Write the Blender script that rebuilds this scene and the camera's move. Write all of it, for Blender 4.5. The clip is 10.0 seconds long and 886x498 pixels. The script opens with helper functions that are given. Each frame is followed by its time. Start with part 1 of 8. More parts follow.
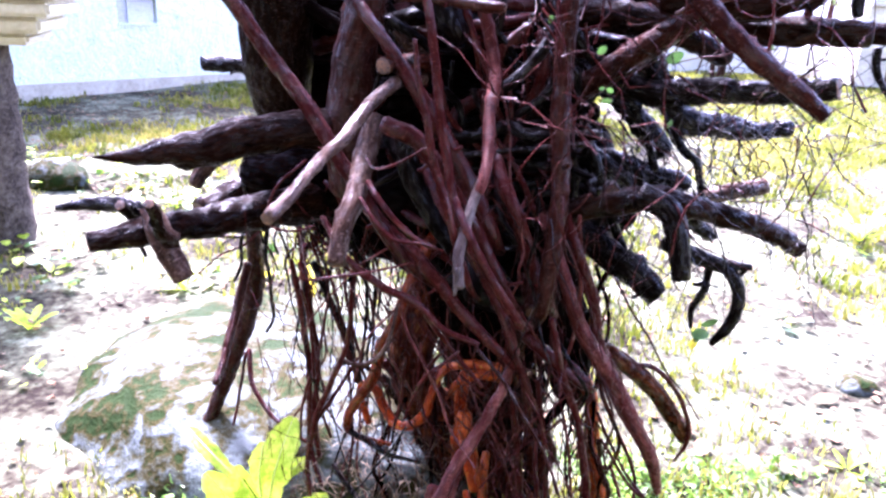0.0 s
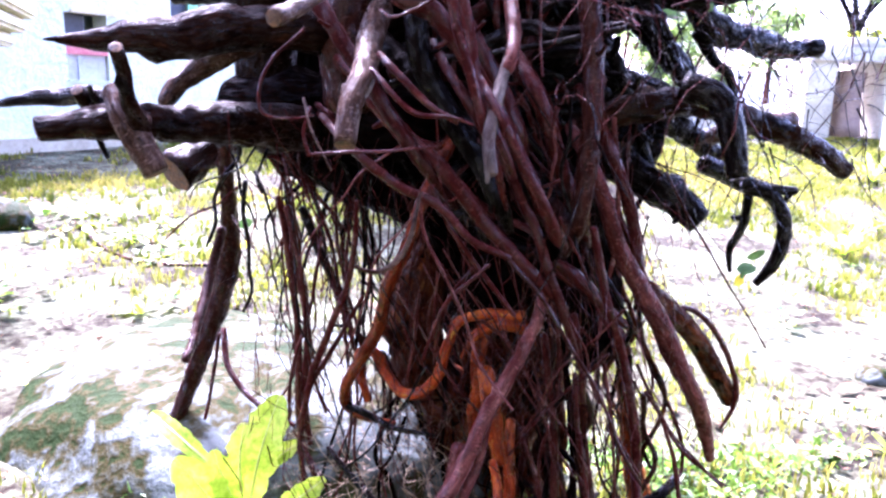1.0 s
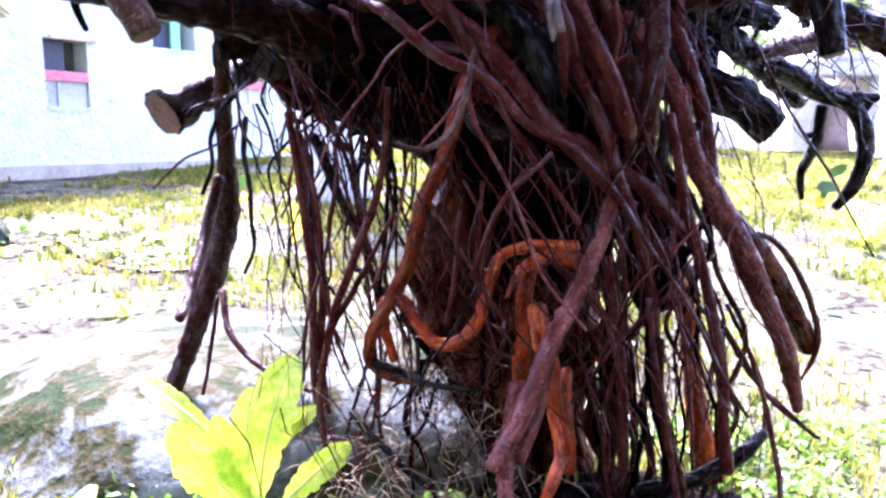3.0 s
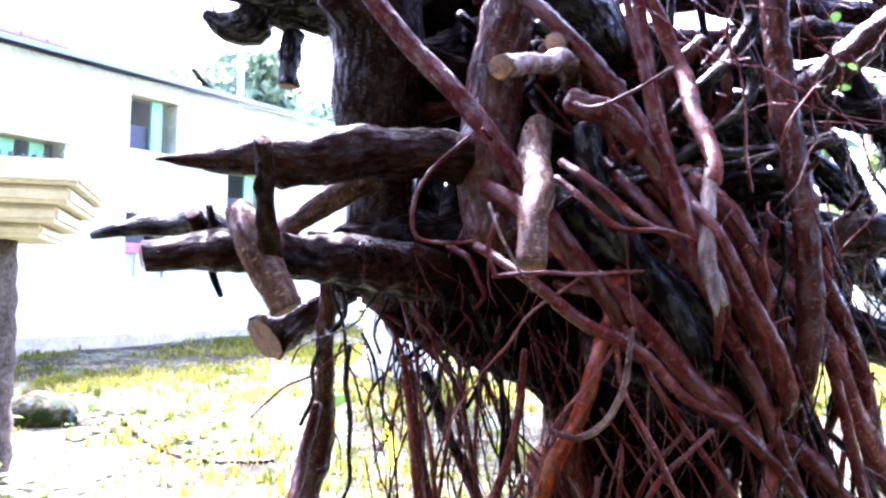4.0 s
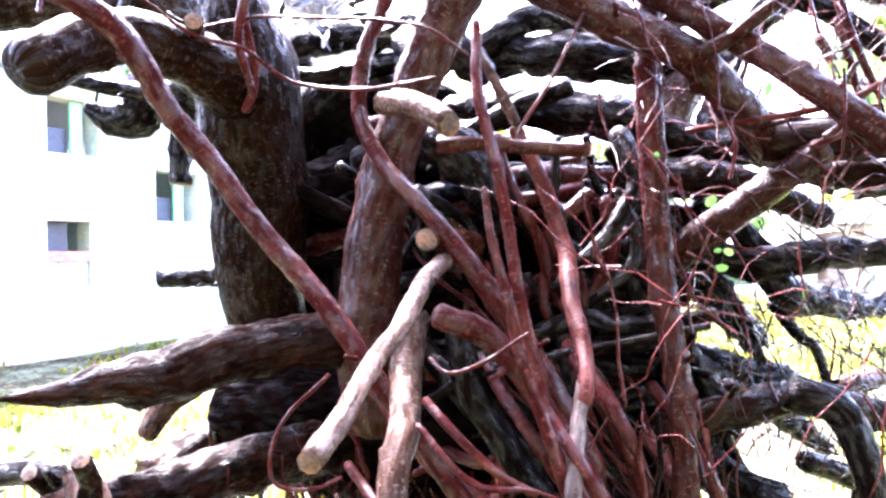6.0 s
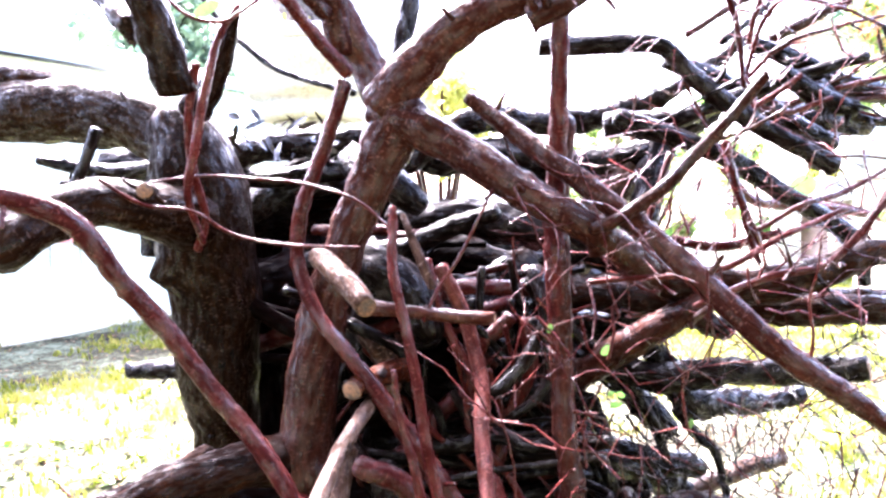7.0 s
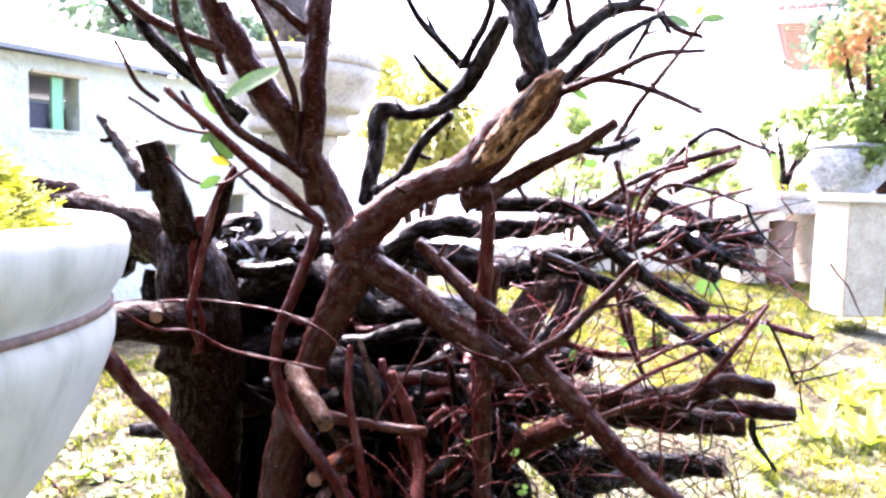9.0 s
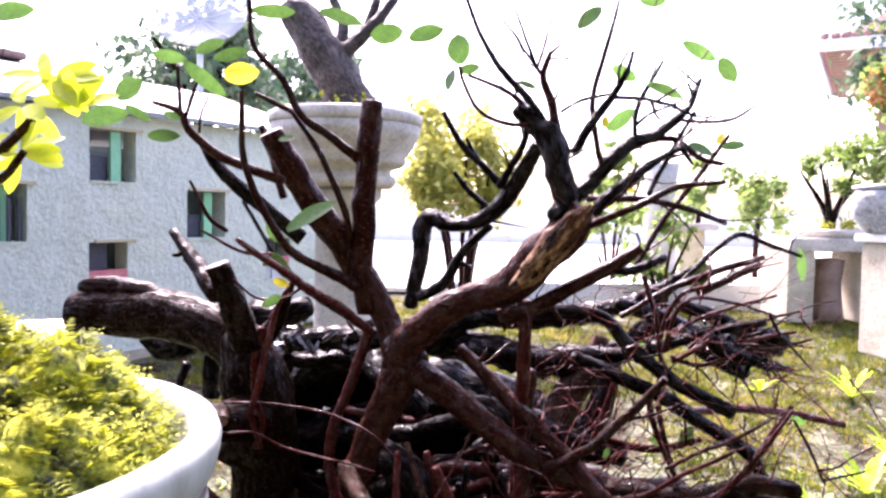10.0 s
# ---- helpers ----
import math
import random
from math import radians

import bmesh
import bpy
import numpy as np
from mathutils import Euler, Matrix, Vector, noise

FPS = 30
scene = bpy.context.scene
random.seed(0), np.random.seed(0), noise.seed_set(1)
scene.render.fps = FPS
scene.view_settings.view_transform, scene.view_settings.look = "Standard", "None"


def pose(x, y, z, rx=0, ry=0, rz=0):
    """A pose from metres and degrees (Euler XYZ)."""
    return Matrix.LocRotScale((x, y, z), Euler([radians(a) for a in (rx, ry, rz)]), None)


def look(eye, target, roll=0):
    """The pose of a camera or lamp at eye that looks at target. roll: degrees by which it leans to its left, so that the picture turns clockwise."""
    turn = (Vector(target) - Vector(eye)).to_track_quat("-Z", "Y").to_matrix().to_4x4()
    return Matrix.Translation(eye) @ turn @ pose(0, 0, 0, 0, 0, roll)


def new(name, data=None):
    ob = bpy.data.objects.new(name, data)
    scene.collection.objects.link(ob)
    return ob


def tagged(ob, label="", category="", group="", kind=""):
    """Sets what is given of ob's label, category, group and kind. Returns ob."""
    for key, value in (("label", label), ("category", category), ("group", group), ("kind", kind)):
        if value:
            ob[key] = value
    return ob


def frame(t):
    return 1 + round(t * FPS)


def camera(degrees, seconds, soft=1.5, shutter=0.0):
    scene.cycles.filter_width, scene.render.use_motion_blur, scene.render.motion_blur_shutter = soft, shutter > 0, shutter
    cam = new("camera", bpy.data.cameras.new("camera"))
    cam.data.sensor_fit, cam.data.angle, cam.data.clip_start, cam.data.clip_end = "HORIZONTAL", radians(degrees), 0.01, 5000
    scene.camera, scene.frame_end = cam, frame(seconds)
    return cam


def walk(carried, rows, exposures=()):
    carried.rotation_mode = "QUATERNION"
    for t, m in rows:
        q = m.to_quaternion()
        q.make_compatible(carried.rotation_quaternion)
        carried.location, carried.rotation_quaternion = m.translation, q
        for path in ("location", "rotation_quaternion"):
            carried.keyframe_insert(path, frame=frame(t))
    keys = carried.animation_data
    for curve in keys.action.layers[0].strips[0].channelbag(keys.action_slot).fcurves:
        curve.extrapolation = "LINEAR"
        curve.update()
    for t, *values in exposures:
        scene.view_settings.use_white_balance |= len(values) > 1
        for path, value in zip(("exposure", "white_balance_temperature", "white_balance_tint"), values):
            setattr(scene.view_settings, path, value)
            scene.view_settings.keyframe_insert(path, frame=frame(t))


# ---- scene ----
cam = camera(62.02, 10.0, soft=2.6)
PATH = [
    (0, (-0.000, -0.000, 1.000), (-0.081, 1.894, 0.363), 2.74),
    (0.5, (-0.010, 0.069, 0.805), (-0.034, 2.016, 0.348), 1.20),
    (1, (-0.084, 0.099, 0.713), (-0.054, 2.056, 0.297), 1.65),
    (1.5, (-0.117, 0.159, 0.578), (-0.049, 2.128, 0.232), 0.62),
    (2, (-0.133, 0.223, 0.507), (-0.012, 2.167, 0.054), 2.59),
    (3.3, (-0.161, 0.232, 0.536), (-0.107, 2.217, 0.300), -0.56),
    (3.5, (-0.174, 0.235, 0.552), (-0.162, 2.227, 0.372), 0.23),
    (4, (-0.242, 0.294, 0.629), (-0.308, 2.290, 0.748), 0.53),
    (4.5, (-0.227, 0.325, 0.693), (-0.227, 2.313, 0.919), -3.10),
    (4.8, (-0.211, 0.319, 0.733), (-0.226, 2.302, 0.991), -3.80),
    (5, (-0.210, 0.322, 0.751), (-0.209, 2.304, 1.022), -3.25),
    (5.2, (-0.194, 0.322, 0.779), (-0.200, 2.312, 0.984), -3.00),
    (6.3, (-0.138, 0.309, 0.951), (-0.035, 2.306, 0.938), -1.18),
    (6.5, (-0.112, 0.284, 1.009), (-0.022, 2.281, 0.960), -1.97),
    (6.8, (-0.071, 0.224, 1.097), (0.011, 2.220, 0.990), -0.59),
    (7, (-0.069, 0.214, 1.123), (0.011, 2.210, 1.015), -0.95),
    (7.5, (-0.043, 0.144, 1.215), (-0.031, 2.137, 1.055), -1.25),
    (8, (-0.044, 0.102, 1.263), (0.034, 2.095, 1.119), 0.39),
    (8.5, (-0.042, 0.048, 1.324), (0.064, 2.040, 1.173), 1.23),
    (9, (-0.024, -0.019, 1.366), (0.097, 1.970, 1.194), 1.56),
    (9.5, (-0.010, -0.060, 1.413), (0.106, 1.931, 1.260), 1.46),
    (10, (-0.030, -0.108, 1.512), (-0.022, 1.890, 1.413), 1.04),
]
# seconds, stops, kelvin, tint
LIGHT = [(0, 4.7, 5350, 45), (2, 4.65, 5300, 46), (3.5, 4.9, 5400, 42), (4.5, 5.6, 5600, 33), (5.2, 5.85, 5800, 30), (6.5, 5.95, 5950, 28), (7.5, 5.4, 6200, 30), (8.5, 4.58, 6300, 34), (9.5, 4.0, 6350, 36), (10, 3.3, 6400, 38)]
walk(cam, [(t, look(eye, target, roll)) for t, eye, target, roll in PATH], exposures=LIGHT)

# ---- world, sun ----
world = bpy.data.worlds.new("sky")
scene.world = world
world.use_nodes = True
wn = world.node_tree
sky = wn.nodes.new("ShaderNodeTexSky")
sky.sky_type, sky.sun_disc = "NISHITA", False
sky.sun_elevation, sky.sun_rotation = radians(52), radians(-20)
sky.air_density, sky.dust_density, sky.ozone_density = 1.0, 4.0, 1.0
wn.links.new(sky.outputs["Color"], wn.nodes["Background"].inputs["Color"])
wn.nodes["Background"].inputs["Strength"].default_value = 0.11
sun = new("sun", bpy.data.lights.new("sun", "SUN"))
sun.data.energy, sun.data.angle, sun.data.color = 2.7, radians(12), (1.0, 0.97, 0.92)
sun.matrix_world = look((-2.2, 6.0, 8.2), (0, 0, 0))

# ---- materials ----


def mat(name, cols, scale=12.0, fine=90.0, rough=(0.4, 0.7), bump=0.4, stretch=(1, 1, 1), metal=0.0, spec=0.5, by_piece=0.0, bump_scale=None, detail=6.0, trans=0.0, span=(0.33, 0.70)):
    m = bpy.data.materials.new(name)
    m.use_nodes = True
    nt = m.node_tree
    n, l = nt.nodes, nt.links
    b = n["Principled BSDF"]
    co = n.new("ShaderNodeTexCoord")
    mp = n.new("ShaderNodeMapping")
    mp.inputs["Scale"].default_value = stretch
    l.new(co.outputs["Object"], mp.inputs["Vector"])
    big, small = n.new("ShaderNodeTexNoise"), n.new("ShaderNodeTexNoise")
    for t, s, d in ((big, scale, detail), (small, fine, 4.0)):
        t.inputs["Scale"].default_value, t.inputs["Detail"].default_value = s, d
        t.inputs["Roughness"].default_value = 0.62
        l.new(mp.outputs["Vector"], t.inputs["Vector"])
    mix = n.new("ShaderNodeMath")
    mix.operation = "MULTIPLY_ADD"
    l.new(small.outputs["Fac"], mix.inputs[0])
    mix.inputs[1].default_value = 0.45
    half = n.new("ShaderNodeMath")
    half.operation = "MULTIPLY"
    half.inputs[1].default_value = 0.6
    l.new(big.outputs["Fac"], half.inputs[0])
    l.new(half.outputs[0], mix.inputs[2])
    ramp = n.new("ShaderNodeValToRGB")
    el = ramp.color_ramp.elements
    lo, hi = span
    for i, c in enumerate(cols):
        p = lo + (hi - lo) * i / max(len(cols) - 1, 1)
        e = el[i] if i < 2 else el.new(p)
        e.position, e.color = p, (*c, 1)
    l.new(mix.outputs[0], ramp.inputs["Fac"])
    out = ramp.outputs["Color"]
    if by_piece:
        info, hsv = n.new("ShaderNodeObjectInfo"), n.new("ShaderNodeHueSaturation")
        rng = n.new("ShaderNodeMapRange")
        rng.inputs["To Min"].default_value, rng.inputs["To Max"].default_value = 1 - by_piece, 1 + by_piece
        l.new(info.outputs["Random"], rng.inputs["Value"])
        l.new(rng.outputs["Result"], hsv.inputs["Value"])
        l.new(out, hsv.inputs["Color"])
        out = hsv.outputs["Color"]
    l.new(out, b.inputs["Base Color"])
    rr = n.new("ShaderNodeMapRange")
    rr.inputs["From Min"].default_value, rr.inputs["From Max"].default_value = 0.3, 0.7
    rr.inputs["To Min"].default_value, rr.inputs["To Max"].default_value = rough
    l.new(big.outputs["Fac"], rr.inputs["Value"])
    l.new(rr.outputs["Result"], b.inputs["Roughness"])
    b.inputs["Metallic"].default_value, b.inputs["Specular IOR Level"].default_value = metal, spec
    if trans:
        b.inputs["Transmission Weight"].default_value = 0.0
        tr, mx = n.new("ShaderNodeBsdfTranslucent"), n.new("ShaderNodeMixShader")
        l.new(out, tr.inputs["Color"])
        mx.inputs["Fac"].default_value = trans
        l.new(b.outputs["BSDF"], mx.inputs[1])
        l.new(tr.outputs["BSDF"], mx.inputs[2])
        l.new(mx.outputs["Shader"], n["Material Output"].inputs["Surface"])
    if bump:
        bp = n.new("ShaderNodeBump")
        bp.inputs["Strength"].default_value, bp.inputs["Distance"].default_value = bump, bump_scale or 0.006
        l.new(mix.outputs[0], bp.inputs["Height"])
        l.new(bp.outputs["Normal"], b.inputs["Normal"])
    return m


def bark(name, cols, lichen=0.25, rough=(0.16, 0.5), pores=0.3, speck=(0.42, 0.38, 0.36), vary=0.25, gloss=0.5, flake=0.3, relief=0.8):
    """Wet bark in the limb's own measures (round it and along it): streaks, level breathing pores, flaking patches, pale specks and uneven wetness."""
    m = bpy.data.materials.new(name)
    m.use_nodes = True
    n, l = m.node_tree.nodes, m.node_tree.links
    b = n["Principled BSDF"]
    co = n.new("ShaderNodeAttribute")
    co.attribute_name = "grain"

    def math_node(op, x, y, z=None):
        q = n.new("ShaderNodeMath")
        q.operation = op
        for i, v in enumerate((x, y, z)):
            if v is None:
                continue
            if isinstance(v, (int, float)):
                q.inputs[i].default_value = v
            else:
                l.new(v, q.inputs[i])
        return q.outputs[0]

    def tex(scale, detail, stretch=(1, 1, 1), rough_=0.62):
        mp, t = n.new("ShaderNodeMapping"), n.new("ShaderNodeTexNoise")
        mp.inputs["Scale"].default_value = stretch
        l.new(co.outputs["Vector"], mp.inputs["Vector"])
        l.new(mp.outputs["Vector"], t.inputs["Vector"])
        t.inputs["Scale"].default_value, t.inputs["Detail"].default_value, t.inputs["Roughness"].default_value = scale, detail, rough_
        return t.outputs["Fac"]

    def span(x, lo, hi, to_lo=0.0, to_hi=1.0):
        r = n.new("ShaderNodeMapRange")
        for key, v in (("From Min", lo), ("From Max", hi), ("To Min", to_lo), ("To Max", to_hi)):
            r.inputs[key].default_value = v
        l.new(x, r.inputs["Value"])
        return r.outputs["Result"]

    def blend(fac, one, two):
        q = n.new("ShaderNodeMix")
        q.data_type = "RGBA"
        l.new(fac, q.inputs["Factor"])
        for key, v in (("A", one), ("B", two)):
            if isinstance(v, tuple):
                q.inputs[key].default_value = (*v, 1)
            else:
                l.new(v, q.inputs[key])
        return q.outputs["Result"]

    blotch = tex(13, 4)
    streak = tex(150, 6, (1, 1, 0.24))
    grit = tex(420, 3)
    patch = tex(42, 5, (1, 1, 0.5))
    pore = tex(330, 1.0, (0.38, 0.38, 1.0), 0.5)
    wetness = tex(115, 4, (1, 1, 0.4))
    tone = math_node("MULTIPLY_ADD", streak, 0.46, math_node("MULTIPLY_ADD", blotch, 0.32, math_node("MULTIPLY", grit, 0.22)))
    ramp = n.new("ShaderNodeValToRGB")
    el = ramp.color_ramp.elements
    for i, c in enumerate(cols):
        p = 0.36 + 0.28 * i / (len(cols) - 1)
        e = el[i] if i < 2 else el.new(p)
        e.position, e.color = p, (*c, 1)
    l.new(tone, ramp.inputs["Fac"])
    tint = ramp.outputs["Color"]
    flakes = span(patch, 0.56, 0.60, 0.0, flake)
    tint = blend(flakes, tint, tuple(0.3 * v for v in cols[0]))
    dots = span(pore, 0.62, 0.70, 0.0, pores)
    tint = blend(dots, tint, tuple(min(0.5, 1.7 * v + 0.016) for v in cols[-1]))
    specks = math_node("MULTIPLY", span(patch, 0.38, 0.30, 0.0, lichen), span(grit, 0.40, 0.56))
    tint = blend(specks, tint, tuple(speck))
    info, hsv = n.new("ShaderNodeObjectInfo"), n.new("ShaderNodeHueSaturation")
    l.new(span(info.outputs["Random"], 0, 1, 1 - vary, 1 + vary), hsv.inputs["Value"])
    l.new(tint, hsv.inputs["Color"])
    l.new(hsv.outputs["Color"], b.inputs["Base Color"])
    wet = span(math_node("MULTIPLY_ADD", wetness, 0.7, math_node("MULTIPLY", blotch, 0.3)), 0.465, 0.61)
    l.new(span(wet, 0, 1, rough[1], rough[0]), b.inputs["Roughness"])
    l.new(span(wet, 0, 1, 0.06 * gloss, gloss), b.inputs["Specular IOR Level"])
    high = math_node("MULTIPLY_ADD", streak, 1.0, math_node("MULTIPLY", grit, 0.30))
    high = math_node("MULTIPLY_ADD", dots, 0.35, high)
    high = math_node("MULTIPLY_ADD", flakes, -0.7, high)
    bp = n.new("ShaderNodeBump")
    bp.inputs["Strength"].default_value, bp.inputs["Distance"].default_value = relief, 0.0028
    l.new(high, bp.inputs["Height"])
    l.new(bp.outputs["Normal"], b.inputs["Normal"])
    return m


WOOD = {
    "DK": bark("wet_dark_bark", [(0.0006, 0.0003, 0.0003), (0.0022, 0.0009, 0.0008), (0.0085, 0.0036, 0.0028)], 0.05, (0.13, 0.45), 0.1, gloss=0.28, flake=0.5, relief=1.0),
    # dull black that paints the shade of hollows between roots and limbs
    "BK": bark("hollow_shade_black", [(0.0004, 0.0002, 0.0002), (0.0014, 0.0005, 0.0004), (0.006, 0.0018, 0.0012)], 0.0, (0.5, 0.8), 0.0, gloss=0.04, flake=0.6, relief=1.0),
    "TR": bark("trunk_bark", [(0.0026, 0.0009, 0.0005), (0.0058, 0.0021, 0.0010), (0.0165, 0.0064, 0.0026)], 0.04, (0.2, 0.5), 0.7, gloss=0.14, flake=0.3),
    "WB": bark("warm_brown_limb_bark", [(0.0027, 0.0008, 0.0006), (0.0080, 0.0025, 0.0015), (0.027, 0.0090, 0.0046)], 0.45, (0.18, 0.5), 0.1, (0.11, 0.040, 0.018), gloss=0.16, flake=0.75, relief=1.0),
    "BR": bark("wet_brown_bark", [(0.0085, 0.0019, 0.0015), (0.0175, 0.0042, 0.0028), (0.044, 0.0130, 0.0080)], 0.02, (0.14, 0.45), 0.6, gloss=0.28, flake=0.25),
    "RD": bark("red_root_bark", [(0.0150, 0.0019, 0.0019), (0.0340, 0.0051, 0.0046), (0.075, 0.0155, 0.0120)], 0.02, (0.14, 0.45), 0.5, gloss=0.32, flake=0.25),
    "GR": bark("grey_root_bark", [(0.016, 0.0036, 0.0034), (0.055, 0.0130, 0.0112), (0.16, 0.055, 0.046)], 0.2, (0.18, 0.5), 0.35, gloss=0.22, flake=0.3),
    "OR": bark("peeled_orange_root", [(0.05, 0.0038, 0.0010), (0.23, 0.026, 0.0050), (0.55, 0.13, 0.018)], 0.75, (0.10, 0.40), 0.2, (0.62, 0.34, 0.03), 0.08, gloss=0.5, flake=0.6),
    "RO": bark("red_peeling_root", [(0.018, 0.0016, 0.0009), (0.105, 0.0125, 0.0036), (0.33, 0.062, 0.013)], 0.05, (0.10, 0.40), 0.3, gloss=0.5, flake=0.6),
    "PS": bark("bleached_stick", [(0.016, 0.009, 0.008), (0.066, 0.046, 0.041), (0.16, 0.13, 0.12)], 0.3, (0.3, 0.6), 0.1, gloss=0.2, flake=0.4),
    "OB": bark("orange_brown_inner_bark", [(0.004, 0.0008, 0.0004), (0.030, 0.0055, 0.0022), (0.17, 0.045, 0.012)], 0.5, (0.3, 0.6), 0.2, (0.30, 0.15, 0.05), gloss=0.2, flake=0.92, relief=1.0),
    "DW": bark("bare_dead_wood", [(0.003, 0.0012, 0.0007), (0.050, 0.021, 0.010), (0.36, 0.22, 0.12)], 0.2, (0.3, 0.6), 0.0, gloss=0.2, flake=0.95, relief=1.0),
    "GY": bark("grey_bonsai_bark", [(0.014, 0.012, 0.012), (0.060, 0.052, 0.048), (0.15, 0.13, 0.118)], 0.3, (0.3, 0.6), 0.2, gloss=0.2, flake=0.6, relief=1.0),
    "PL": bark("pale_bark", [(0.006, 0.0022, 0.0014), (0.038, 0.019, 0.013), (0.145, 0.095, 0.073)], 0.5, (0.2, 0.6), 0.3, (0.40, 0.35, 0.32), 0.12, gloss=0.2, flake=0.6),
}
CUT = mat("cut_wood", [(0.010, 0.0035, 0.0018), (0.052, 0.019, 0.0065), (0.17, 0.075, 0.026)], 60, 300, (0.45, 0.7), 0.9, span=(0.40, 0.62))

LEAF = mat("green_leaf", [(0.03, 0.075, 0.02), (0.055, 0.13, 0.025), (0.09, 0.19, 0.04)], 30, 200, (0.3, 0.45), 0.2, trans=0.4, by_piece=0.35)
YLEAF = mat("yellow_leaf", [(0.45, 0.38, 0.02), (0.55, 0.48, 0.03), (0.6, 0.55, 0.06)], 30, 200, (0.3, 0.5), 0.2, trans=0.5)
WEED = mat("weed_leaf", [(0.20, 0.34, 0.010), (0.36, 0.52, 0.025), (0.55, 0.64, 0.08)], 14, 90, (0.4, 0.6), 0.3, trans=0.6, span=(0.42, 0.62))
COVER = mat("ground_cover_leaf", [(0.035, 0.085, 0.008), (0.09, 0.18, 0.014), (0.21, 0.31, 0.04)], 12, 60, (0.4, 0.6), 0.0, trans=0.45, span=(0.42, 0.62))
GRASS = mat("grass_blades", [(0.050, 0.070, 0.007), (0.13, 0.145, 0.016), (0.27, 0.235, 0.055)], 3, 40, (0.5, 0.7), 0.0, trans=0.4, spec=0.1, span=(0.42, 0.62))
SOIL = mat("damp_soil", [(0.010, 0.0072, 0.0048), (0.032, 0.030, 0.0185), (0.064, 0.068, 0.041), (0.13, 0.138, 0.095)], 3.4, 34, (0.8, 0.95), 0.8, bump_scale=0.02, detail=9, span=(0.42, 0.62), spec=0.03)
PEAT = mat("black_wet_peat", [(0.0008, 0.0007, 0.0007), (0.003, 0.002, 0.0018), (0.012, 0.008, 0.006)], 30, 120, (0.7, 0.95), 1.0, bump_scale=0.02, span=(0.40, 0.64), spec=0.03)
# near black, so the added wall behind the camera returns little light
BLOCKER = mat("dark_blocker_wall", [(0.010, 0.014, 0.006), (0.024, 0.030, 0.014), (0.05, 0.055, 0.032)], 2.5, 30, (0.8, 0.95), 0.7, bump_scale=0.02)
LITTER = mat("dry_leaf_litter", [(0.05, 0.024, 0.012), (0.12, 0.07, 0.036), (0.22, 0.16, 0.10)], 9, 60, (0.6, 0.9), 0.3, spec=0.1)
DRYLEAF = mat("dry_pink_leaf", [(0.10, 0.045, 0.03), (0.17, 0.085, 0.06), (0.25, 0.15, 0.11)], 18, 90, (0.6, 0.9), 0.3, spec=0.1)
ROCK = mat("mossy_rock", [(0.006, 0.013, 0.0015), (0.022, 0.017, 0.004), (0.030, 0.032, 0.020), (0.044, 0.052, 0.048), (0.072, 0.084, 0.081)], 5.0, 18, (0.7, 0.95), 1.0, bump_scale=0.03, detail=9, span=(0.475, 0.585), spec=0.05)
PLASTER = mat("grey_plaster", [(0.42, 0.49, 0.425), (0.525, 0.60, 0.53), (0.60, 0.67, 0.60)], 7, 26, (0.8, 0.95), 1.0, bump_scale=0.05)
PLINTH = mat("stained_plinth", [(0.22, 0.20, 0.15), (0.36, 0.33, 0.25), (0.46, 0.44, 0.36)], 4, 30, (0.8, 0.95), 0.6, bump_scale=0.02)
CONCRETE = mat("weathered_concrete", [(0.20, 0.18, 0.14), (0.40, 0.38, 0.33), (0.55, 0.53, 0.48)], 6, 50, (0.7, 0.95), 0.5, bump_scale=0.01)
OCHRE = mat("ochre_concrete", [(0.30, 0.26, 0.16), (0.46, 0.41, 0.27), (0.58, 0.53, 0.38)], 6, 50, (0.7, 0.9), 0.4)
WHITE = mat("white_glazed_paint", [(0.19, 0.215, 0.185), (0.25, 0.275, 0.245), (0.28, 0.305, 0.275)], 5, 40, (0.35, 0.6), 0.2, span=(0.42, 0.60), stretch=(1, 1, 0.45))
GRIME = mat("brown_grime", [(0.03, 0.018, 0.012), (0.08, 0.05, 0.04), (0.16, 0.12, 0.09)], 30, 120, (0.7, 0.9), 0.3)
MOSS = mat("yellow_green_moss", [(0.020, 0.022, 0.002), (0.12, 0.15, 0.006), (0.32, 0.35, 0.018), (0.54, 0.53, 0.06)], 26, 140, (0.7, 0.95), 0.8, span=(0.42, 0.62), trans=0.35)
GREENPAINT = mat("green_window_paint", [(0.12, 0.40, 0.22), (0.18, 0.5, 0.30), (0.24, 0.56, 0.36)], 4, 40, (0.4, 0.6), 0.1)
DARKIN = mat("dark_interior_boards", [(0.012, 0.016, 0.03), (0.03, 0.035, 0.06), (0.05, 0.06, 0.09)], 6, 40, (0.4, 0.7), 0.1)
REDPAINT = mat("faded_red_paint", [(0.35, 0.08, 0.10), (0.48, 0.14, 0.16), (0.56, 0.24, 0.24)], 5, 40, (0.6, 0.8), 0.1)
LOUVRE = mat("grey_louvre_paint", [(0.30, 0.33, 0.36), (0.42, 0.45, 0.48), (0.5, 0.53, 0.55)], 5, 40, (0.5, 0.7), 0.1)
TILE = mat("clay_roof_tile", [(0.12, 0.07, 0.06), (0.22, 0.13, 0.11), (0.32, 0.21, 0.18)], 5, 40, (0.6, 0.85), 0.3)
ZINC = mat("pale_roof_sheet", [(0.15, 0.18, 0.185), (0.19, 0.22, 0.225), (0.23, 0.26, 0.265)], 3, 30, (0.5, 0.7), 0.1)
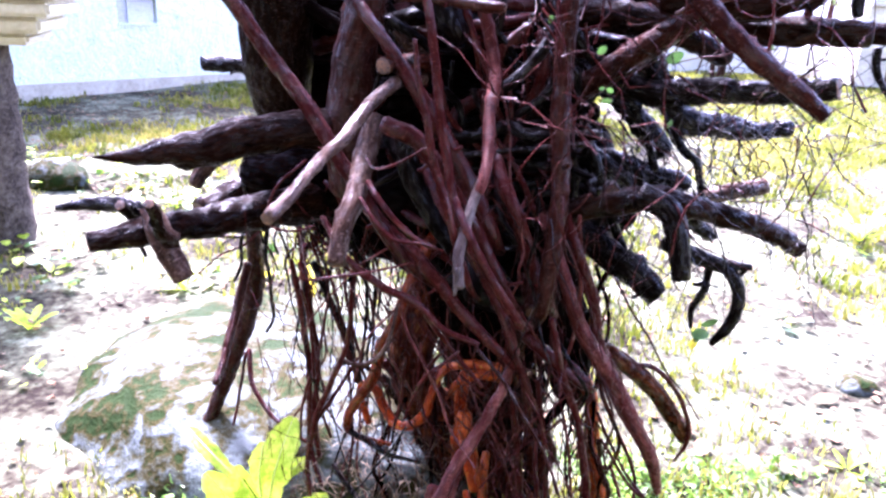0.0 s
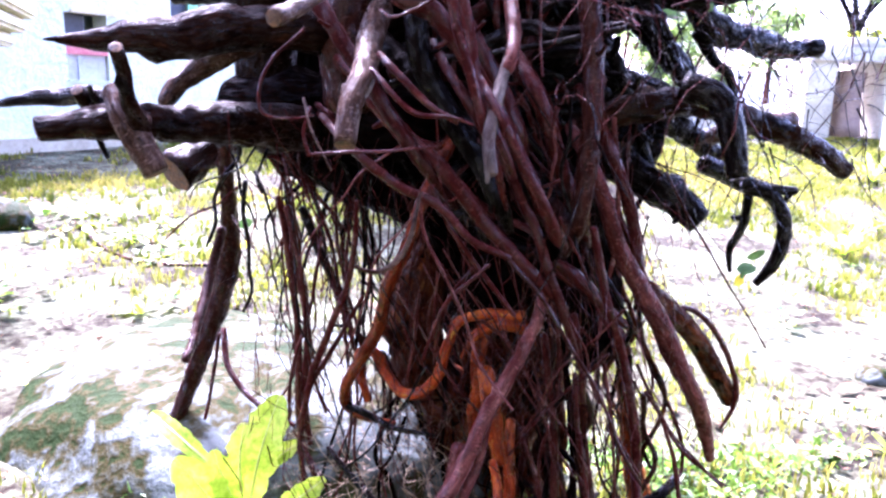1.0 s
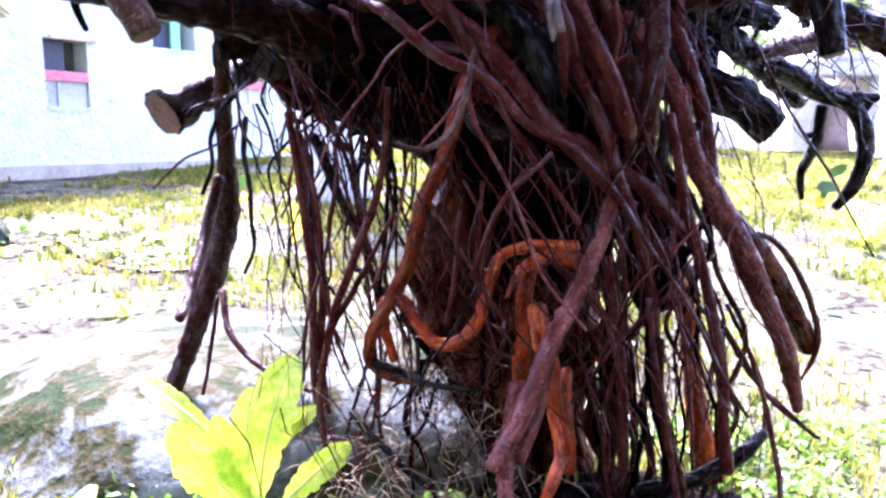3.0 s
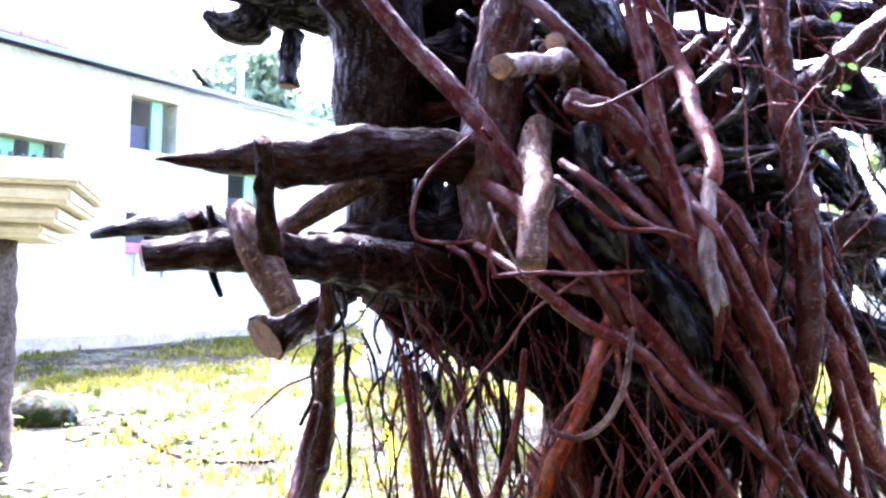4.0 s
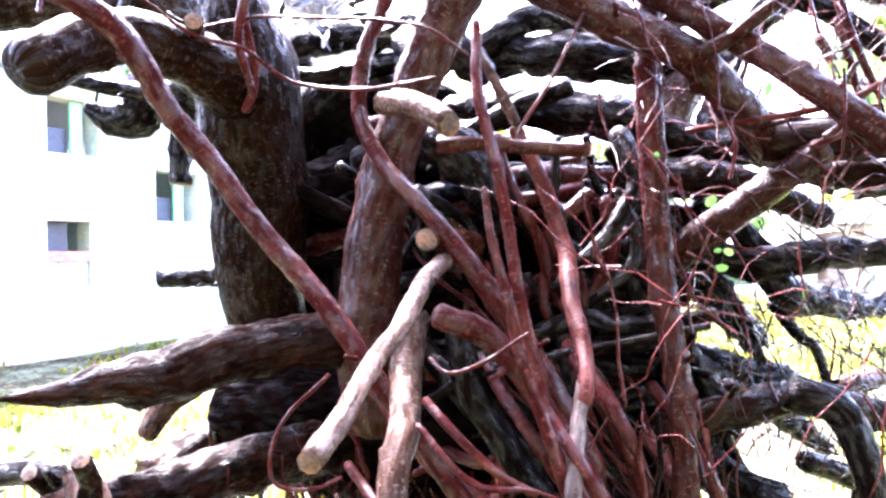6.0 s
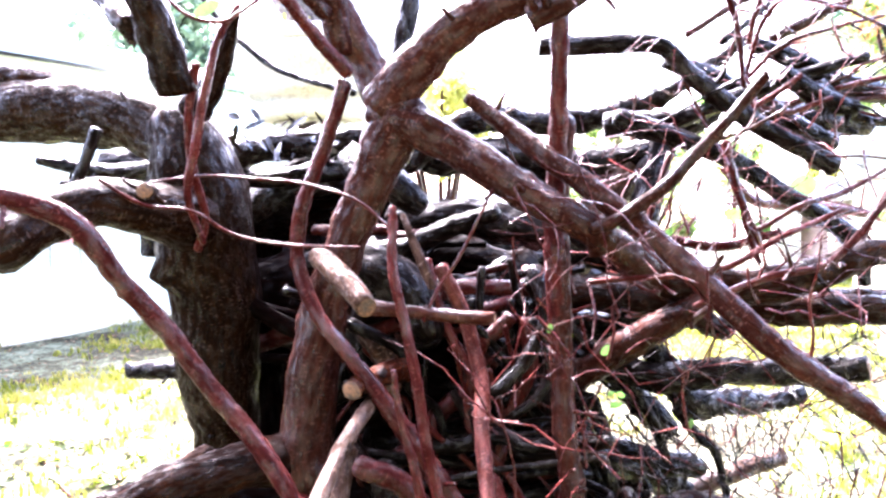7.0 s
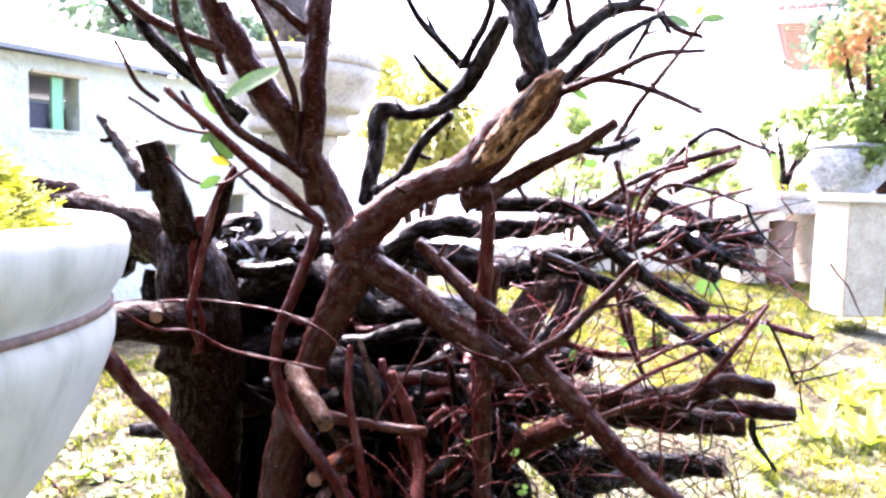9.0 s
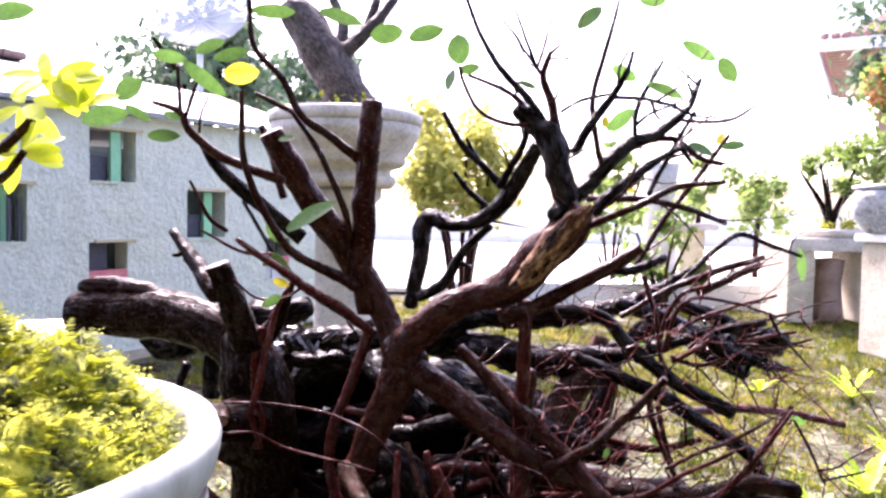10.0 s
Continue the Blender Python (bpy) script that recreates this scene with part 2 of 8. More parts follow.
TIMBER = mat("old_roof_timber", [(0.10, 0.06, 0.05), (0.18, 0.12, 0.09), (0.26, 0.18, 0.13)], 6, 40, (0.6, 0.85), 0.3)
FOL = mat("garden_foliage", [(0.06, 0.11, 0.025), (0.12, 0.19, 0.04), (0.22, 0.28, 0.08)], 3, 30, (0.4, 0.6), 0.0, trans=0.6)
FOLDARK = mat("far_tree_foliage", [(0.03, 0.07, 0.035), (0.06, 0.11, 0.06), (0.11, 0.17, 0.09)], 1.5, 12, (0.5, 0.7), 0.0, trans=0.3)
BAMBOO = mat("yellow_bush_foliage", [(0.22, 0.25, 0.04), (0.36, 0.37, 0.08), (0.50, 0.48, 0.16)], 3, 30, (0.4, 0.6), 0.0, trans=0.4)
FOLRED = mat("reddish_shoots", [(0.28, 0.10, 0.05), (0.40, 0.20, 0.08), (0.4, 0.3, 0.12)], 3, 30, (0.4, 0.6), 0.0, trans=0.4)
POST = mat("cracked_brown_post", [(0.020, 0.014, 0.010), (0.050, 0.038, 0.029), (0.095, 0.076, 0.058)], 14, 70, (0.7, 0.95), 0.9, bump_scale=0.012, span=(0.42, 0.62), spec=0.1)
MARBLE = mat("pale_rough_stone", [(0.16, 0.17, 0.17), (0.30, 0.32, 0.33), (0.42, 0.44, 0.45)], 6, 30, (0.6, 0.9), 0.8, bump_scale=0.02, span=(0.42, 0.62))
PAVE = mat("pale_paving", [(0.5, 0.5, 0.48), (0.6, 0.6, 0.58), (0.66, 0.66, 0.64)], 3, 30, (0.7, 0.9), 0.2)
STRAW = mat("dry_rootlets", [(0.10, 0.060, 0.03), (0.17, 0.115, 0.06), (0.26, 0.20, 0.12)], 20, 90, (0.6, 0.8), 0.2)

# ---- mesh helpers ----


def mesh_ob(name, verts, faces, material, parent=None, label="", smooth=True, grain=None):
    """One mesh object; grain: the bark's own measures at each vertex."""
    me = bpy.data.meshes.new(name)
    me.from_pydata([tuple(v) for v in verts], [], faces)
    if grain:
        layer = me.attributes.new("grain", "FLOAT_VECTOR", "POINT")
        layer.data.foreach_set("vector", [c for g in grain for c in g])
    me.materials.append(material)
    if smooth:
        me.polygons.foreach_set("use_smooth", [True] * len(me.polygons))
    me.update()
    ob = new(name, me)
    if parent:
        ob.parent = parent
    if label:
        tagged(ob, label)
    return ob


def part(name, bm, material, parent=None, label="", smooth=False):
    me = bpy.data.meshes.new(name)
    bm.to_mesh(me)
    bm.free()
    me.materials.append(material)
    if smooth:
        me.polygons.foreach_set("use_smooth", [True] * len(me.polygons))
    ob = new(name, me)
    if parent:
        ob.parent = parent
    if label:
        tagged(ob, label)
    return ob


def thing(name, label, category, group=""):
    return tagged(new(name), label, category, group)


def box(size, at=(0, 0, 0), bevel=0.0, turn=0.0):
    bm = bmesh.new()
    bmesh.ops.create_cube(bm, size=1, matrix=Matrix.Translation(at) @ Matrix.Rotation(turn, 4, "Z") @ Matrix.Diagonal((*size, 1)))
    if bevel:
        bmesh.ops.bevel(bm, geom=bm.edges[:], offset=bevel, segments=2, affect="EDGES")
    return bm


def lathe(profile, at, steps=40, wobble=0.0):
    """A turned body: profile rows of radius and height."""
    verts, faces = [], []
    for i, (r, z) in enumerate(profile):
        for k in range(steps):
            a = 2 * math.pi * k / steps
            q = r * (1 + wobble * noise.noise((math.cos(a) * 2, math.sin(a) * 2, z * 6)))
            verts.append((at[0] + q * math.cos(a), at[1] + q * math.sin(a), at[2] + z))
    for i in range(len(profile) - 1):
        for k in range(steps):
            a, b = i * steps + k, i * steps + (k + 1) % steps
            faces.append((a, b, b + steps, a + steps))
    faces.append(tuple(reversed(range(steps))))
    faces.append(tuple(range((len(profile) - 1) * steps, len(profile) * steps)))
    return verts, faces


def spline(nodes, step):
    """Points of a smooth line through the nodes, with the radius along it."""
    p = [Vector(n) for n in nodes]
    p = [p[0] * 2 - p[1]] + p + [p[-1] * 2 - p[-2]]
    out = []
    for i in range(1, len(p) - 2):
        a, b, c, d = p[i - 1 : i + 3]
        n = max(2, min(26, int((c - b).to_3d().length / step)))
        for k in range(n):
            t = k / n
            out.append(0.5 * ((2 * b) + (c - a) * t + (2 * a - 5 * b + 4 * c - d) * t * t + (3 * b - a - 3 * c + d) * t**3))
    out.append(p[-2])
    return out


def tube(nodes, sides=9, lump=0.12, seed=0.0, step=None, wander=0.0, rings=0.0, dome=False, ridge=0.0):
    """A limb with uneven bark. Returns vertices, faces, the number of sides and the bark's own measures."""
    mean = sum(n[3] for n in nodes) / len(nodes)
    line = spline([Vector(n) for n in nodes], step or max(0.008, mean * 0.45))
    verts, faces, grain = [], [], []
    last = Vector((0.3, 0.2, 1)).normalized()
    shift = Vector((seed, seed * 0.7, -seed))
    along, before = 0.0, line[0].to_3d()
    for i, q in enumerate(line):
        here, r = q.to_3d(), max(q[3], 0.0008)
        along += (here - before).length
        before = here
        way = (line[min(i + 1, len(line) - 1)].to_3d() - line[max(i - 1, 0)].to_3d()).normalized()
        side = way.cross(last)
        side = side.normalized() if side.length > 1e-4 else way.orthogonal().normalized()
        over = side.cross(way).normalized()
        last = over
        if wander:
            here = here + wander * r * (side * noise.noise(here * 14 + shift) + over * noise.noise(here * 14 - shift) + 0.4 * side * noise.noise(here * 40 - shift))
        knot = 1 + 0.6 * lump * noise.noise((seed + along / max(mean, 0.004) * 0.25, seed, 3.1)) + rings * noise.noise((seed * 3 + i * 1.7, 0, 7.7))
        for k in range(sides):
            a = 2 * math.pi * k / sides
            ca, sa = math.cos(a), math.sin(a)
            d = side * ca + over * sa
            p = here + d * r
            f = knot + lump * noise.noise(p * (0.55 / max(r, 0.006)) + shift) + lump * 0.5 * noise.noise(p * 60 + shift) + lump * 0.25 * noise.noise(p * 170)
            if ridge:
                f -= ridge * abs(noise.noise((ca * 2.6 + seed, sa * 2.6, along * 9 + seed)))
            verts.append(here + d * (r * f))
            grain.append((ca * r + seed % 3.1, sa * r + seed % 2.3, along + seed % 4.7))
    if mean > 0.008:
        rng = random.Random(int(seed * 100))
        for _ in range(max(1, int(len(line) * 0.10))):
            i0, a0 = rng.randrange(len(line)), rng.uniform(0, 6.283)
            here, r = line[i0].to_3d(), line[i0][3]
            hub, reach, up = verts[i0 * sides + int(a0 / 6.284 * sides)], r * rng.uniform(0.35, 0.8), rng.uniform(0.15, 0.45) * r
            for k in range(max(0, i0 - 7) * sides, min(len(line), i0 + 8) * sides):
                d = (verts[k] - hub).length / reach
                if d < 1:
                    q = line[k // sides].to_3d()
                    verts[k] = verts[k] + (verts[k] - q).normalized() * up * (1 - d * d) ** 2
    n = len(line)
    if dome:
        ends = []
        for ring, q, o in ((verts[:sides], line[0], line[1]), (verts[-sides:], line[-1], line[-2])):
            out = (q.to_3d() - o.to_3d()).normalized() * q[3]
            mid = sum(ring, Vector()) / sides
            ends.append([[mid + (p - mid) * f + out * g for p in ring] for f, g in ((0.82, 0.3), (0.45, 0.5))])
        verts = [p for ring in reversed(ends[0]) for p in ring] + verts + [p for ring in ends[1] for p in ring]
        grain = grain[:sides] * 2 + grain + grain[-sides:] * 2
        n += 4
    for i in range(n - 1):
        for k in range(sides):
            a, b = i * sides + k, i * sides + (k + 1) % sides
            faces.append((a, b, b + sides, a + sides))
    faces.append(tuple(reversed(range(sides))))
    faces.append(tuple(range((n - 1) * sides, n * sides)))
    return verts, faces, sides, grain


# ---- ground ----


def ground_z(x, y):
    d = math.hypot(x, y - 1.2)
    z = -0.05 + 0.052 * max(0.0, min(y, 9.0) - 1.4) + 0.012 * max(0.0, -x - 0.6) * (1 if y < 8 else 0)
    z = min(z, 0.40)
    return z + 0.02 * noise.noise((x * 1.7, y * 1.7, 0)) * min(1, d) + 0.008 * noise.noise((x * 7, y * 7, 2))


def slab(x0, x1, y0, y1, z0, z1):
    v = [(x, y, z) for z in (z0, z1) for y in (y0, y1) for x in (x0, x1)]
    return v, [(0, 2, 3, 1), (4, 5, 7, 6), (0, 1, 5, 4), (2, 6, 7, 3), (0, 4, 6, 2), (1, 3, 7, 5)]


# unseen wall, added to block front sky light from the tree
BACK_WALL = slab(-7.0, 6.0, -1.9, -1.65, -0.2, 8.0)


def build_ground():
    xs = [-90, -40, -20, -12] + [-8 + 0.16 * i for i in range(101)] + [12, 20, 40, 90]
    ys = [-60, -20, -8] + [-3 + 0.16 * i for i in range(101)] + [16, 22, 40, 80, 140]
    verts = [(x, y, ground_z(x, y)) for y in ys for x in xs]
    w = len(xs)
    faces = [(j * w + i, j * w + i + 1, (j + 1) * w + i + 1, (j + 1) * w + i) for j in range(len(ys) - 1) for i in range(w - 1)]
    g = mesh_ob("ground", verts, faces, SOIL)
    return tagged(g, "pale trodden garden soil with thin grass", "ground", kind="structure")


build_ground()
tagged(mesh_ob("light_block_wall", *BACK_WALL, BLOCKER, smooth=False), "unseen dark wall added behind the camera to cut front light", "wall", kind="structure")


def blades(name, count, area, height, material, label, category, seed, dens=None, width=0.004):
    rng = random.Random(seed)
    verts, faces = [], []
    while len(faces) < count:
        x, y = area(rng)
        if dens and rng.random() > dens(x, y):
            continue
        z = ground_z(x, y)
        for _ in range(rng.randint(3, 7)):
            a, h = rng.uniform(0, 6.283), height * rng.uniform(0.4, 1.25)
            lean, px, py = rng.uniform(0.1, 0.9) * h, x + rng.gauss(0, 0.02), y + rng.gauss(0, 0.02)
            w = width * rng.uniform(0.6, 1.6)
            dx, dy = math.cos(a), math.sin(a)
            i = len(verts)
            verts += [(px - dy * w, py + dx * w, z - 0.005), (px + dy * w, py - dx * w, z - 0.005), (px + dx * lean * 0.45 + dy * w * 0.8, py + dy * lean * 0.45 - dx * w * 0.8, z + h * 0.7), (px + dx * lean * 0.45 - dy * w * 0.8, py + dy * lean * 0.45 + dx * w * 0.8, z + h * 0.7), (px + dx * lean, py + dy * lean, z + h)]
            faces += [(i, i + 1, i + 2, i + 3), (i + 3, i + 2, i + 4)]
    return tagged(mesh_ob(name, verts, faces, material), label, category, kind="stuff")


def near_area(r):
    return r.uniform(-3.8, 5.2), 0.6 + 7.4 * r.random() ** 1.25


def patchy(x, y):
    return max(0.0, min(1.0, 0.36 + (0.16 if x > 0.6 and y > 2.2 else 0.0) + 1.3 * noise.noise((x * 1.3, y * 1.3, 5)) + 0.5 * noise.noise((x * 5, y * 5, 2))))


blades("grass", 170000, near_area, 0.028, GRASS, "thin yellow-green grass on pale soil", "grass", 3, patchy, 0.0022)
blades("far_grass", 150000, lambda r: (r.uniform(-4.5, 6.5), 1.3 + 8.2 * r.random() ** 0.7), 0.042, GRASS, "patchy yellow-green lawn grass away from the tree", "grass", 6, lambda x, y: patchy(x, y) * min(1.0, max(0.0, (y - 1.6) / 3.0)), 0.0048)
blades("foot_grass", 9000, lambda r: (r.uniform(-0.7, 1.1), r.uniform(0.72, 1.5)), 0.04, GRASS, "short bright green grass round the tree foot", "grass", 4, None, 0.003)


def scatter_litter():
    rng = random.Random(8)
    verts, faces = [], []
    for _ in range(5200):
        x, y = rng.uniform(-3, 4), rng.uniform(0.8, 6)
        z, s, a = ground_z(x, y) + 0.006, rng.uniform(0.005, 0.019), rng.uniform(0, 6.28)
        i = len(verts)
        for k in range(5):
            b = a + k * 1.2566
            q = s * (1.3 if k == 0 else 0.7)
            verts.append((x + q * math.cos(b), y + q * math.sin(b), z + rng.uniform(0, 0.012)))
        faces.append((i, i + 1, i + 2, i + 3, i + 4))
    tagged(mesh_ob("leaf_litter", verts, faces, LITTER, smooth=False), "dry brown leaf litter scattered on the soil", "litter", kind="stuff")


scatter_litter()


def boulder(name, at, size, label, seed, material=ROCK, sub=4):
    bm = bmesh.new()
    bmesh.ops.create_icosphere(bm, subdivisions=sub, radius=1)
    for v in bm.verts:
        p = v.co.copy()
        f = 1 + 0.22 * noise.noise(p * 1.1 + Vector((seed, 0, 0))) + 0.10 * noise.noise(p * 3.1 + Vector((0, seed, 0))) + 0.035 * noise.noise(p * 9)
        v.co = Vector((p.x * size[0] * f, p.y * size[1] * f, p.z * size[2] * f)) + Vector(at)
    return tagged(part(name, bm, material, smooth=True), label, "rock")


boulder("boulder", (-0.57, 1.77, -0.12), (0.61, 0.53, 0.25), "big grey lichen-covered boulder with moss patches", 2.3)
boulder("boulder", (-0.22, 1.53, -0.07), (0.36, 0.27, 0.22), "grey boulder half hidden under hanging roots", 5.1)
boulder("stone", (-2.05, 3.4, 0.1), (0.16, 0.12, 0.09), "small grey stone lying in the grass", 7.7, sub=3)
boulder("stone", (1.15, 2.0, -0.02), (0.06, 0.05, 0.03), "small grey stone lying in the grass", 9.1, sub=3)
boulder("stone", (1.3, 1.75, -0.03), (0.05, 0.04, 0.03), "small grey stone lying in the grass", 4.4, sub=3)

# ---- house on the garden's edge ----
WALL_AT, WALL_WAY = Vector((-2.8, 5.868, 0)), Vector((1, 1.479, 0)).normalized()
WALL_IN = Vector((-WALL_WAY.y, WALL_WAY.x, 0))


def wall_box(u0, u1, z0, z1, d0, d1):
    """A block in the wall's own measures: along, up, and inwards from its face."""
    bm = bmesh.new()
    c = WALL_AT + WALL_WAY * (u0 + u1) / 2 + WALL_IN * (d0 + d1) / 2 + Vector((0, 0, (z0 + z1) / 2))
    turn = math.atan2(WALL_WAY.y, WALL_WAY.x)
    bmesh.ops.create_cube(bm, size=1, matrix=Matrix.Translation(c) @ Matrix.Rotation(turn, 4, "Z") @ Matrix.Diagonal((u1 - u0, d1 - d0, z1 - z0, 1)))
    return bm


# openings: along from, along to, sill, head, kind
OPENINGS = [
    (-0.07, 0.34, 1.71, 2.14, "shutter"),
    (-1.02, -0.56, 1.23, 1.67, "bars"),
    (0.85, 1.28, 1.23, 1.67, "shutter"),
    (-0.08, 0.26, 0.72, 1.22, "louvre"),
    (1.80, 2.12, 0.80, 1.22, "louvre"),
    (-1.95, -1.55, 1.71, 2.14, "shutter"),
]


def build_house():
    house = thing("house", "grey plastered house with small staggered windows and pale roof", "house")
    us = sorted({-6.5, 2.55, *(o[0] for o in OPENINGS), *(o[1] for o in OPENINGS)})
    zs = sorted({0.30, 2.27, *(o[2] for o in OPENINGS), *(o[3] for o in OPENINGS)})
    bm = bmesh.new()
    turn = math.atan2(WALL_WAY.y, WALL_WAY.x)
    for u0, u1 in zip(us, us[1:]):
        for z0, z1 in zip(zs, zs[1:]):
            if any(o[0] - 1e-6 <= u0 and u1 <= o[1] + 1e-6 and o[2] - 1e-6 <= z0 and z1 <= o[3] + 1e-6 for o in OPENINGS):
                continue
            c = WALL_AT + WALL_WAY * (u0 + u1) / 2 + WALL_IN * 0.09 + Vector((0, 0, (z0 + z1) / 2))
            bmesh.ops.create_cube(bm, size=1, matrix=Matrix.Translation(c) @ Matrix.Rotation(turn, 4, "Z") @ Matrix.Diagonal((u1 - u0, 0.18, z1 - z0, 1)))
    bmesh.ops.remove_doubles(bm, verts=bm.verts[:], dist=1e-4)
    part("wall", bm, PLASTER, house)
    part("wall", wall_box(2.37, 2.55, 0.30, 2.27, 0.18, 3.2), PLASTER, house)
    part("back_wall", wall_box(-6.5, 2.55, 0.1, 2.27, 3.2, 3.4), PLASTER, house)
    part("floor", wall_box(-6.5, 2.37, 0.1, 0.3, 0.18, 3.2), CONCRETE, house)
    part("plinth", wall_box(-6.6, 2.6, 0.02, 0.298, -0.03, 0.17), PLINTH, house, "stained low concrete plinth")
    # roof: pale sheet with a clay tile ridge
    bm = bmesh.new()
    prof = [(-0.12, 2.27), (-0.12, 2.31), (1.9, 2.92), (1.9, 2.88)]
    rows = []
    for u in (-6.7, 2.7):
        rows.append([bm.verts.new(WALL_AT + WALL_WAY * u + WALL_IN * d + Vector((0, 0, z))) for d, z in prof])
    for k in range(4):
        bm.faces.new((rows[0][k], rows[0][(k + 1) % 4], rows[1][(k + 1) % 4], rows[1][k]))
    bm.faces.new(rows[0]), bm.faces.new(rows[1][::-1])
    part("roof", bm, ZINC, house)
    bm = bmesh.new()
    rows = [[bm.verts.new(WALL_AT + WALL_WAY * q + WALL_IN * d + Vector((0, 0, z))) for d, z in ((1.9, 2.88), (1.9, 2.92), (3.55, 2.31), (3.55, 2.27))] for q in (-6.7, 2.7)]
    for k in range(4):
        bm.faces.new((rows[0][k], rows[0][(k + 1) % 4], rows[1][(k + 1) % 4], rows[1][k]))
    bm.faces.new(rows[0]), bm.faces.new(rows[1][::-1])
    part("back_roof", bm, ZINC, house)
    part("wall", wall_box(-6.5, -6.32, 0.30, 2.27, 0.18, 3.2), PLASTER, house)
    tile = None
    for i in range(30):
        u = -6.6 + i * 0.235
        m = Matrix.Translation(WALL_AT + WALL_WAY * u + WALL_IN * 1.86 + Vector((0, 0, 2.95))) @ Matrix.Rotation(turn, 4, "Z") @ Matrix.Rotation(0.05, 4, "Y")
        if tile is None:
            tile = part("ridge_tile", box((0.24, 0.26, 0.07), (0, 0, 0), 0.015), TILE, house, "weathered red clay ridge tile")
            q = tile
        else:
            q = new("ridge_tile", tile.data)
            q.parent = house
        q.matrix_world = m
    for u0, u1, z0, z1, kind in OPENINGS:
        w = part("window", wall_box(u0, u1, z0 - 0.012, z0 + 0.008, -0.012, 0.16), PLASTER, house)
        if kind == "shutter":
            part("shutter", wall_box(u0 + (u1 - u0) * 0.52, u0 + (u1 - u0) * 0.74, z0 + 0.01, z1 - 0.01, 0.05, 0.075), GREENPAINT, w, "green painted wooden shutter")
            part("lower_board", wall_box(u0, u0 + (u1 - u0) * 0.52, z0 + 0.008, z0 + (z1 - z0) * 0.5, 0.10, 0.12), DARKIN, w, "dark boards in the opening")
            part("lintel", wall_box(u0 + 0.02, u1 + 0.06, z1 - 0.002, z1 + 0.02, -0.02, 0.14), OCHRE, w)
        elif kind == "bars":
            for k in range(6):
                s = u0 + (u1 - u0) * (k + 0.5) / 6
                part("bar", wall_box(s - 0.012, s + 0.012, z0 + 0.01, z0 + (z1 - z0) * 0.75, 0.03, 0.05), DARKIN, w)
            part("shutter", wall_box(u0 + 0.03, u0 + 0.16, z0 + 0.01, z1 - 0.01, 0.10, 0.12), GREENPAINT, w)
            part("shutter", wall_box(u0 + 0.26, u0 + 0.36, z0 + 0.01, z1 - 0.01, 0.10, 0.12), GREENPAINT, w)
            part("lintel", wall_box(u0 - 0.04, u1 + 0.06, z1 - 0.002, z1 + 0.02, -0.02, 0.14), OCHRE, w)
        else:
            mid = z0 + (z1 - z0) * 0.54
            part("red_rail", wall_box(u0, u1, mid - 0.075, mid, 0.0, 0.05), REDPAINT, w, "faded red painted rail")
            part("pane", wall_box(u0, u0 + (u1 - u0) * 0.6, mid, z1, 0.08, 0.09), DARKIN, w, "dark blue window pane")
            n = 9
            for k in range(n):
                a = z0 + 0.01 + (mid - 0.085 - z0) * k / n
                part("slat", wall_box(u0 + 0.01, u1 - 0.01, a, a + (mid - z0) / n * 0.62, 0.03, 0.05), LOUVRE, w)
            part("post", wall_box(u0 + (u1 - u0) * 0.28, u0 + (u1 - u0) * 0.36, z0, mid - 0.08, 0.01, 0.028), LOUVRE, w)
            part("lintel", wall_box(u0 + 0.05, u1 + 0.08, z1 - 0.002, z1 + 0.02, -0.02, 0.14), OCHRE, w)


build_house()

# ---- pots and pedestals ----


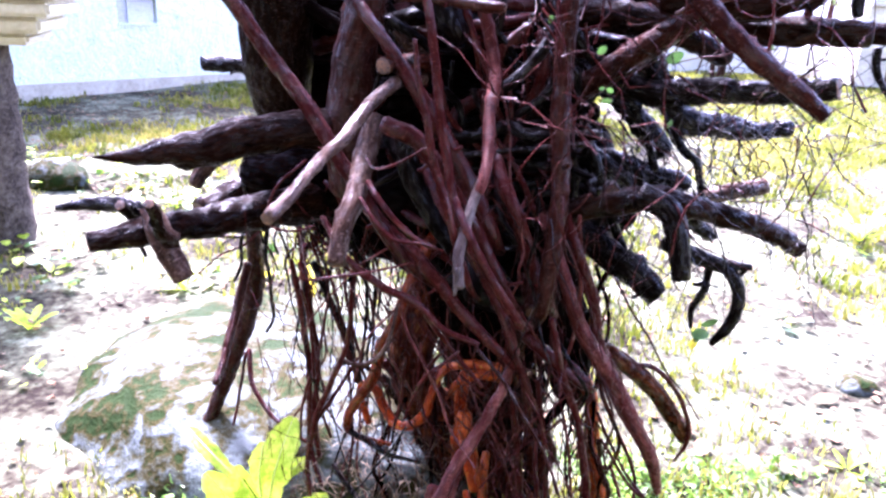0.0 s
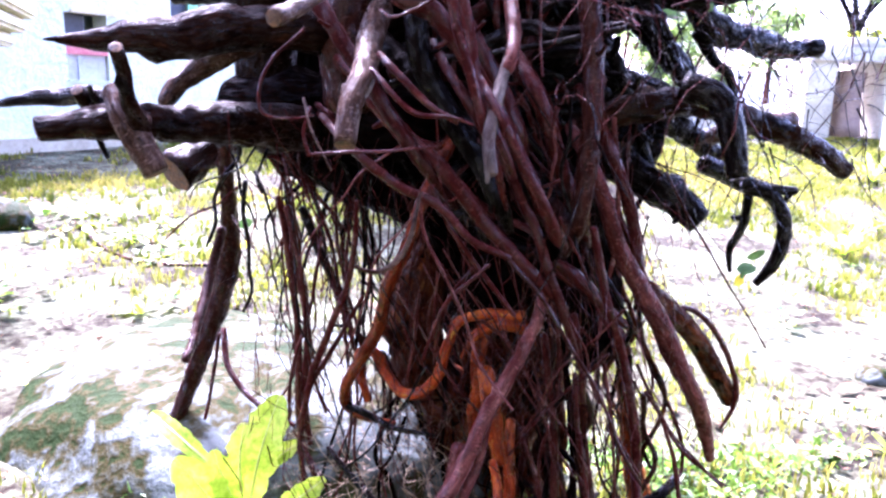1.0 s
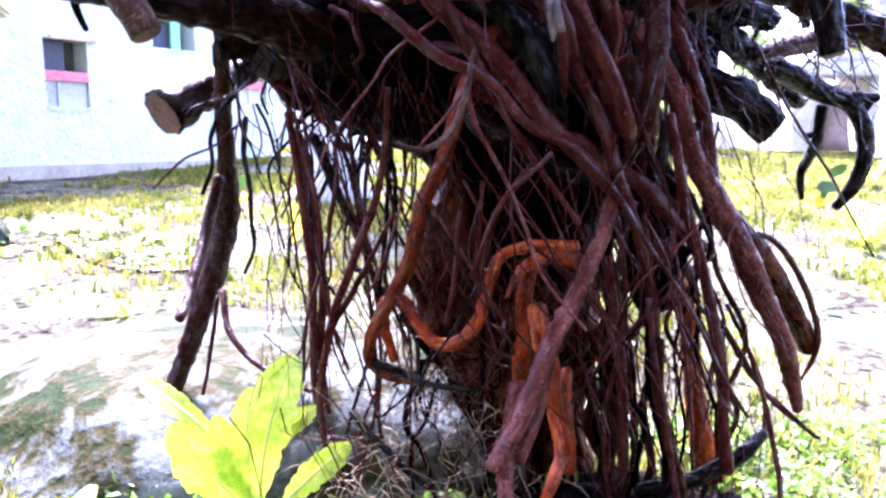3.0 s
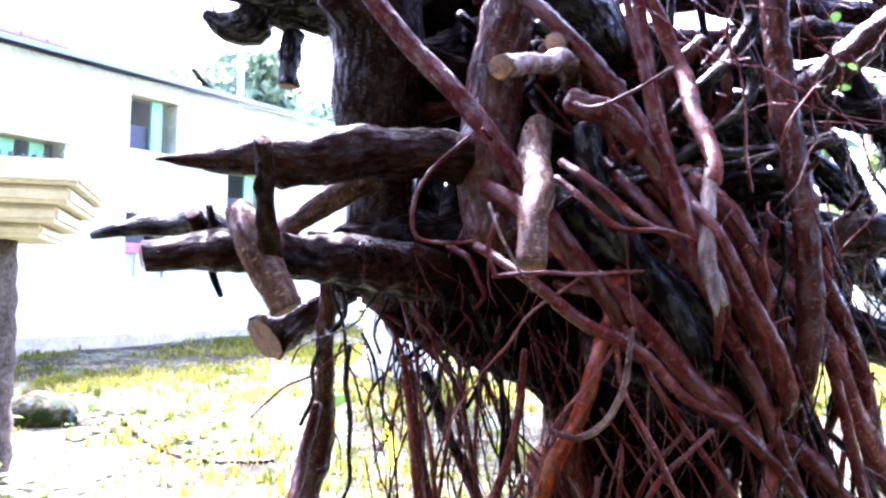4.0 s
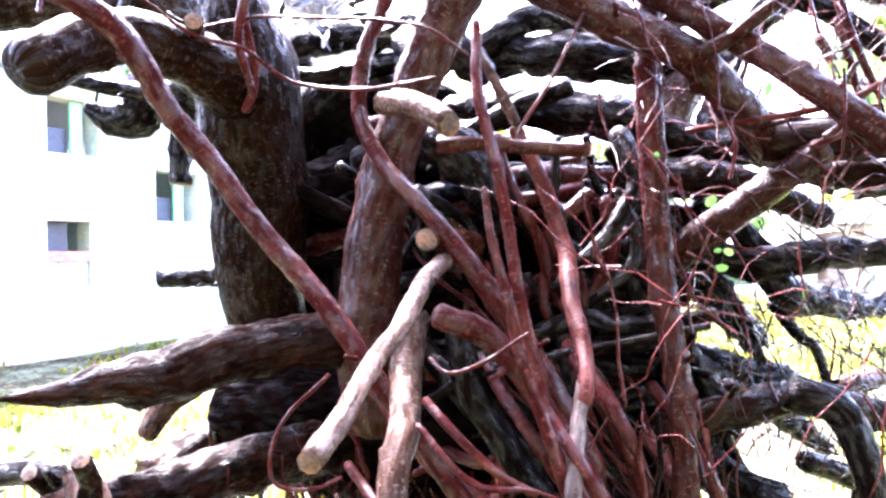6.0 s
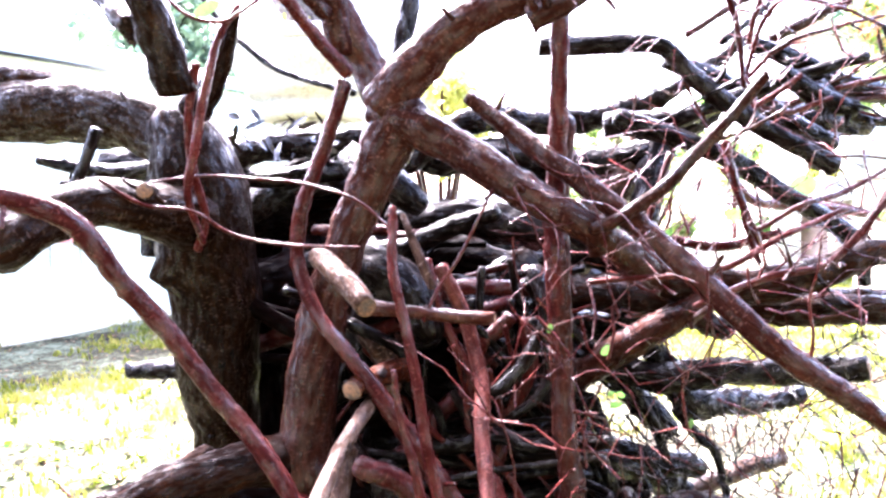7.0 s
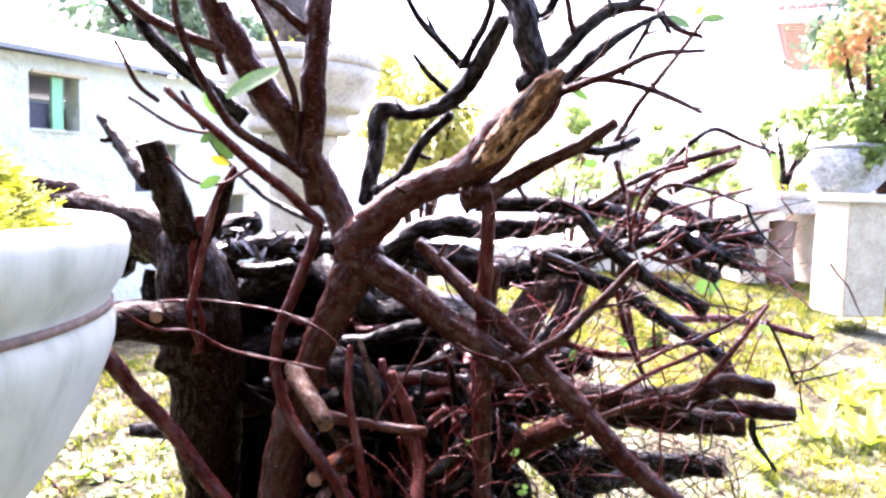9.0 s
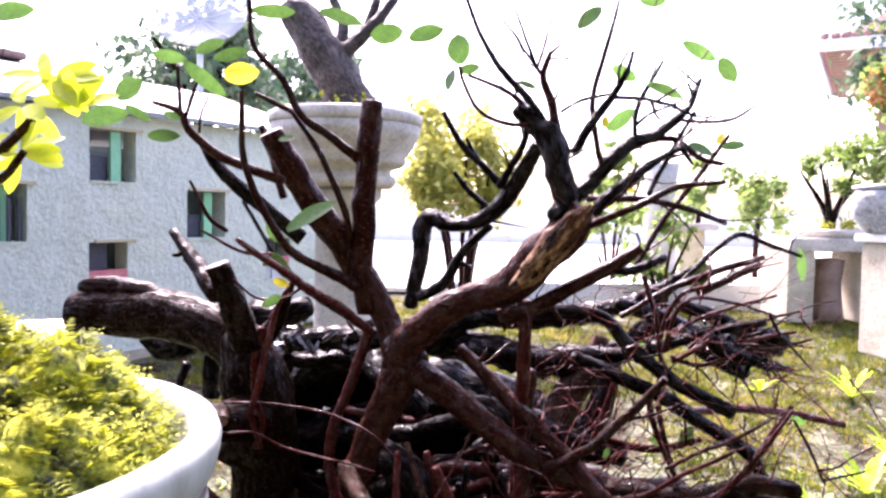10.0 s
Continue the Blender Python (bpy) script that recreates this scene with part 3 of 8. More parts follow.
def build_near_pot():
    pot = thing("plant_pot", "large white round pot with a grooved rim, filled with moss", "plant pot")
    at = (-0.44, 0.44, 0)
    prof = [(0.0, 1.128), (0.145, 1.128), (0.155, 1.134), (0.169, 1.144), (0.182, 1.160), (0.193, 1.176), (0.202, 1.192), (0.211, 1.208), (0.217, 1.224), (0.223, 1.240), (0.227, 1.254), (0.2275, 1.266), (0.224, 1.274), (0.224, 1.280), (0.226, 1.286), (0.233, 1.296), (0.237, 1.310), (0.239, 1.324), (0.236, 1.333), (0.229, 1.337), (0.217, 1.335), (0.210, 1.32), (0.205, 1.27), (0.0, 1.27)]
    v, f = lathe(prof, at, 72, 0.02)
    mesh_ob("bowl", v, f, WHITE, pot)
    v, f = lathe([(0.2222, 1.2738), (0.2266, 1.2745), (0.2266, 1.2792), (0.2222, 1.2802)], at, 72, 0.02)
    mesh_ob("groove_line", v, f, GRIME, pot, "brown grime in the groove under the rim")
    bm = bmesh.new()
    bmesh.ops.create_uvsphere(bm, u_segments=96, v_segments=64, radius=1)
    for q in bm.verts:
        p = q.co.copy()
        f = 1 + 0.24 * noise.noise(p * 3) + 0.24 * noise.noise(p * 8) + 0.16 * noise.noise(p * 22)
        q.co = Vector((at[0] + p.x * 0.206 * min(f, 1.0), at[1] + p.y * 0.206 * min(f, 1.0), 1.285 + p.z * 0.125 * f))
    part("moss", bm, MOSS, pot, "yellow-green moss mound", smooth=True)
    rng = random.Random(5)
    verts, faces = [], []
    for _ in range(6500):
        a, r = rng.uniform(0, 6.283), 0.2 * math.sqrt(rng.random())
        x, y = r * math.cos(a), r * math.sin(a)
        p = Vector((x / 0.206, y / 0.206, math.sqrt(max(0.0, 1 - (r / 0.206) ** 2))))
        q = 1 + 0.24 * noise.noise(p * 3) + 0.24 * noise.noise(p * 8) + 0.16 * noise.noise(p * 22)
        foot = Vector((at[0] + x, at[1] + y, 1.285 + p.z * 0.125 * q - 0.004))
        b, L = rng.uniform(0, 6.28), rng.uniform(0.012, 0.032)
        way = Vector((math.cos(b), math.sin(b), rng.uniform(0.1, 1.1))).normalized()
        side = way.cross(Vector((0, 0, 1))).normalized()
        for k in range(5):
            w = L * (0.34 - 0.055 * k)
            c = foot + way * (L * k / 5) - Vector((0, 0, 0.25 * L * (k / 5) ** 2))
            for sgn in (-1, 1):
                i = len(verts)
                verts += [c - way * 0.0012, c + way * 0.0022, c + side * (sgn * w) + way * w * 0.5 - Vector((0, 0, 0.2 * w))]
                faces.append((i, i + 1, i + 2))
    tagged(mesh_ob("moss_frond", verts, faces, MOSS, pot, "feathery yellow-green moss fronds", smooth=False), kind="stuff")
    v, f, _, grain = tube([(-0.2268, 0.4060, 1.258, 0.0015), (-0.2258, 0.4041, 1.248, 0.0028), (-0.2290, 0.4047, 1.234, 0.0015)], 7, 0.2, 2.0)
    mesh_ob("dry_husk", v, f, OCHRE, pot, "small ochre husk stuck to the bowl", grain=grain)
    ped = thing("pedestal", "plain concrete post carrying the white pot", "pedestal")
    z0 = ground_z(-0.46, 0.42) - 0.02
    v, f = lathe([(0.075, z0), (0.075, 1.06), (0.10, 1.085), (0.10, 1.126)], (-0.47, 0.41, 0), 24)
    mesh_ob("shaft", v, f, CONCRETE, ped)


build_near_pot()


def build_left_table():
    tab = thing("pot_table", "ochre concrete table with a moulded edge on a weathered post", "table")
    c = (-1.84, 2.66)
    z0 = ground_z(*c) - 0.03
    v, f = lathe([(0.0, z0), (0.13, z0)] + [((0.115 if k % 2 else 0.107), z0 + 0.03 + (0.72 - z0) * k / 14) for k in range(15)] + [(0.11, 0.79), (0.0, 0.79)], (*c, 0), 24, 0.08)
    mesh_ob("post", v, f, POST, tab, "weathered brown cracked post")
    for r, a, b in ((0.22, 0.79, 0.83), (0.27, 0.833, 0.885), (0.31, 0.888, 0.94), (0.34, 0.943, 1.02)):
        bm = box((r * 2, r * 2, b - a), (*c, (a + b) / 2), 0.012, 0.35)
        part("moulding", bm, OCHRE, tab)


build_left_table()


def build_far_pot():
    pot = thing("stone_pot", "big round stone bowl with stepped rings on a column", "plant pot")
    at = (-0.66, 4.75, 0)
    v, f = lathe([(0.0, 1.66), (0.30, 1.66), (0.33, 1.69), (0.33, 1.73), (0.30, 1.75), (0.30, 1.78), (0.37, 1.80), (0.40, 1.83), (0.39, 1.86), (0.44, 1.92), (0.48, 2.0), (0.49, 2.058), (0.0, 2.058)], at, 48)
    mesh_ob("bowl", v, f, CONCRETE, pot)
    v, f = lathe([(0.40, 2.06), (0.49, 2.06), (0.50, 2.08), (0.50, 2.13), (0.46, 2.15), (0.42, 2.14), (0.40, 2.10)], at, 48)
    mesh_ob("rim", v, f, CONCRETE, pot)
    col = thing("column", "round grey concrete column under the stone bowl", "column")
    z0 = ground_z(at[0], at[1]) - 0.03
    v, f = lathe([(0.0, z0), (0.26, z0), (0.26, z0 + 0.1), (0.2, z0 + 0.16), (0.19, 1.55), (0.24, 1.60), (0.24, 1.658), (0.0, 1.658)], at, 28)
    mesh_ob("shaft", v, f, CONCRETE, col)
    return at


FAR_POT = build_far_pot()


def tuft(name, at, radius, count, size, material, parent=None, seed=1, squash=1.0, label=""):
    """A crown of many small leaves with an uneven outline."""
    rng = random.Random(seed)
    hubs = [(Vector((rng.uniform(-0.7, 0.7), rng.uniform(-0.7, 0.7), rng.uniform(-0.7, 0.7) * squash)) * radius, radius * rng.uniform(0.18, 0.36)) for _ in range(max(5, count // 90))]
    verts, faces = [], []
    for _ in range(count):
        h, r = rng.choice(hubs)
        p = Vector(at) + h + Vector((rng.gauss(0, 0.5), rng.gauss(0, 0.5), rng.gauss(0, 0.5))) * r
        s = size * rng.uniform(0.5, 1.3)
        q = Euler((rng.uniform(-1.2, 1.2), rng.uniform(-1.2, 1.2), rng.uniform(0, 6.28))).to_matrix()
        i = len(verts)
        for c in ((-0.5, 0, 0), (-0.05, 0.28, 0.05), (0.5, 0, -0.08), (-0.05, -0.28, 0.05)):
            verts.append(p + q @ (Vector(c) * s))
        faces.append((i, i + 1, i + 2, i + 3))
    return mesh_ob(name, verts, faces, material, parent, label, smooth=False)

# ---- the rest of the garden ----


def build_pedestals():
    """Whitewashed pedestals with stone pots along the far side, and the low bench between them."""
    ped = thing("pedestal", "whitewashed square pedestal with rain-stained faces", "pedestal")
    part("shaft", box((0.42, 0.42, 0.98), (3.93, 6.2, 0.83), 0.012, 0.15), PLINTH, ped)
    part("cap", box((0.52, 0.52, 0.07), (3.93, 6.2, 1.355), 0.012, 0.15), PAVE, ped)
    pot = thing("stone_pot", "pale rough stone pot on a whitewashed pedestal", "plant pot")
    v, f = lathe([(0.0, 1.395), (0.20, 1.395), (0.22, 1.43), (0.30, 1.55), (0.33, 1.70), (0.31, 1.76), (0.27, 1.77), (0.26, 1.72), (0.0, 1.72)], (3.85, 6.2, 0), 28, 0.25)
    mesh_ob("bowl", v, f, MARBLE, pot)
    v, f = lathe([(0.25, 1.772), (0.315, 1.772), (0.325, 1.80), (0.30, 1.815), (0.26, 1.80)], (3.85, 6.2, 0), 28, 0.2)
    mesh_ob("rim", v, f, MARBLE, pot)
    bush = thing("bush", "green bush with orange young leaves in a stone pot", "bush")
    for k in range(5):
        a = k * 1.26
        q, g, _, grain = tube([(4.0, 6.2, 1.70, 0.045), (4.05 + 0.12 * math.cos(a), 6.2 + 0.12 * math.sin(a), 2.05, 0.03), (4.12 + 0.36 * math.cos(a), 6.2 + 0.3 * math.sin(a), 2.55 + 0.1 * k, 0.012)], 6, 0.2, k)
        mesh_ob("stem", q, g, WOOD["BR"], bush, grain=grain)
    tuft("foliage", (4.14, 6.2, 2.45), 0.66, 3000, 0.085, FOL, bush, 11, 1.25)
    tuft("red_foliage", (4.10, 6.1, 2.55), 0.55, 200, 0.08, FOLRED, bush, 14, 1.0)
    tuft("shoot_foliage", (4.05, 6.1, 2.85), 0.45, 200, 0.09, FOLRED, bush, 12, 0.8)
    tuft("hanging_foliage", (4.0, 5.95, 1.8), 0.26, 300, 0.09, FOL, bush, 13, 0.7)
    bench = thing("bench", "long pale concrete bench on short piers", "bench")
    part("slab", box((1.9, 0.8, 0.15), (4.82, 8.45, 1.225), 0.015, 0.0), CONCRETE, bench)
    for x in (4.02, 4.86, 5.6):
        part("pier", box((0.30, 0.7, 0.80), (x, 8.45, 0.748), 0.012, 0.0), PLINTH, bench)
    v, f = lathe([(0.0, 0.36), (0.20, 0.36), (0.17, 0.5), (0.15, 0.8), (0.17, 1.05), (0.0, 1.08)], (4.44, 8.35, 0), 16, 0.3)
    tagged(mesh_ob("stump", v, f, TIMBER), "old brown tree stump under the concrete bench", "stump")
    base = tagged(part("low_wall", box((9.5, 0.5, 0.36), (4.6, 9.4, 0.50), 0.01, 0.1), PAVE), "bright whitewashed low kerb wall", "wall", kind="structure")
    small = thing("bonsai_dish", "flat grey concrete bonsai dish on the bench", "plant pot")
    v, f = lathe([(0.0, 1.295), (0.30, 1.295), (0.36, 1.38), (0.34, 1.40), (0.0, 1.40)], (4.5, 8.45, 0), 20)
    mesh_ob("dish", v, f, CONCRETE, small)
    small = thing("bonsai_tree", "small bonsai with an open crown on the bench", "tree")
    for k in range(5):
        a = k * 1.3
        vv, ff, _, grain = tube([(4.5, 8.45, 1.40, 0.05), (4.5 + 0.08 * math.cos(a), 8.45 + 0.08 * math.sin(a), 1.65, 0.035), (4.5 + 0.34 * math.cos(a), 8.45 + 0.3 * math.sin(a), 1.95 + 0.06 * k, 0.012)], 6, 0.2, k)
        mesh_ob("stem", vv, ff, WOOD["DK"], small, grain=grain)
    tuft("crown", (4.5, 8.45, 2.08), 0.42, 700, 0.09, FOL, small, 21, 0.6)
    tagged(tuft("moss", (4.5, 8.45, 1.42), 0.30, 420, 0.05, MOSS, small, 22, 0.15), kind="stuff")


def build_hut():
    """A timber hut with wide tiled eaves, turned a little away from the garden."""
    hut = thing("hut", "old open hut with a timber and tile roof", "hut")
    o, u, v = Vector((10.1, 20.0, 0)), Vector((0.864, -0.503, 0)), Vector((0.503, 0.864, 0))

    def at(a, b, z):
        return o + u * a + v * b + Vector((0, 0, z))

    turn = math.atan2(u.y, u.x)
    for a in (1.6, 5.6):
        for b in (1.6, 7.4):
            part("post", box((0.24, 0.24, 5.9), at(a, b, 3.2), 0.02, turn), TIMBER, hut)
    rim = [at(0, 0, 6.2), at(7.2, 0, 6.2), at(7.2, 9.0, 6.2), at(0, 9.0, 6.2)]
    top = [at(3.6, 3.4, 8.7), at(3.6, 5.6, 8.7)]
    for name, quad in (("roof_slope", (rim[0], rim[1], top[0])), ("roof_slope", (rim[1], rim[2], top[1], top[0])), ("roof_slope", (rim[2], rim[3], top[1])), ("roof_slope", (rim[3], rim[0], top[0], top[1]))):
        bm = bmesh.new()
        bm.faces.new([bm.verts.new(p) for p in quad])
        bmesh.ops.solidify(bm, geom=bm.faces[:], thickness=0.18)
        part(name, bm, TILE, hut)
    for k in range(22):
        part("rafter", box((6.9, 0.09, 0.12), at(3.6, 0.2 + k * 0.41, 6.08), 0.0, turn), TIMBER, hut)
    part("eave_board", box((0.10, 9.0, 0.30), at(-0.06, 4.5, 6.17), 0.0, turn), LOUVRE, hut, "pale painted eave board")
    part("eave_board", box((7.2, 0.10, 0.30), at(3.6, -0.06, 6.17), 0.0, turn), LOUVRE, hut, "pale painted eave board")
    for k in range(28):
        a = 7.2 * (k + 0.5) / 28
        q, f = lathe([(0.0, -0.06), (0.12, -0.06), (0.13, 0.06), (0.0, 0.07)], at(a, -0.02, 6.42), 8)
        mesh_ob("eave_tile", q, f, TILE, hut)


build_pedestals()
build_hut()


def build_bush(name, at, radius, count, size, material, label, seed, squash=1.2, stems=6):
    b = thing(name, label, "bush")
    z0 = ground_z(at[0], at[1])
    for k in range(stems):
        a = k * 2.4
        vv, ff, _, grain = tube([(at[0] + 0.05 * math.cos(a), at[1] + 0.05 * math.sin(a), z0 - 0.03, 0.03), (at[0] + 0.2 * radius * math.cos(a), at[1] + 0.2 * radius * math.sin(a), (z0 + at[2]) / 2, 0.024), (at[0] + 0.6 * radius * math.cos(a), at[1] + 0.6 * radius * math.sin(a), at[2] + 0.2 * radius, 0.010)], 6, 0.1, k)
        mesh_ob("stem", vv, ff, WOOD["BR"], b, grain=grain)
    tuft("crown", at, radius, count, size, material, b, seed, squash)
    return b


build_bush("bush", (0.15, 6.4, 1.95), 0.55, 3200, 0.10, BAMBOO, "feathery yellow-green bamboo-like bush", 31, 1.1)
build_bush("bush", (2.6, 8.6, 1.2), 0.55, 900, 0.12, FOL, "small green garden bush behind the bonsai", 32)
build_bush("bush", (2.9, 12.5, 2.0), 0.8, 900, 0.18, FOL, "green garden shrub with open crown", 33)


def build_tree(at, trunk_h, radius, count, size, seed, label):
    tr = thing("tree", label, "tree")
    z0 = ground_z(at[0], at[1]) - 0.1
    vv, ff, _, grain = tube([(at[0], at[1], z0, 0.28), (at[0] + 0.1, at[1], z0 + trunk_h * 0.5, 0.22), (at[0] - 0.1, at[1] + 0.1, z0 + trunk_h, 0.16)], 10, 0.15, seed)
    mesh_ob("trunk", vv, ff, WOOD["TR"], tr, grain=grain)
    for k in range(5):
        a = k * 1.26 + seed
        vv, ff, _, grain = tube([(at[0] - 0.1, at[1] + 0.1, z0 + trunk_h * 0.9, 0.13), (at[0] + radius * 0.35 * math.cos(a), at[1] + radius * 0.35 * math.sin(a), z0 + trunk_h + radius * 0.35, 0.08), (at[0] + radius * 0.7 * math.cos(a), at[1] + radius * 0.7 * math.sin(a), z0 + trunk_h + radius * 0.7, 0.03)], 6, 0.12, k)
        mesh_ob("limb", vv, ff, WOOD["TR"], tr, grain=grain)
    tuft("crown", (at[0], at[1], z0 + trunk_h + radius * 0.55), radius, count, size, FOLDARK, tr, int(seed * 10), 0.8)


build_tree((-4.2, 13.0), 3.0, 1.5, 3600, 0.22, 4.1, "large dark green tree behind the house roof")
build_tree((-3.0, 16.5), 3.2, 1.3, 2600, 0.24, 5.2, "dark green tree behind the house roof")


def build_far_bonsai():
    """The thick leaning trunk that grows in the big stone bowl."""
    tr = thing("bonsai_tree", "thick grey leaning bonsai trunk in the stone bowl", "tree")
    x, y, _ = FAR_POT
    nodes = [(x + 0.12, y, 2.09, 0.17), (x - 0.05, y, 2.35, 0.15), (x - 0.2, y + 0.03, 2.6, 0.14), (x - 0.38, y + 0.05, 2.85, 0.10)]
    vv, ff, _, grain = tube(nodes, 14, 0.2, 3.3)
    mesh_ob("trunk", vv, ff, WOOD["GY"], tr, grain=grain)
    for k in range(4):
        a = 0.9 * k
        vv, ff, _, grain = tube([(x - 0.1, y, 2.45, 0.06), (x + 0.2 * math.cos(a), y + 0.15 * math.sin(a), 2.75, 0.04), (x + 0.5 * math.cos(a) - 0.1, y + 0.2, 3.1, 0.02)], 7, 0.15, k)
        mesh_ob("branch", vv, ff, WOOD["GY"], tr, grain=grain)
    tagged(tuft("moss", (x, y, 2.14), 0.34, 600, 0.05, MOSS, tr, 41, 0.12), kind="stuff")


build_far_bonsai()
# added slab; its pale colour stands in for overexposed, hazy far ground
tagged(part("pale_glare_slab", box((40, 30, 0.06), (14, 25.2, 0.42), 0.0), CONCRETE), "added pale slab for the glaring bright ground beyond the garden", "paving", kind="structure")
tagged(part("far_wall", box((26, 0.3, 1.5), (9, 27, 1.0), 0.0, -0.05), PAVE), "far pale garden wall in the haze", "wall", kind="structure")

# ---- the bonsai tree with its aerial roots ----
TREE = tagged(new("bonsai_tree"), "wet dark ficus bonsai with sawn limbs and tangled aerial roots", "tree")
BUILT = []
LINES = []


def limb(kind, bark, *nodes, cut=False):
    """One branch, trunk or root through its nodes (place and radius); cut: a sawn end with its pale face."""
    seed = 1.7 * len(BUILT) + 0.3
    mean = sum(n[3] for n in nodes) / len(nodes)
    nodes = [(*n[:3], n[3] * {"PL": 0.78, "RD": 0.82, "GR": 0.84}.get(bark, 0.92)) for n in nodes]
    sides = 30 if mean > 0.03 else 18 if mean > 0.012 else 8
    lump = 0.32 if bark in ("DK", "BK", "OB") and mean > 0.02 else 0.22 if bark == "WB" and mean > 0.02 else 0.11
    v, f, n, grain = tube(nodes, sides, lump, seed, dome=not cut, wander=1.0 if mean < 0.005 else 0.4 if mean < 0.012 else 0.2, rings=0.06 if bark in ("RD", "BR", "TR") else 0.02, ridge=0.14 if bark in ("DK", "BK", "WB") and mean > 0.03 else 0.07 if mean > 0.009 else 0.0)
    ob = mesh_ob(kind, v, f, WOOD[bark], TREE, grain=grain)
    BUILT.append(ob)
    LINES.append((kind, bark, nodes))
    if cut:
        ring = [Vector(p) for p in v[-n:]]
        mid = sum(ring, Vector()) / n
        way = (Vector(nodes[-1][:3]) - Vector(nodes[-2][:3])).normalized()
        lift = max(0.0, max((p - mid).dot(way) for p in ring)) + 0.0015
        flat = [p - way * (p - mid).dot(way) for p in ring]
        vv = [mid + (p - mid) * 0.93 + way * lift for p in flat] + [mid + (p - mid) * 0.5 + way * (lift + 0.0012 + 0.08 * nodes[-1][3] * noise.noise((seed, k, 0))) for k, p in enumerate(flat)] + [mid + way * (lift + 0.0005)]
        ff = [(k, (k + 1) % n, n + (k + 1) % n, n + k) for k in range(n)] + [(n + k, n + (k + 1) % n, 2 * n) for k in range(n)]
        mesh_ob("cut_face", vv, ff, CUT, ob, "pale sawn wood face")
    return ob


# the buttressed core of fused roots; its black trunks paint the shaded hollows
limb("trunk", "OB", (0.09, 1.43, -0.12, 0.07), (0.08, 1.43, 0.10, 0.07), (0.06, 1.42, 0.26, 0.09), (0.05, 1.41, 0.38, 0.09))
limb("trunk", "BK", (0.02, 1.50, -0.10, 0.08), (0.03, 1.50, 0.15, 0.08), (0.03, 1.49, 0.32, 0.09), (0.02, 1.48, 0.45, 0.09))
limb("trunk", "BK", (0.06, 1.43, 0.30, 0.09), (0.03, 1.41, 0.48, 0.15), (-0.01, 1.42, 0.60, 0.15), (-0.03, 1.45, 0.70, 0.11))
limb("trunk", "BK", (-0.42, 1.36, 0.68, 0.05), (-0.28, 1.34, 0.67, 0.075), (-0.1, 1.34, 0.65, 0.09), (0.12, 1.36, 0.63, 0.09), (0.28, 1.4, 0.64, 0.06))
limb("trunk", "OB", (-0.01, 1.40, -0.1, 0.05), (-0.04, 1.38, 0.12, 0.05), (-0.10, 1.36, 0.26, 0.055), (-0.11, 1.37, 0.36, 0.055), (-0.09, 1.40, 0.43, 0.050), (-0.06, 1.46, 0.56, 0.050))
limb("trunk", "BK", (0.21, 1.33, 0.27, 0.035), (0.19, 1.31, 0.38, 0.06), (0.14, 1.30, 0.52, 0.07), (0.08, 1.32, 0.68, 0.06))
limb("root", "BR", (-0.451, 1.400, 0.657, 0.0148), (-0.468, 1.470, 0.499, 0.0170), (-0.475, 1.500, 0.387, 0.0230), (-0.510, 1.490, 0.265, 0.0220), (-0.548, 1.455, 0.145, 0.0185), (-0.584, 1.420, 0.040, 0.0145))
limb("root", "BR", (-0.476, 1.450, 0.453, 0.0102), (-0.491, 1.410, 0.365, 0.0109), (-0.493, 1.350, 0.304, 0.0095), (-0.496, 1.280, 0.259, 0.0082))
limb("root", "RD", (-0.474, 1.410, 0.263, 0.0046), (-0.481, 1.380, 0.188, 0.0045), (-0.488, 1.350, 0.120, 0.0040))
limb("root", "RD", (-0.464, 1.400, 0.275, 0.0073), (-0.449, 1.360, 0.230, 0.0066), (-0.414, 1.320, 0.196, 0.0060), (-0.369, 1.280, 0.178, 0.0054), (-0.308, 1.250, 0.158, 0.0040))
limb("root", "RD", (-0.321, 1.220, 0.550, 0.0060), (-0.307, 1.240, 0.435, 0.0077), (-0.300, 1.250, 0.322, 0.0079), (-0.300, 1.250, 0.225, 0.0072), (-0.295, 1.240, 0.145, 0.0072), (-0.265, 1.200, 0.096, 0.0054))
limb("root", "RD", (-0.289, 1.300, 0.510, 0.0057), (-0.266, 1.300, 0.436, 0.0066), (-0.241, 1.280, 0.381, 0.0049), (-0.209, 1.250, 0.321, 0.0036))
limb("root", "RD", (-0.183, 1.050, 0.571, 0.0043), (-0.196, 1.080, 0.463, 0.0059), (-0.228, 1.100, 0.374, 0.0067), (-0.258, 1.120, 0.293, 0.0070), (-0.275, 1.130, 0.203, 0.0064), (-0.270, 1.120, 0.133, 0.0050))
limb("root", "RD", (-0.299, 1.200, 0.505, 0.0037), (-0.280, 1.200, 0.401, 0.0045), (-0.275, 1.200, 0.302, 0.0038), (-0.247, 1.200, 0.208, 0.0031))
limb("root", "RD", (-0.261, 1.260, 0.480, 0.0035), (-0.277, 1.240, 0.372, 0.0035), (-0.305, 1.220, 0.266, 0.0035), (-0.311, 1.220, 0.186, 0.0031))
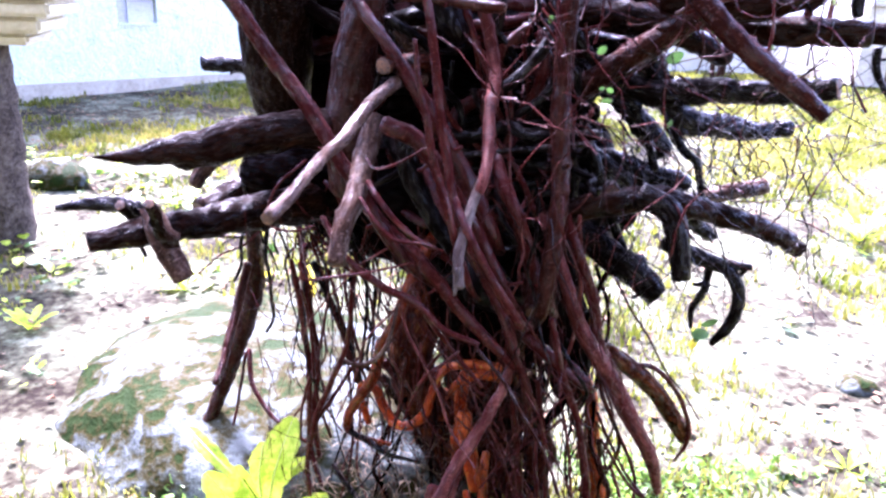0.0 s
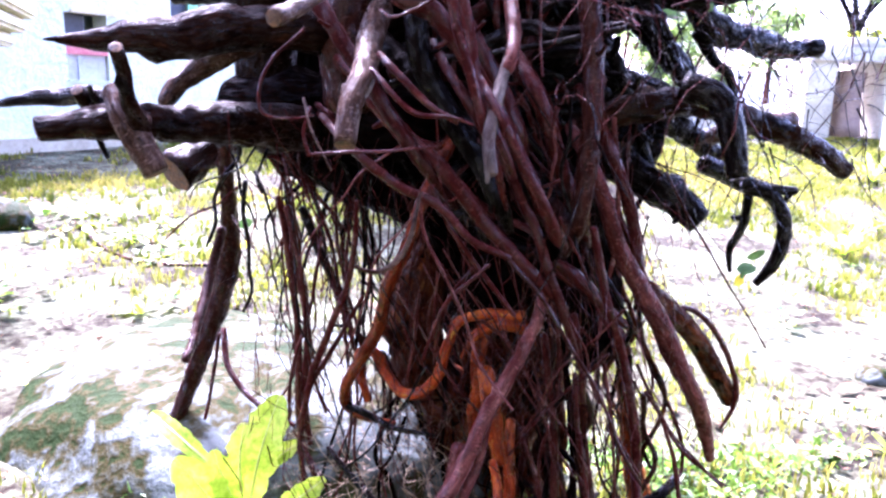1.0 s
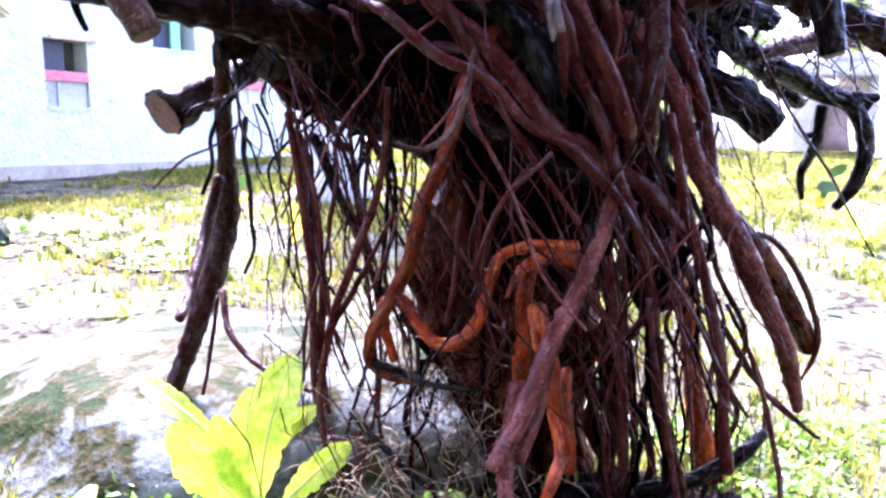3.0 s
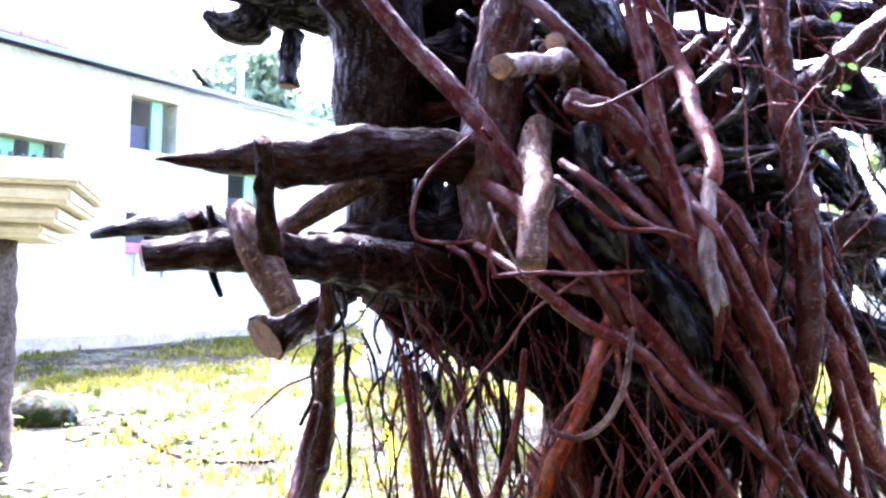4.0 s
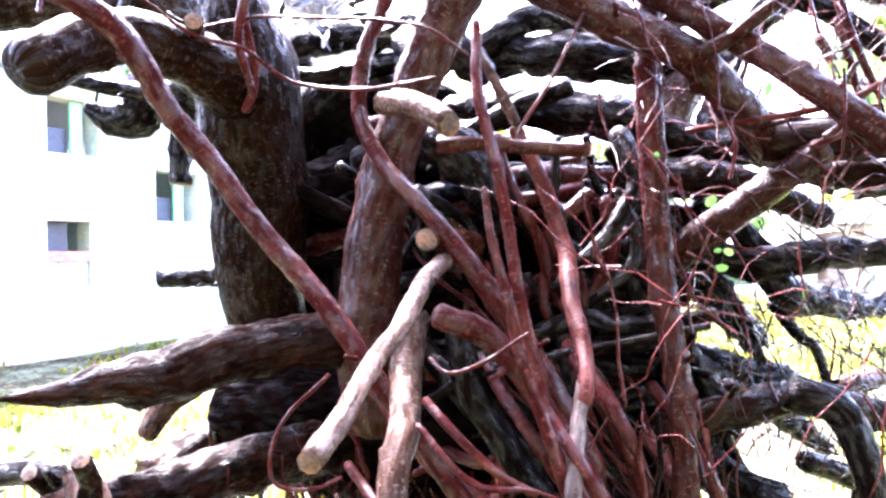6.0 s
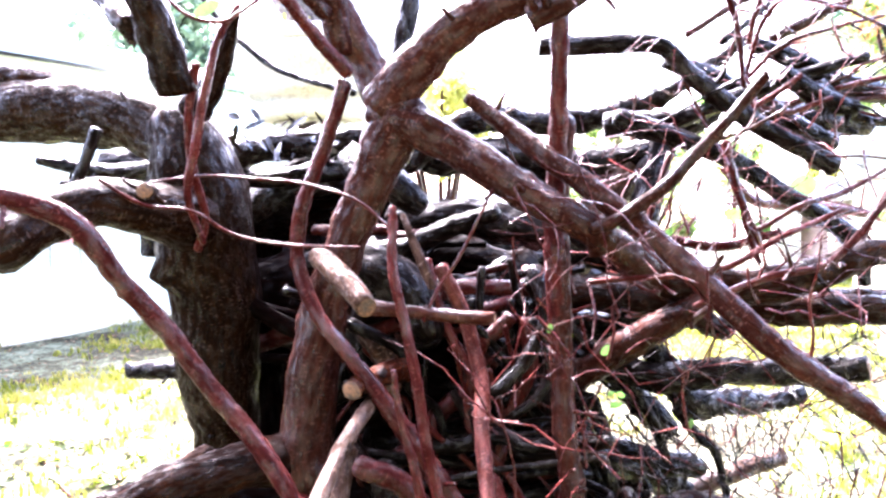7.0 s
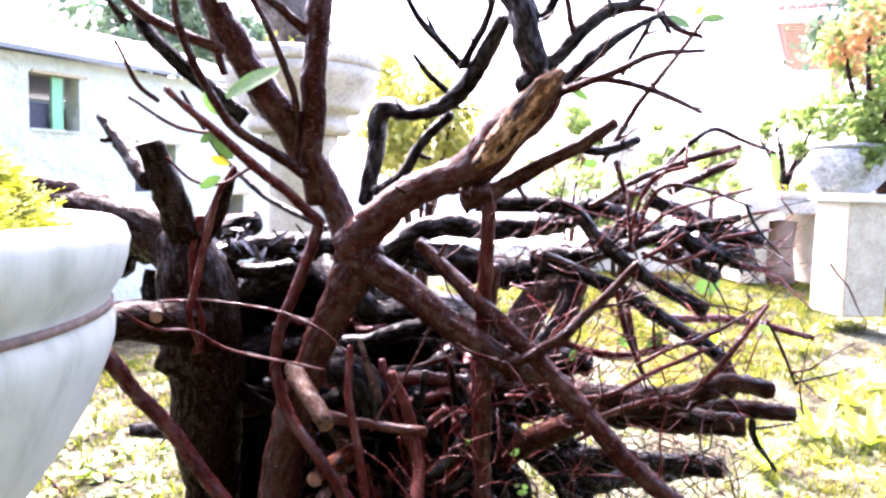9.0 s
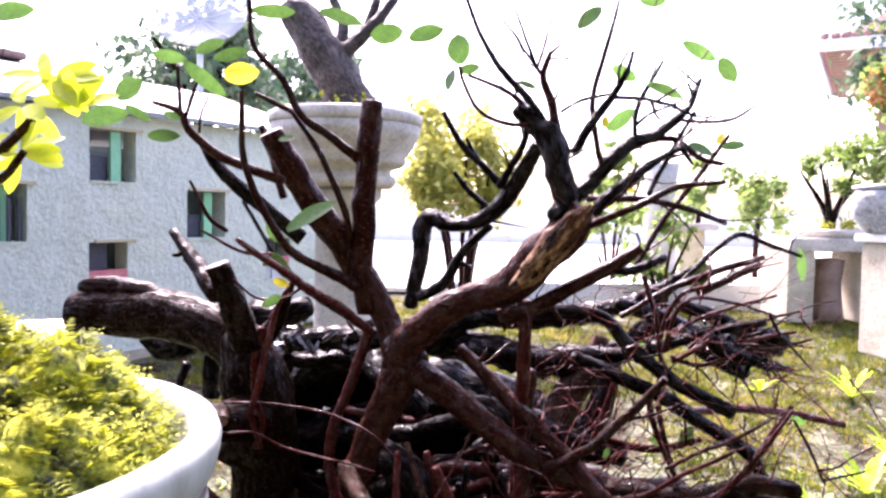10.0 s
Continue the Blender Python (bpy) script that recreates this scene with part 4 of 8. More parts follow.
limb("root", "RO", (-0.046, 1.230, 0.660, 0.0110), (-0.064, 1.160, 0.635, 0.0112), (-0.088, 1.110, 0.588, 0.0112), (-0.116, 1.100, 0.507, 0.0106), (-0.146, 1.130, 0.430, 0.0111), (-0.165, 1.170, 0.359, 0.0124), (-0.200, 1.200, 0.285, 0.0114), (-0.220, 1.220, 0.224, 0.0101), (-0.199, 1.240, 0.186, 0.0080), (-0.139, 1.250, 0.168, 0.0049))
limb("root", "PL", (-0.098, 0.940, 0.600, 0.0027), (-0.106, 0.930, 0.555, 0.0040), (-0.125, 0.930, 0.521, 0.0043), (-0.149, 0.927, 0.508, 0.0040), (-0.171, 0.925, 0.514, 0.0032))
limb("root", "OR", (-0.188, 1.280, 0.196, 0.0075), (-0.200, 1.270, 0.250, 0.0090), (-0.197, 1.260, 0.286, 0.0097), (-0.177, 1.250, 0.294, 0.0096), (-0.150, 1.230, 0.260, 0.0098), (-0.124, 1.210, 0.242, 0.0104), (-0.093, 1.200, 0.248, 0.0111), (-0.067, 1.200, 0.283, 0.0103), (-0.055, 1.200, 0.329, 0.0095), (-0.039, 1.210, 0.362, 0.0095), (0.007, 1.210, 0.375, 0.0095), (0.061, 1.210, 0.372, 0.0115))
limb("root", "OR", (0.079, 1.220, 0.346, 0.0155), (0.028, 1.200, 0.362, 0.0121), (-0.007, 1.190, 0.350, 0.0097), (-0.022, 1.190, 0.331, 0.0068), (-0.034, 1.190, 0.308, 0.0023))
limb("root", "OR", (0.003, 1.230, 0.346, 0.0133), (-0.006, 1.220, 0.292, 0.0132), (-0.002, 1.220, 0.244, 0.0149), (-0.007, 1.220, 0.212, 0.0141), (-0.004, 1.230, 0.143, 0.0112))
limb("root", "GR", (0.080, 1.080, 0.473, 0.0085), (0.056, 1.060, 0.397, 0.0110), (0.026, 1.040, 0.342, 0.0121), (-0.006, 1.020, 0.284, 0.0131), (-0.037, 1.000, 0.221, 0.0135), (-0.070, 0.980, 0.167, 0.0133))
limb("root", "GR", (-0.002, 1.040, 0.277, 0.0083), (-0.013, 1.030, 0.215, 0.0090), (-0.040, 1.000, 0.163, 0.0081))
limb("root", "OR", (0.195, 1.300, 0.359, 0.0167), (0.239, 1.300, 0.303, 0.0152), (0.258, 1.300, 0.225, 0.0153), (0.269, 1.300, 0.146, 0.0171), (0.286, 1.300, 0.056, 0.0216), (0.305, 1.300, 0.001, 0.0261))
limb("root", "GR", (0.114, 1.190, 0.670, 0.0121), (0.147, 1.120, 0.591, 0.0135), (0.184, 1.130, 0.503, 0.0153), (0.230, 1.140, 0.431, 0.0177), (0.269, 1.150, 0.371, 0.0195), (0.306, 1.160, 0.302, 0.0177), (0.351, 1.180, 0.219, 0.0160), (0.373, 1.190, 0.146, 0.0093))
limb("root", "OB", (0.248, 1.200, 0.424, 0.0189), (0.331, 1.240, 0.355, 0.0191), (0.386, 1.270, 0.282, 0.0190), (0.439, 1.290, 0.206, 0.0178))
limb("root", "RD", (0.293, 1.220, 0.390, 0.0054), (0.346, 1.240, 0.377, 0.0059), (0.400, 1.260, 0.322, 0.0061), (0.434, 1.270, 0.256, 0.0062), (0.438, 1.270, 0.205, 0.0054), (0.420, 1.270, 0.162, 0.0033))
limb("root", "RD", (0.127, 1.210, 0.726, 0.0105), (0.163, 1.140, 0.640, 0.0117), (0.203, 1.150, 0.544, 0.0120), (0.226, 1.160, 0.458, 0.0130), (0.266, 1.170, 0.390, 0.0110))
limb("root", "RD", (0.127, 1.050, 0.543, 0.0069), (0.156, 1.060, 0.441, 0.0077), (0.190, 1.080, 0.351, 0.0087), (0.211, 1.080, 0.254, 0.0095), (0.222, 1.080, 0.183, 0.0089), (0.229, 1.070, 0.115, 0.0103))
limb("root", "RD", (0.083, 1.120, 0.372, 0.0070), (0.095, 1.120, 0.286, 0.0084), (0.107, 1.120, 0.199, 0.0085), (0.113, 1.120, 0.094, 0.0094))
limb("root", "RD", (0.121, 1.100, 0.410, 0.0054), (0.137, 1.100, 0.319, 0.0062), (0.146, 1.100, 0.234, 0.0056), (0.159, 1.080, 0.141, 0.0048))
limb("root", "RD", (0.268, 1.200, 0.293, 0.0038), (0.319, 1.200, 0.197, 0.0047), (0.334, 1.200, 0.132, 0.0039), (0.314, 1.180, 0.100, 0.0039), (0.274, 1.160, 0.092, 0.0038))
limb("root", "RD", (0.247, 1.150, 0.275, 0.0033), (0.287, 1.150, 0.214, 0.0037), (0.326, 1.150, 0.167, 0.0037), (0.387, 1.160, 0.117, 0.0030))
limb("root", "DK", (0.154, 1.300, 0.305, 0.0118), (0.139, 1.300, 0.201, 0.0127), (0.145, 1.300, 0.095, 0.0137), (0.138, 1.300, 0.005, 0.0156))
limb("root", "OR", (0.045, 1.180, 0.209, 0.0098), (0.045, 1.160, 0.154, 0.0112), (0.045, 1.140, 0.085, 0.0110))
limb("root", "RD", (-0.219, 1.150, 0.754, 0.0125), (-0.166, 1.080, 0.703, 0.0139), (-0.107, 1.070, 0.646, 0.0145), (-0.052, 1.060, 0.595, 0.0138), (-0.007, 1.060, 0.539, 0.0127), (0.038, 1.060, 0.494, 0.0109), (0.081, 1.070, 0.447, 0.0091), (0.115, 1.130, 0.409, 0.0050))
limb("root", "RD", (-0.232, 1.070, 0.679, 0.0062), (-0.186, 1.000, 0.643, 0.0069), (-0.135, 1.000, 0.603, 0.0081), (-0.083, 1.000, 0.579, 0.0076), (-0.034, 1.010, 0.533, 0.0065), (0.016, 1.020, 0.508, 0.0055))
limb("root", "RD", (-0.046, 1.070, 0.754, 0.0072), (-0.014, 1.000, 0.698, 0.0080), (0.022, 1.000, 0.636, 0.0087), (0.058, 1.020, 0.568, 0.0102), (0.083, 1.050, 0.531, 0.0119), (0.103, 1.110, 0.501, 0.0065))
limb("branch", "BR", (0.096, 1.20, 0.55, 0.016), (0.101, 1.15, 0.538, 0.0155), (0.1034, 1.108, 0.5287, 0.0140), cut=True)
limb("root", "RD", (-0.092, 1.120, 0.778, 0.0082), (-0.047, 1.050, 0.708, 0.0091), (0.003, 1.050, 0.630, 0.0093), (0.050, 1.060, 0.544, 0.0089), (0.077, 1.060, 0.474, 0.0090), (0.115, 1.080, 0.379, 0.0073), (0.145, 1.140, 0.303, 0.0040))
limb("root", "DK", (-0.170, 1.270, 0.793, 0.0142), (-0.120, 1.200, 0.740, 0.0158), (-0.064, 1.180, 0.681, 0.0163), (-0.010, 1.160, 0.650, 0.0140), (0.056, 1.140, 0.566, 0.0118), (0.109, 1.200, 0.499, 0.0065))
limb("root", "RD", (-0.087, 1.020, 0.598, 0.0036), (-0.057, 1.020, 0.539, 0.0042), (-0.018, 1.030, 0.484, 0.0043), (0.028, 1.040, 0.426, 0.0038))
limb("root", "RD", (-0.012, 1.000, 0.503, 0.0032), (-0.053, 1.000, 0.462, 0.0036), (-0.076, 1.010, 0.425, 0.0030), (-0.093, 1.020, 0.368, 0.0025))
limb("root", "RD", (-0.100, 1.100, 0.433, 0.0040), (-0.107, 1.100, 0.351, 0.0034), (-0.117, 1.100, 0.296, 0.0031))
limb("branch", "WB", (-0.217, 1.220, 0.799, 0.0387), (-0.282, 1.170, 0.793, 0.0366), (-0.341, 1.130, 0.788, 0.0349), (-0.412, 1.090, 0.776, 0.0331), (-0.462, 1.060, 0.769, 0.0250), (-0.505, 1.040, 0.764, 0.0144), (-0.559, 1.026, 0.762, 0.0014))
limb("branch", "WB", (-0.290, 1.250, 0.651, 0.0385), (-0.344, 1.150, 0.661, 0.0331), (-0.399, 1.070, 0.666, 0.0283), (-0.440, 1.020, 0.667, 0.0243), (-0.477, 0.980, 0.669, 0.0209), (-0.508, 0.960, 0.664, 0.0183), (-0.534, 0.950, 0.659, 0.0166), cut=True)
limb("branch", "DK", (-0.469, 1.000, 0.671, 0.0154), (-0.499, 1.010, 0.697, 0.0136), (-0.541, 1.020, 0.694, 0.0127), (-0.578, 1.020, 0.689, 0.0101), (-0.618, 1.020, 0.683, 0.0048))
limb("branch", "WB", (-0.420, 0.950, 0.662, 0.0128), (-0.411, 0.900, 0.698, 0.0097), (-0.407, 0.885, 0.724, 0.0086), (-0.402, 0.858, 0.747, 0.0085), cut=True)
limb("branch", "PL", (-0.456, 0.975, 0.705, 0.0180), (-0.440, 0.958, 0.682, 0.0230), (-0.421, 0.950, 0.648, 0.0220), (-0.402, 0.947, 0.614, 0.0200), cut=True)
limb("root", "PL", (-0.372, 1.27, 0.775, 0.022), (-0.3863, 1.24, 0.771, 0.0264), (-0.4293, 1.24, 0.7451, 0.024), (-0.4617, 1.22, 0.7154, 0.0200), (-0.478, 1.20, 0.6854, 0.016))
limb("branch", "WB", (-0.40, 1.62, 0.68, 0.028), (-0.46, 1.56, 0.63, 0.031), (-0.515, 1.495, 0.59, 0.036), (-0.556, 1.445, 0.553, 0.046), cut=True)
limb("branch", "WB", (-0.500, 1.028, 0.674, 0.0115), (-0.502, 1.006, 0.692, 0.0105), (-0.504, 0.988, 0.704, 0.0095), cut=True)
limb("branch", "DK", (-0.480, 1.000, 0.664, 0.0056), (-0.488, 1.000, 0.649, 0.0046), (-0.480, 1.000, 0.624, 0.0031))
limb("branch", "PL", (-0.115, 1.180, 0.880, 0.0130), (-0.134, 1.090, 0.882, 0.0130), (-0.155, 1.000, 0.858, 0.0125), (-0.180, 0.905, 0.822, 0.0112), (-0.195, 0.845, 0.803, 0.0100), (-0.208, 0.795, 0.786, 0.0105), (-0.222, 0.748, 0.772, 0.0112), cut=True)
limb("branch", "PL", (-0.162, 1.140, 0.819, 0.0228), (-0.170, 1.080, 0.773, 0.0220), (-0.174, 1.010, 0.729, 0.0201), (-0.182, 0.965, 0.692, 0.0180), (-0.184, 0.941, 0.652, 0.0170), cut=True)
limb("branch", "RD", (-0.153, 1.000, 0.754, 0.0055), (-0.124, 0.970, 0.727, 0.0054), (-0.091, 0.960, 0.699, 0.0050), (-0.058, 0.954, 0.681, 0.0039))
limb("trunk", "TR", (-0.340, 1.360, 0.640, 0.0640), (-0.360, 1.375, 0.690, 0.0580), (-0.370, 1.380, 0.755, 0.0578), (-0.376, 1.380, 0.845, 0.0664), (-0.379, 1.360, 0.972, 0.0778), (-0.381, 1.340, 1.076, 0.0823), (-0.391, 1.330, 1.152, 0.0792), (-0.405, 1.330, 1.218, 0.0623), (-0.424, 1.330, 1.259, 0.0455))
limb("branch", "TR", (-0.386, 1.330, 1.182, 0.0535), (-0.438, 1.360, 1.237, 0.0574), (-0.496, 1.390, 1.275, 0.0555), (-0.567, 1.410, 1.288, 0.0560), (-0.645, 1.430, 1.292, 0.0540), (-0.730, 1.440, 1.292, 0.0520), (-0.800, 1.450, 1.290, 0.0500), cut=True)
limb("branch", "WB", (-0.60, 1.42, 1.325, 0.020), (-0.68, 1.43, 1.340, 0.026), (-0.76, 1.44, 1.346, 0.022), (-0.785, 1.45, 1.338, 0.016))
limb("branch", "TR", (-0.365, 1.160, 1.276, 0.0293), (-0.372, 1.130, 1.342, 0.0260), (-0.387, 1.115, 1.385, 0.0231), (-0.398, 1.109, 1.418, 0.0213), cut=True)
limb("branch", "TR", (-0.420, 1.180, 1.359, 0.0186), (-0.467, 1.230, 1.403, 0.0176), (-0.504, 1.260, 1.436, 0.0135), (-0.534, 1.280, 1.467, 0.0091), cut=True)
limb("branch", "TR", (-0.365, 1.250, 1.264, 0.0254), (-0.330, 1.220, 1.301, 0.0177), (-0.306, 1.200, 1.345, 0.0121), (-0.287, 1.180, 1.383, 0.0043))
limb("branch", "TR", (-0.381, 1.280, 1.113, 0.0518), (-0.422, 1.200, 1.131, 0.0385), (-0.468, 1.140, 1.133, 0.0343), (-0.509, 1.100, 1.116, 0.0360), (-0.539, 1.060, 1.084, 0.0344))
limb("branch", "DK", (-0.519, 1.200, 1.147, 0.0095), (-0.503, 1.200, 1.179, 0.0088), (-0.480, 1.200, 1.233, 0.0095))
limb("trunk", "BK", (-0.333, 1.560, 0.700, 0.0669), (-0.346, 1.570, 0.865, 0.0695), (-0.350, 1.580, 0.988, 0.0671), (-0.357, 1.600, 1.081, 0.0626), (-0.334, 1.620, 1.154, 0.0476), (-0.251, 1.640, 1.208, 0.0429), (-0.166, 1.650, 1.229, 0.0325))
limb("branch", "DK", (-0.402, 1.550, 1.092, 0.0301), (-0.331, 1.550, 1.141, 0.0351), (-0.256, 1.520, 1.169, 0.0354), (-0.195, 1.500, 1.168, 0.0291))
limb("root", "RD", (-0.514, 0.970, 1.152, 0.0137), (-0.487, 1.000, 1.141, 0.0149), (-0.444, 1.040, 1.115, 0.0159), (-0.406, 1.080, 1.043, 0.0151), (-0.368, 1.100, 0.985, 0.0149), (-0.311, 1.100, 0.909, 0.0144), (-0.250, 1.080, 0.838, 0.0141), (-0.209, 1.060, 0.780, 0.0132), (-0.164, 1.050, 0.716, 0.0125), (-0.103, 1.050, 0.628, 0.0114), (-0.054, 1.110, 0.558, 0.0063))
limb("trunk", "BR", (-0.208, 1.200, 0.698, 0.0455), (-0.217, 1.200, 0.806, 0.0407), (-0.208, 1.200, 0.897, 0.0383), (-0.188, 1.200, 0.988, 0.0359), (-0.164, 1.200, 1.069, 0.0328), (-0.129, 1.195, 1.150, 0.0325), (-0.098, 1.190, 1.216, 0.0381), (-0.076, 1.190, 1.259, 0.0381))
limb("root", "RD", (-0.156, 1.210, 1.291, 0.0124), (-0.185, 1.200, 1.206, 0.0122), (-0.213, 1.190, 1.130, 0.0121), (-0.221, 1.180, 1.062, 0.0113), (-0.196, 1.150, 1.000, 0.0115), (-0.149, 1.120, 0.941, 0.0118), (-0.095, 1.100, 0.874, 0.0140), (-0.048, 1.100, 0.799, 0.0171), (-0.006, 1.100, 0.724, 0.0196), (0.023, 1.100, 0.662, 0.0184), (0.046, 1.160, 0.612, 0.0101))
limb("root", "RD", (-0.335, 1.150, 1.307, 0.0076), (-0.352, 1.170, 1.237, 0.0071), (-0.356, 1.200, 1.174, 0.0074), (-0.350, 1.225, 1.117, 0.0069), (-0.364, 1.234, 1.074, 0.0084))
limb("branch", "PL", (-0.192, 1.160, 1.065, 0.0182), (-0.164, 1.100, 1.051, 0.0193), (-0.140, 1.060, 1.034, 0.0178), (-0.123, 1.030, 1.016, 0.0155), cut=True)
limb("branch", "BR", (-0.129, 1.100, 1.008, 0.0121), (-0.088, 1.080, 1.003, 0.0089), (-0.030, 1.070, 0.998, 0.0088), (0.023, 1.067, 0.995, 0.0082), cut=True)
limb("branch", "OB", (-0.089, 1.230, 0.900, 0.0200), (-0.118, 1.170, 0.906, 0.0160), (-0.137, 1.125, 0.908, 0.0150), (-0.146, 1.098, 0.908, 0.0135), cut=True)
limb("branch", "PL", (-0.082, 1.140, 1.115, 0.0057), (-0.068, 1.120, 1.080, 0.0075), (-0.057, 1.110, 1.050, 0.0086), (-0.048, 1.103, 1.028, 0.0067))
limb("root", "RD", (-0.092, 1.060, 1.125, 0.0063), (-0.092, 1.050, 1.049, 0.0074), (-0.074, 1.040, 0.969, 0.0079), (-0.062, 1.040, 0.890, 0.0084), (-0.049, 1.040, 0.805, 0.0090), (-0.025, 1.030, 0.700, 0.0084), (0.008, 1.030, 0.631, 0.0073), (0.034, 1.090, 0.576, 0.0040))
limb("root", "GR", (-0.032, 1.220, 1.043, 0.0119), (0.000, 1.210, 0.972, 0.0125), (0.016, 1.190, 0.903, 0.0129), (0.015, 1.120, 0.831, 0.0126), (0.014, 1.060, 0.770, 0.0111), (0.006, 1.035, 0.742, 0.0105))
limb("root", "PS", (0.014, 1.060, 0.770, 0.0078), (-0.007, 1.020, 0.719, 0.0085), (-0.018, 0.985, 0.667, 0.0092), (-0.017, 0.962, 0.622, 0.0085))
limb("root", "PS", (-0.018, 0.964, 0.648, 0.0044), (-0.020, 0.958, 0.622, 0.0037), (-0.021, 0.956, 0.611, 0.0019))
limb("root", "RD", (0.116, 1.120, 1.363, 0.0148), (0.117, 1.130, 1.284, 0.0150), (0.114, 1.150, 1.178, 0.0154), (0.113, 1.160, 1.068, 0.0157), (0.117, 1.160, 0.972, 0.0158), (0.121, 1.150, 0.877, 0.0158))
limb("root", "BR", (0.130, 1.170, 1.235, 0.0153), (0.123, 1.170, 1.140, 0.0151), (0.121, 1.165, 1.052, 0.0155), (0.121, 1.160, 0.947, 0.0171), (0.122, 1.140, 0.830, 0.0171), (0.128, 1.120, 0.741, 0.0164), (0.125, 1.100, 0.670, 0.0158), (0.120, 1.090, 0.603, 0.0149), (0.114, 1.090, 0.537, 0.0124), (0.109, 1.150, 0.484, 0.0068))
limb("root", "RD", (-0.093, 1.000, 0.950, 0.0043), (-0.087, 1.000, 0.900, 0.0053), (-0.073, 1.000, 0.845, 0.0069), (-0.063, 1.000, 0.791, 0.0073), (-0.045, 1.000, 0.737, 0.0078), (-0.025, 1.000, 0.675, 0.0077), (-0.004, 1.000, 0.614, 0.0066), (0.013, 1.060, 0.565, 0.0036))
limb("root", "RD", (-0.136, 1.050, 0.829, 0.0169), (-0.090, 1.050, 0.809, 0.0169), (-0.050, 1.050, 0.761, 0.0139), (-0.011, 1.050, 0.703, 0.0127), (0.026, 1.050, 0.636, 0.0120), (0.060, 1.060, 0.569, 0.0115), (0.087, 1.120, 0.515, 0.0063))
limb("root", "RD", (0.021, 1.190, 0.778, 0.0137), (0.047, 1.120, 0.722, 0.0152), (0.076, 1.120, 0.660, 0.0150), (0.099, 1.120, 0.600, 0.0143), (0.127, 1.120, 0.541, 0.0129), (0.149, 1.180, 0.494, 0.0071))
limb("root", "DK", (-0.112, 1.100, 0.810, 0.0180), (-0.100, 1.100, 0.743, 0.0184), (-0.064, 1.100, 0.682, 0.0176), (-0.023, 1.100, 0.622, 0.0157), (0.006, 1.100, 0.564, 0.0144), (0.029, 1.160, 0.518, 0.0079))
limb("branch", "WB", (0.121, 1.200, 0.661, 0.0219), (0.165, 1.180, 0.683, 0.0236), (0.225, 1.170, 0.702, 0.0233), (0.299, 1.190, 0.707, 0.0224), (0.383, 1.220, 0.686, 0.0217), (0.495, 1.260, 0.652, 0.0204), (0.583, 1.290, 0.607, 0.0171), cut=True)
limb("branch", "WB", (0.224, 1.218, 0.714, 0.0165), (0.221, 1.193, 0.718, 0.0155), (0.218, 1.173, 0.720, 0.0135), cut=True)
limb("branch", "DK", (0.143, 1.300, 0.627, 0.0365), (0.219, 1.260, 0.604, 0.0337), (0.270, 1.230, 0.575, 0.0306), (0.326, 1.213, 0.532, 0.0227), cut=True)
limb("branch", "DK", (0.250, 1.120, 0.731, 0.0218), (0.295, 1.100, 0.712, 0.0206), (0.311, 1.085, 0.668, 0.0198), (0.322, 1.078, 0.613, 0.0165), cut=True)
limb("branch", "PL", (0.370, 1.400, 0.639, 0.0186), (0.447, 1.420, 0.664, 0.0209), (0.517, 1.440, 0.674, 0.0222), (0.568, 1.460, 0.681, 0.0213), cut=True)
limb("branch", "DK", (0.339, 1.250, 0.617, 0.0168), (0.418, 1.270, 0.583, 0.0162), (0.461, 1.270, 0.565, 0.0142), (0.487, 1.270, 0.517, 0.0133), (0.480, 1.270, 0.461, 0.0125), (0.453, 1.274, 0.419, 0.0074))
limb("branch", "DK", (0.435, 1.300, 0.563, 0.0093), (0.435, 1.310, 0.514, 0.0085), (0.420, 1.320, 0.469, 0.0075), (0.426, 1.321, 0.428, 0.0043))
limb("branch", "DK", (0.459, 1.270, 0.575, 0.0101), (0.497, 1.270, 0.574, 0.0071))
limb("branch", "BR", (-0.030, 1.380, 0.757, 0.0297), (0.114, 1.320, 0.832, 0.0274), (0.218, 1.260, 0.910, 0.0251), (0.275, 1.190, 0.967, 0.0226), (0.313, 1.150, 1.002, 0.0181))
limb("branch", "DK", (0.159, 1.330, 0.898, 0.0241), (0.252, 1.290, 0.877, 0.0242), (0.335, 1.265, 0.874, 0.0237), (0.417, 1.245, 0.880, 0.0225), (0.490, 1.200, 0.890, 0.0201), (0.535, 1.164, 0.901, 0.0164), cut=True)
limb("branch", "DK", (0.102, 1.300, 0.790, 0.0235), (0.213, 1.335, 0.736, 0.0245), (0.307, 1.380, 0.684, 0.0237), (0.398, 1.420, 0.630, 0.0209), (0.479, 1.450, 0.576, 0.0146))
limb("branch", "DK", (0.263, 1.300, 0.936, 0.0193), (0.306, 1.300, 0.884, 0.0211), (0.349, 1.300, 0.823, 0.0254), (0.419, 1.340, 0.812, 0.0220), (0.501, 1.380, 0.801, 0.0201), (0.568, 1.400, 0.808, 0.0168))
limb("branch", "DK", (0.324, 1.300, 0.815, 0.0110), (0.358, 1.300, 0.772, 0.0093), (0.385, 1.300, 0.749, 0.0085), (0.403, 1.300, 0.675, 0.0068))
limb("branch", "BR", (-0.109, 1.190, 1.253, 0.0319), (-0.038, 1.160, 1.216, 0.0280), (0.036, 1.130, 1.165, 0.0257), (0.094, 1.110, 1.128, 0.0231), (0.144, 1.100, 1.098, 0.0222), (0.216, 1.150, 1.055, 0.0250), (0.316, 1.240, 1.004, 0.0239), (0.444, 1.300, 0.986, 0.0216))
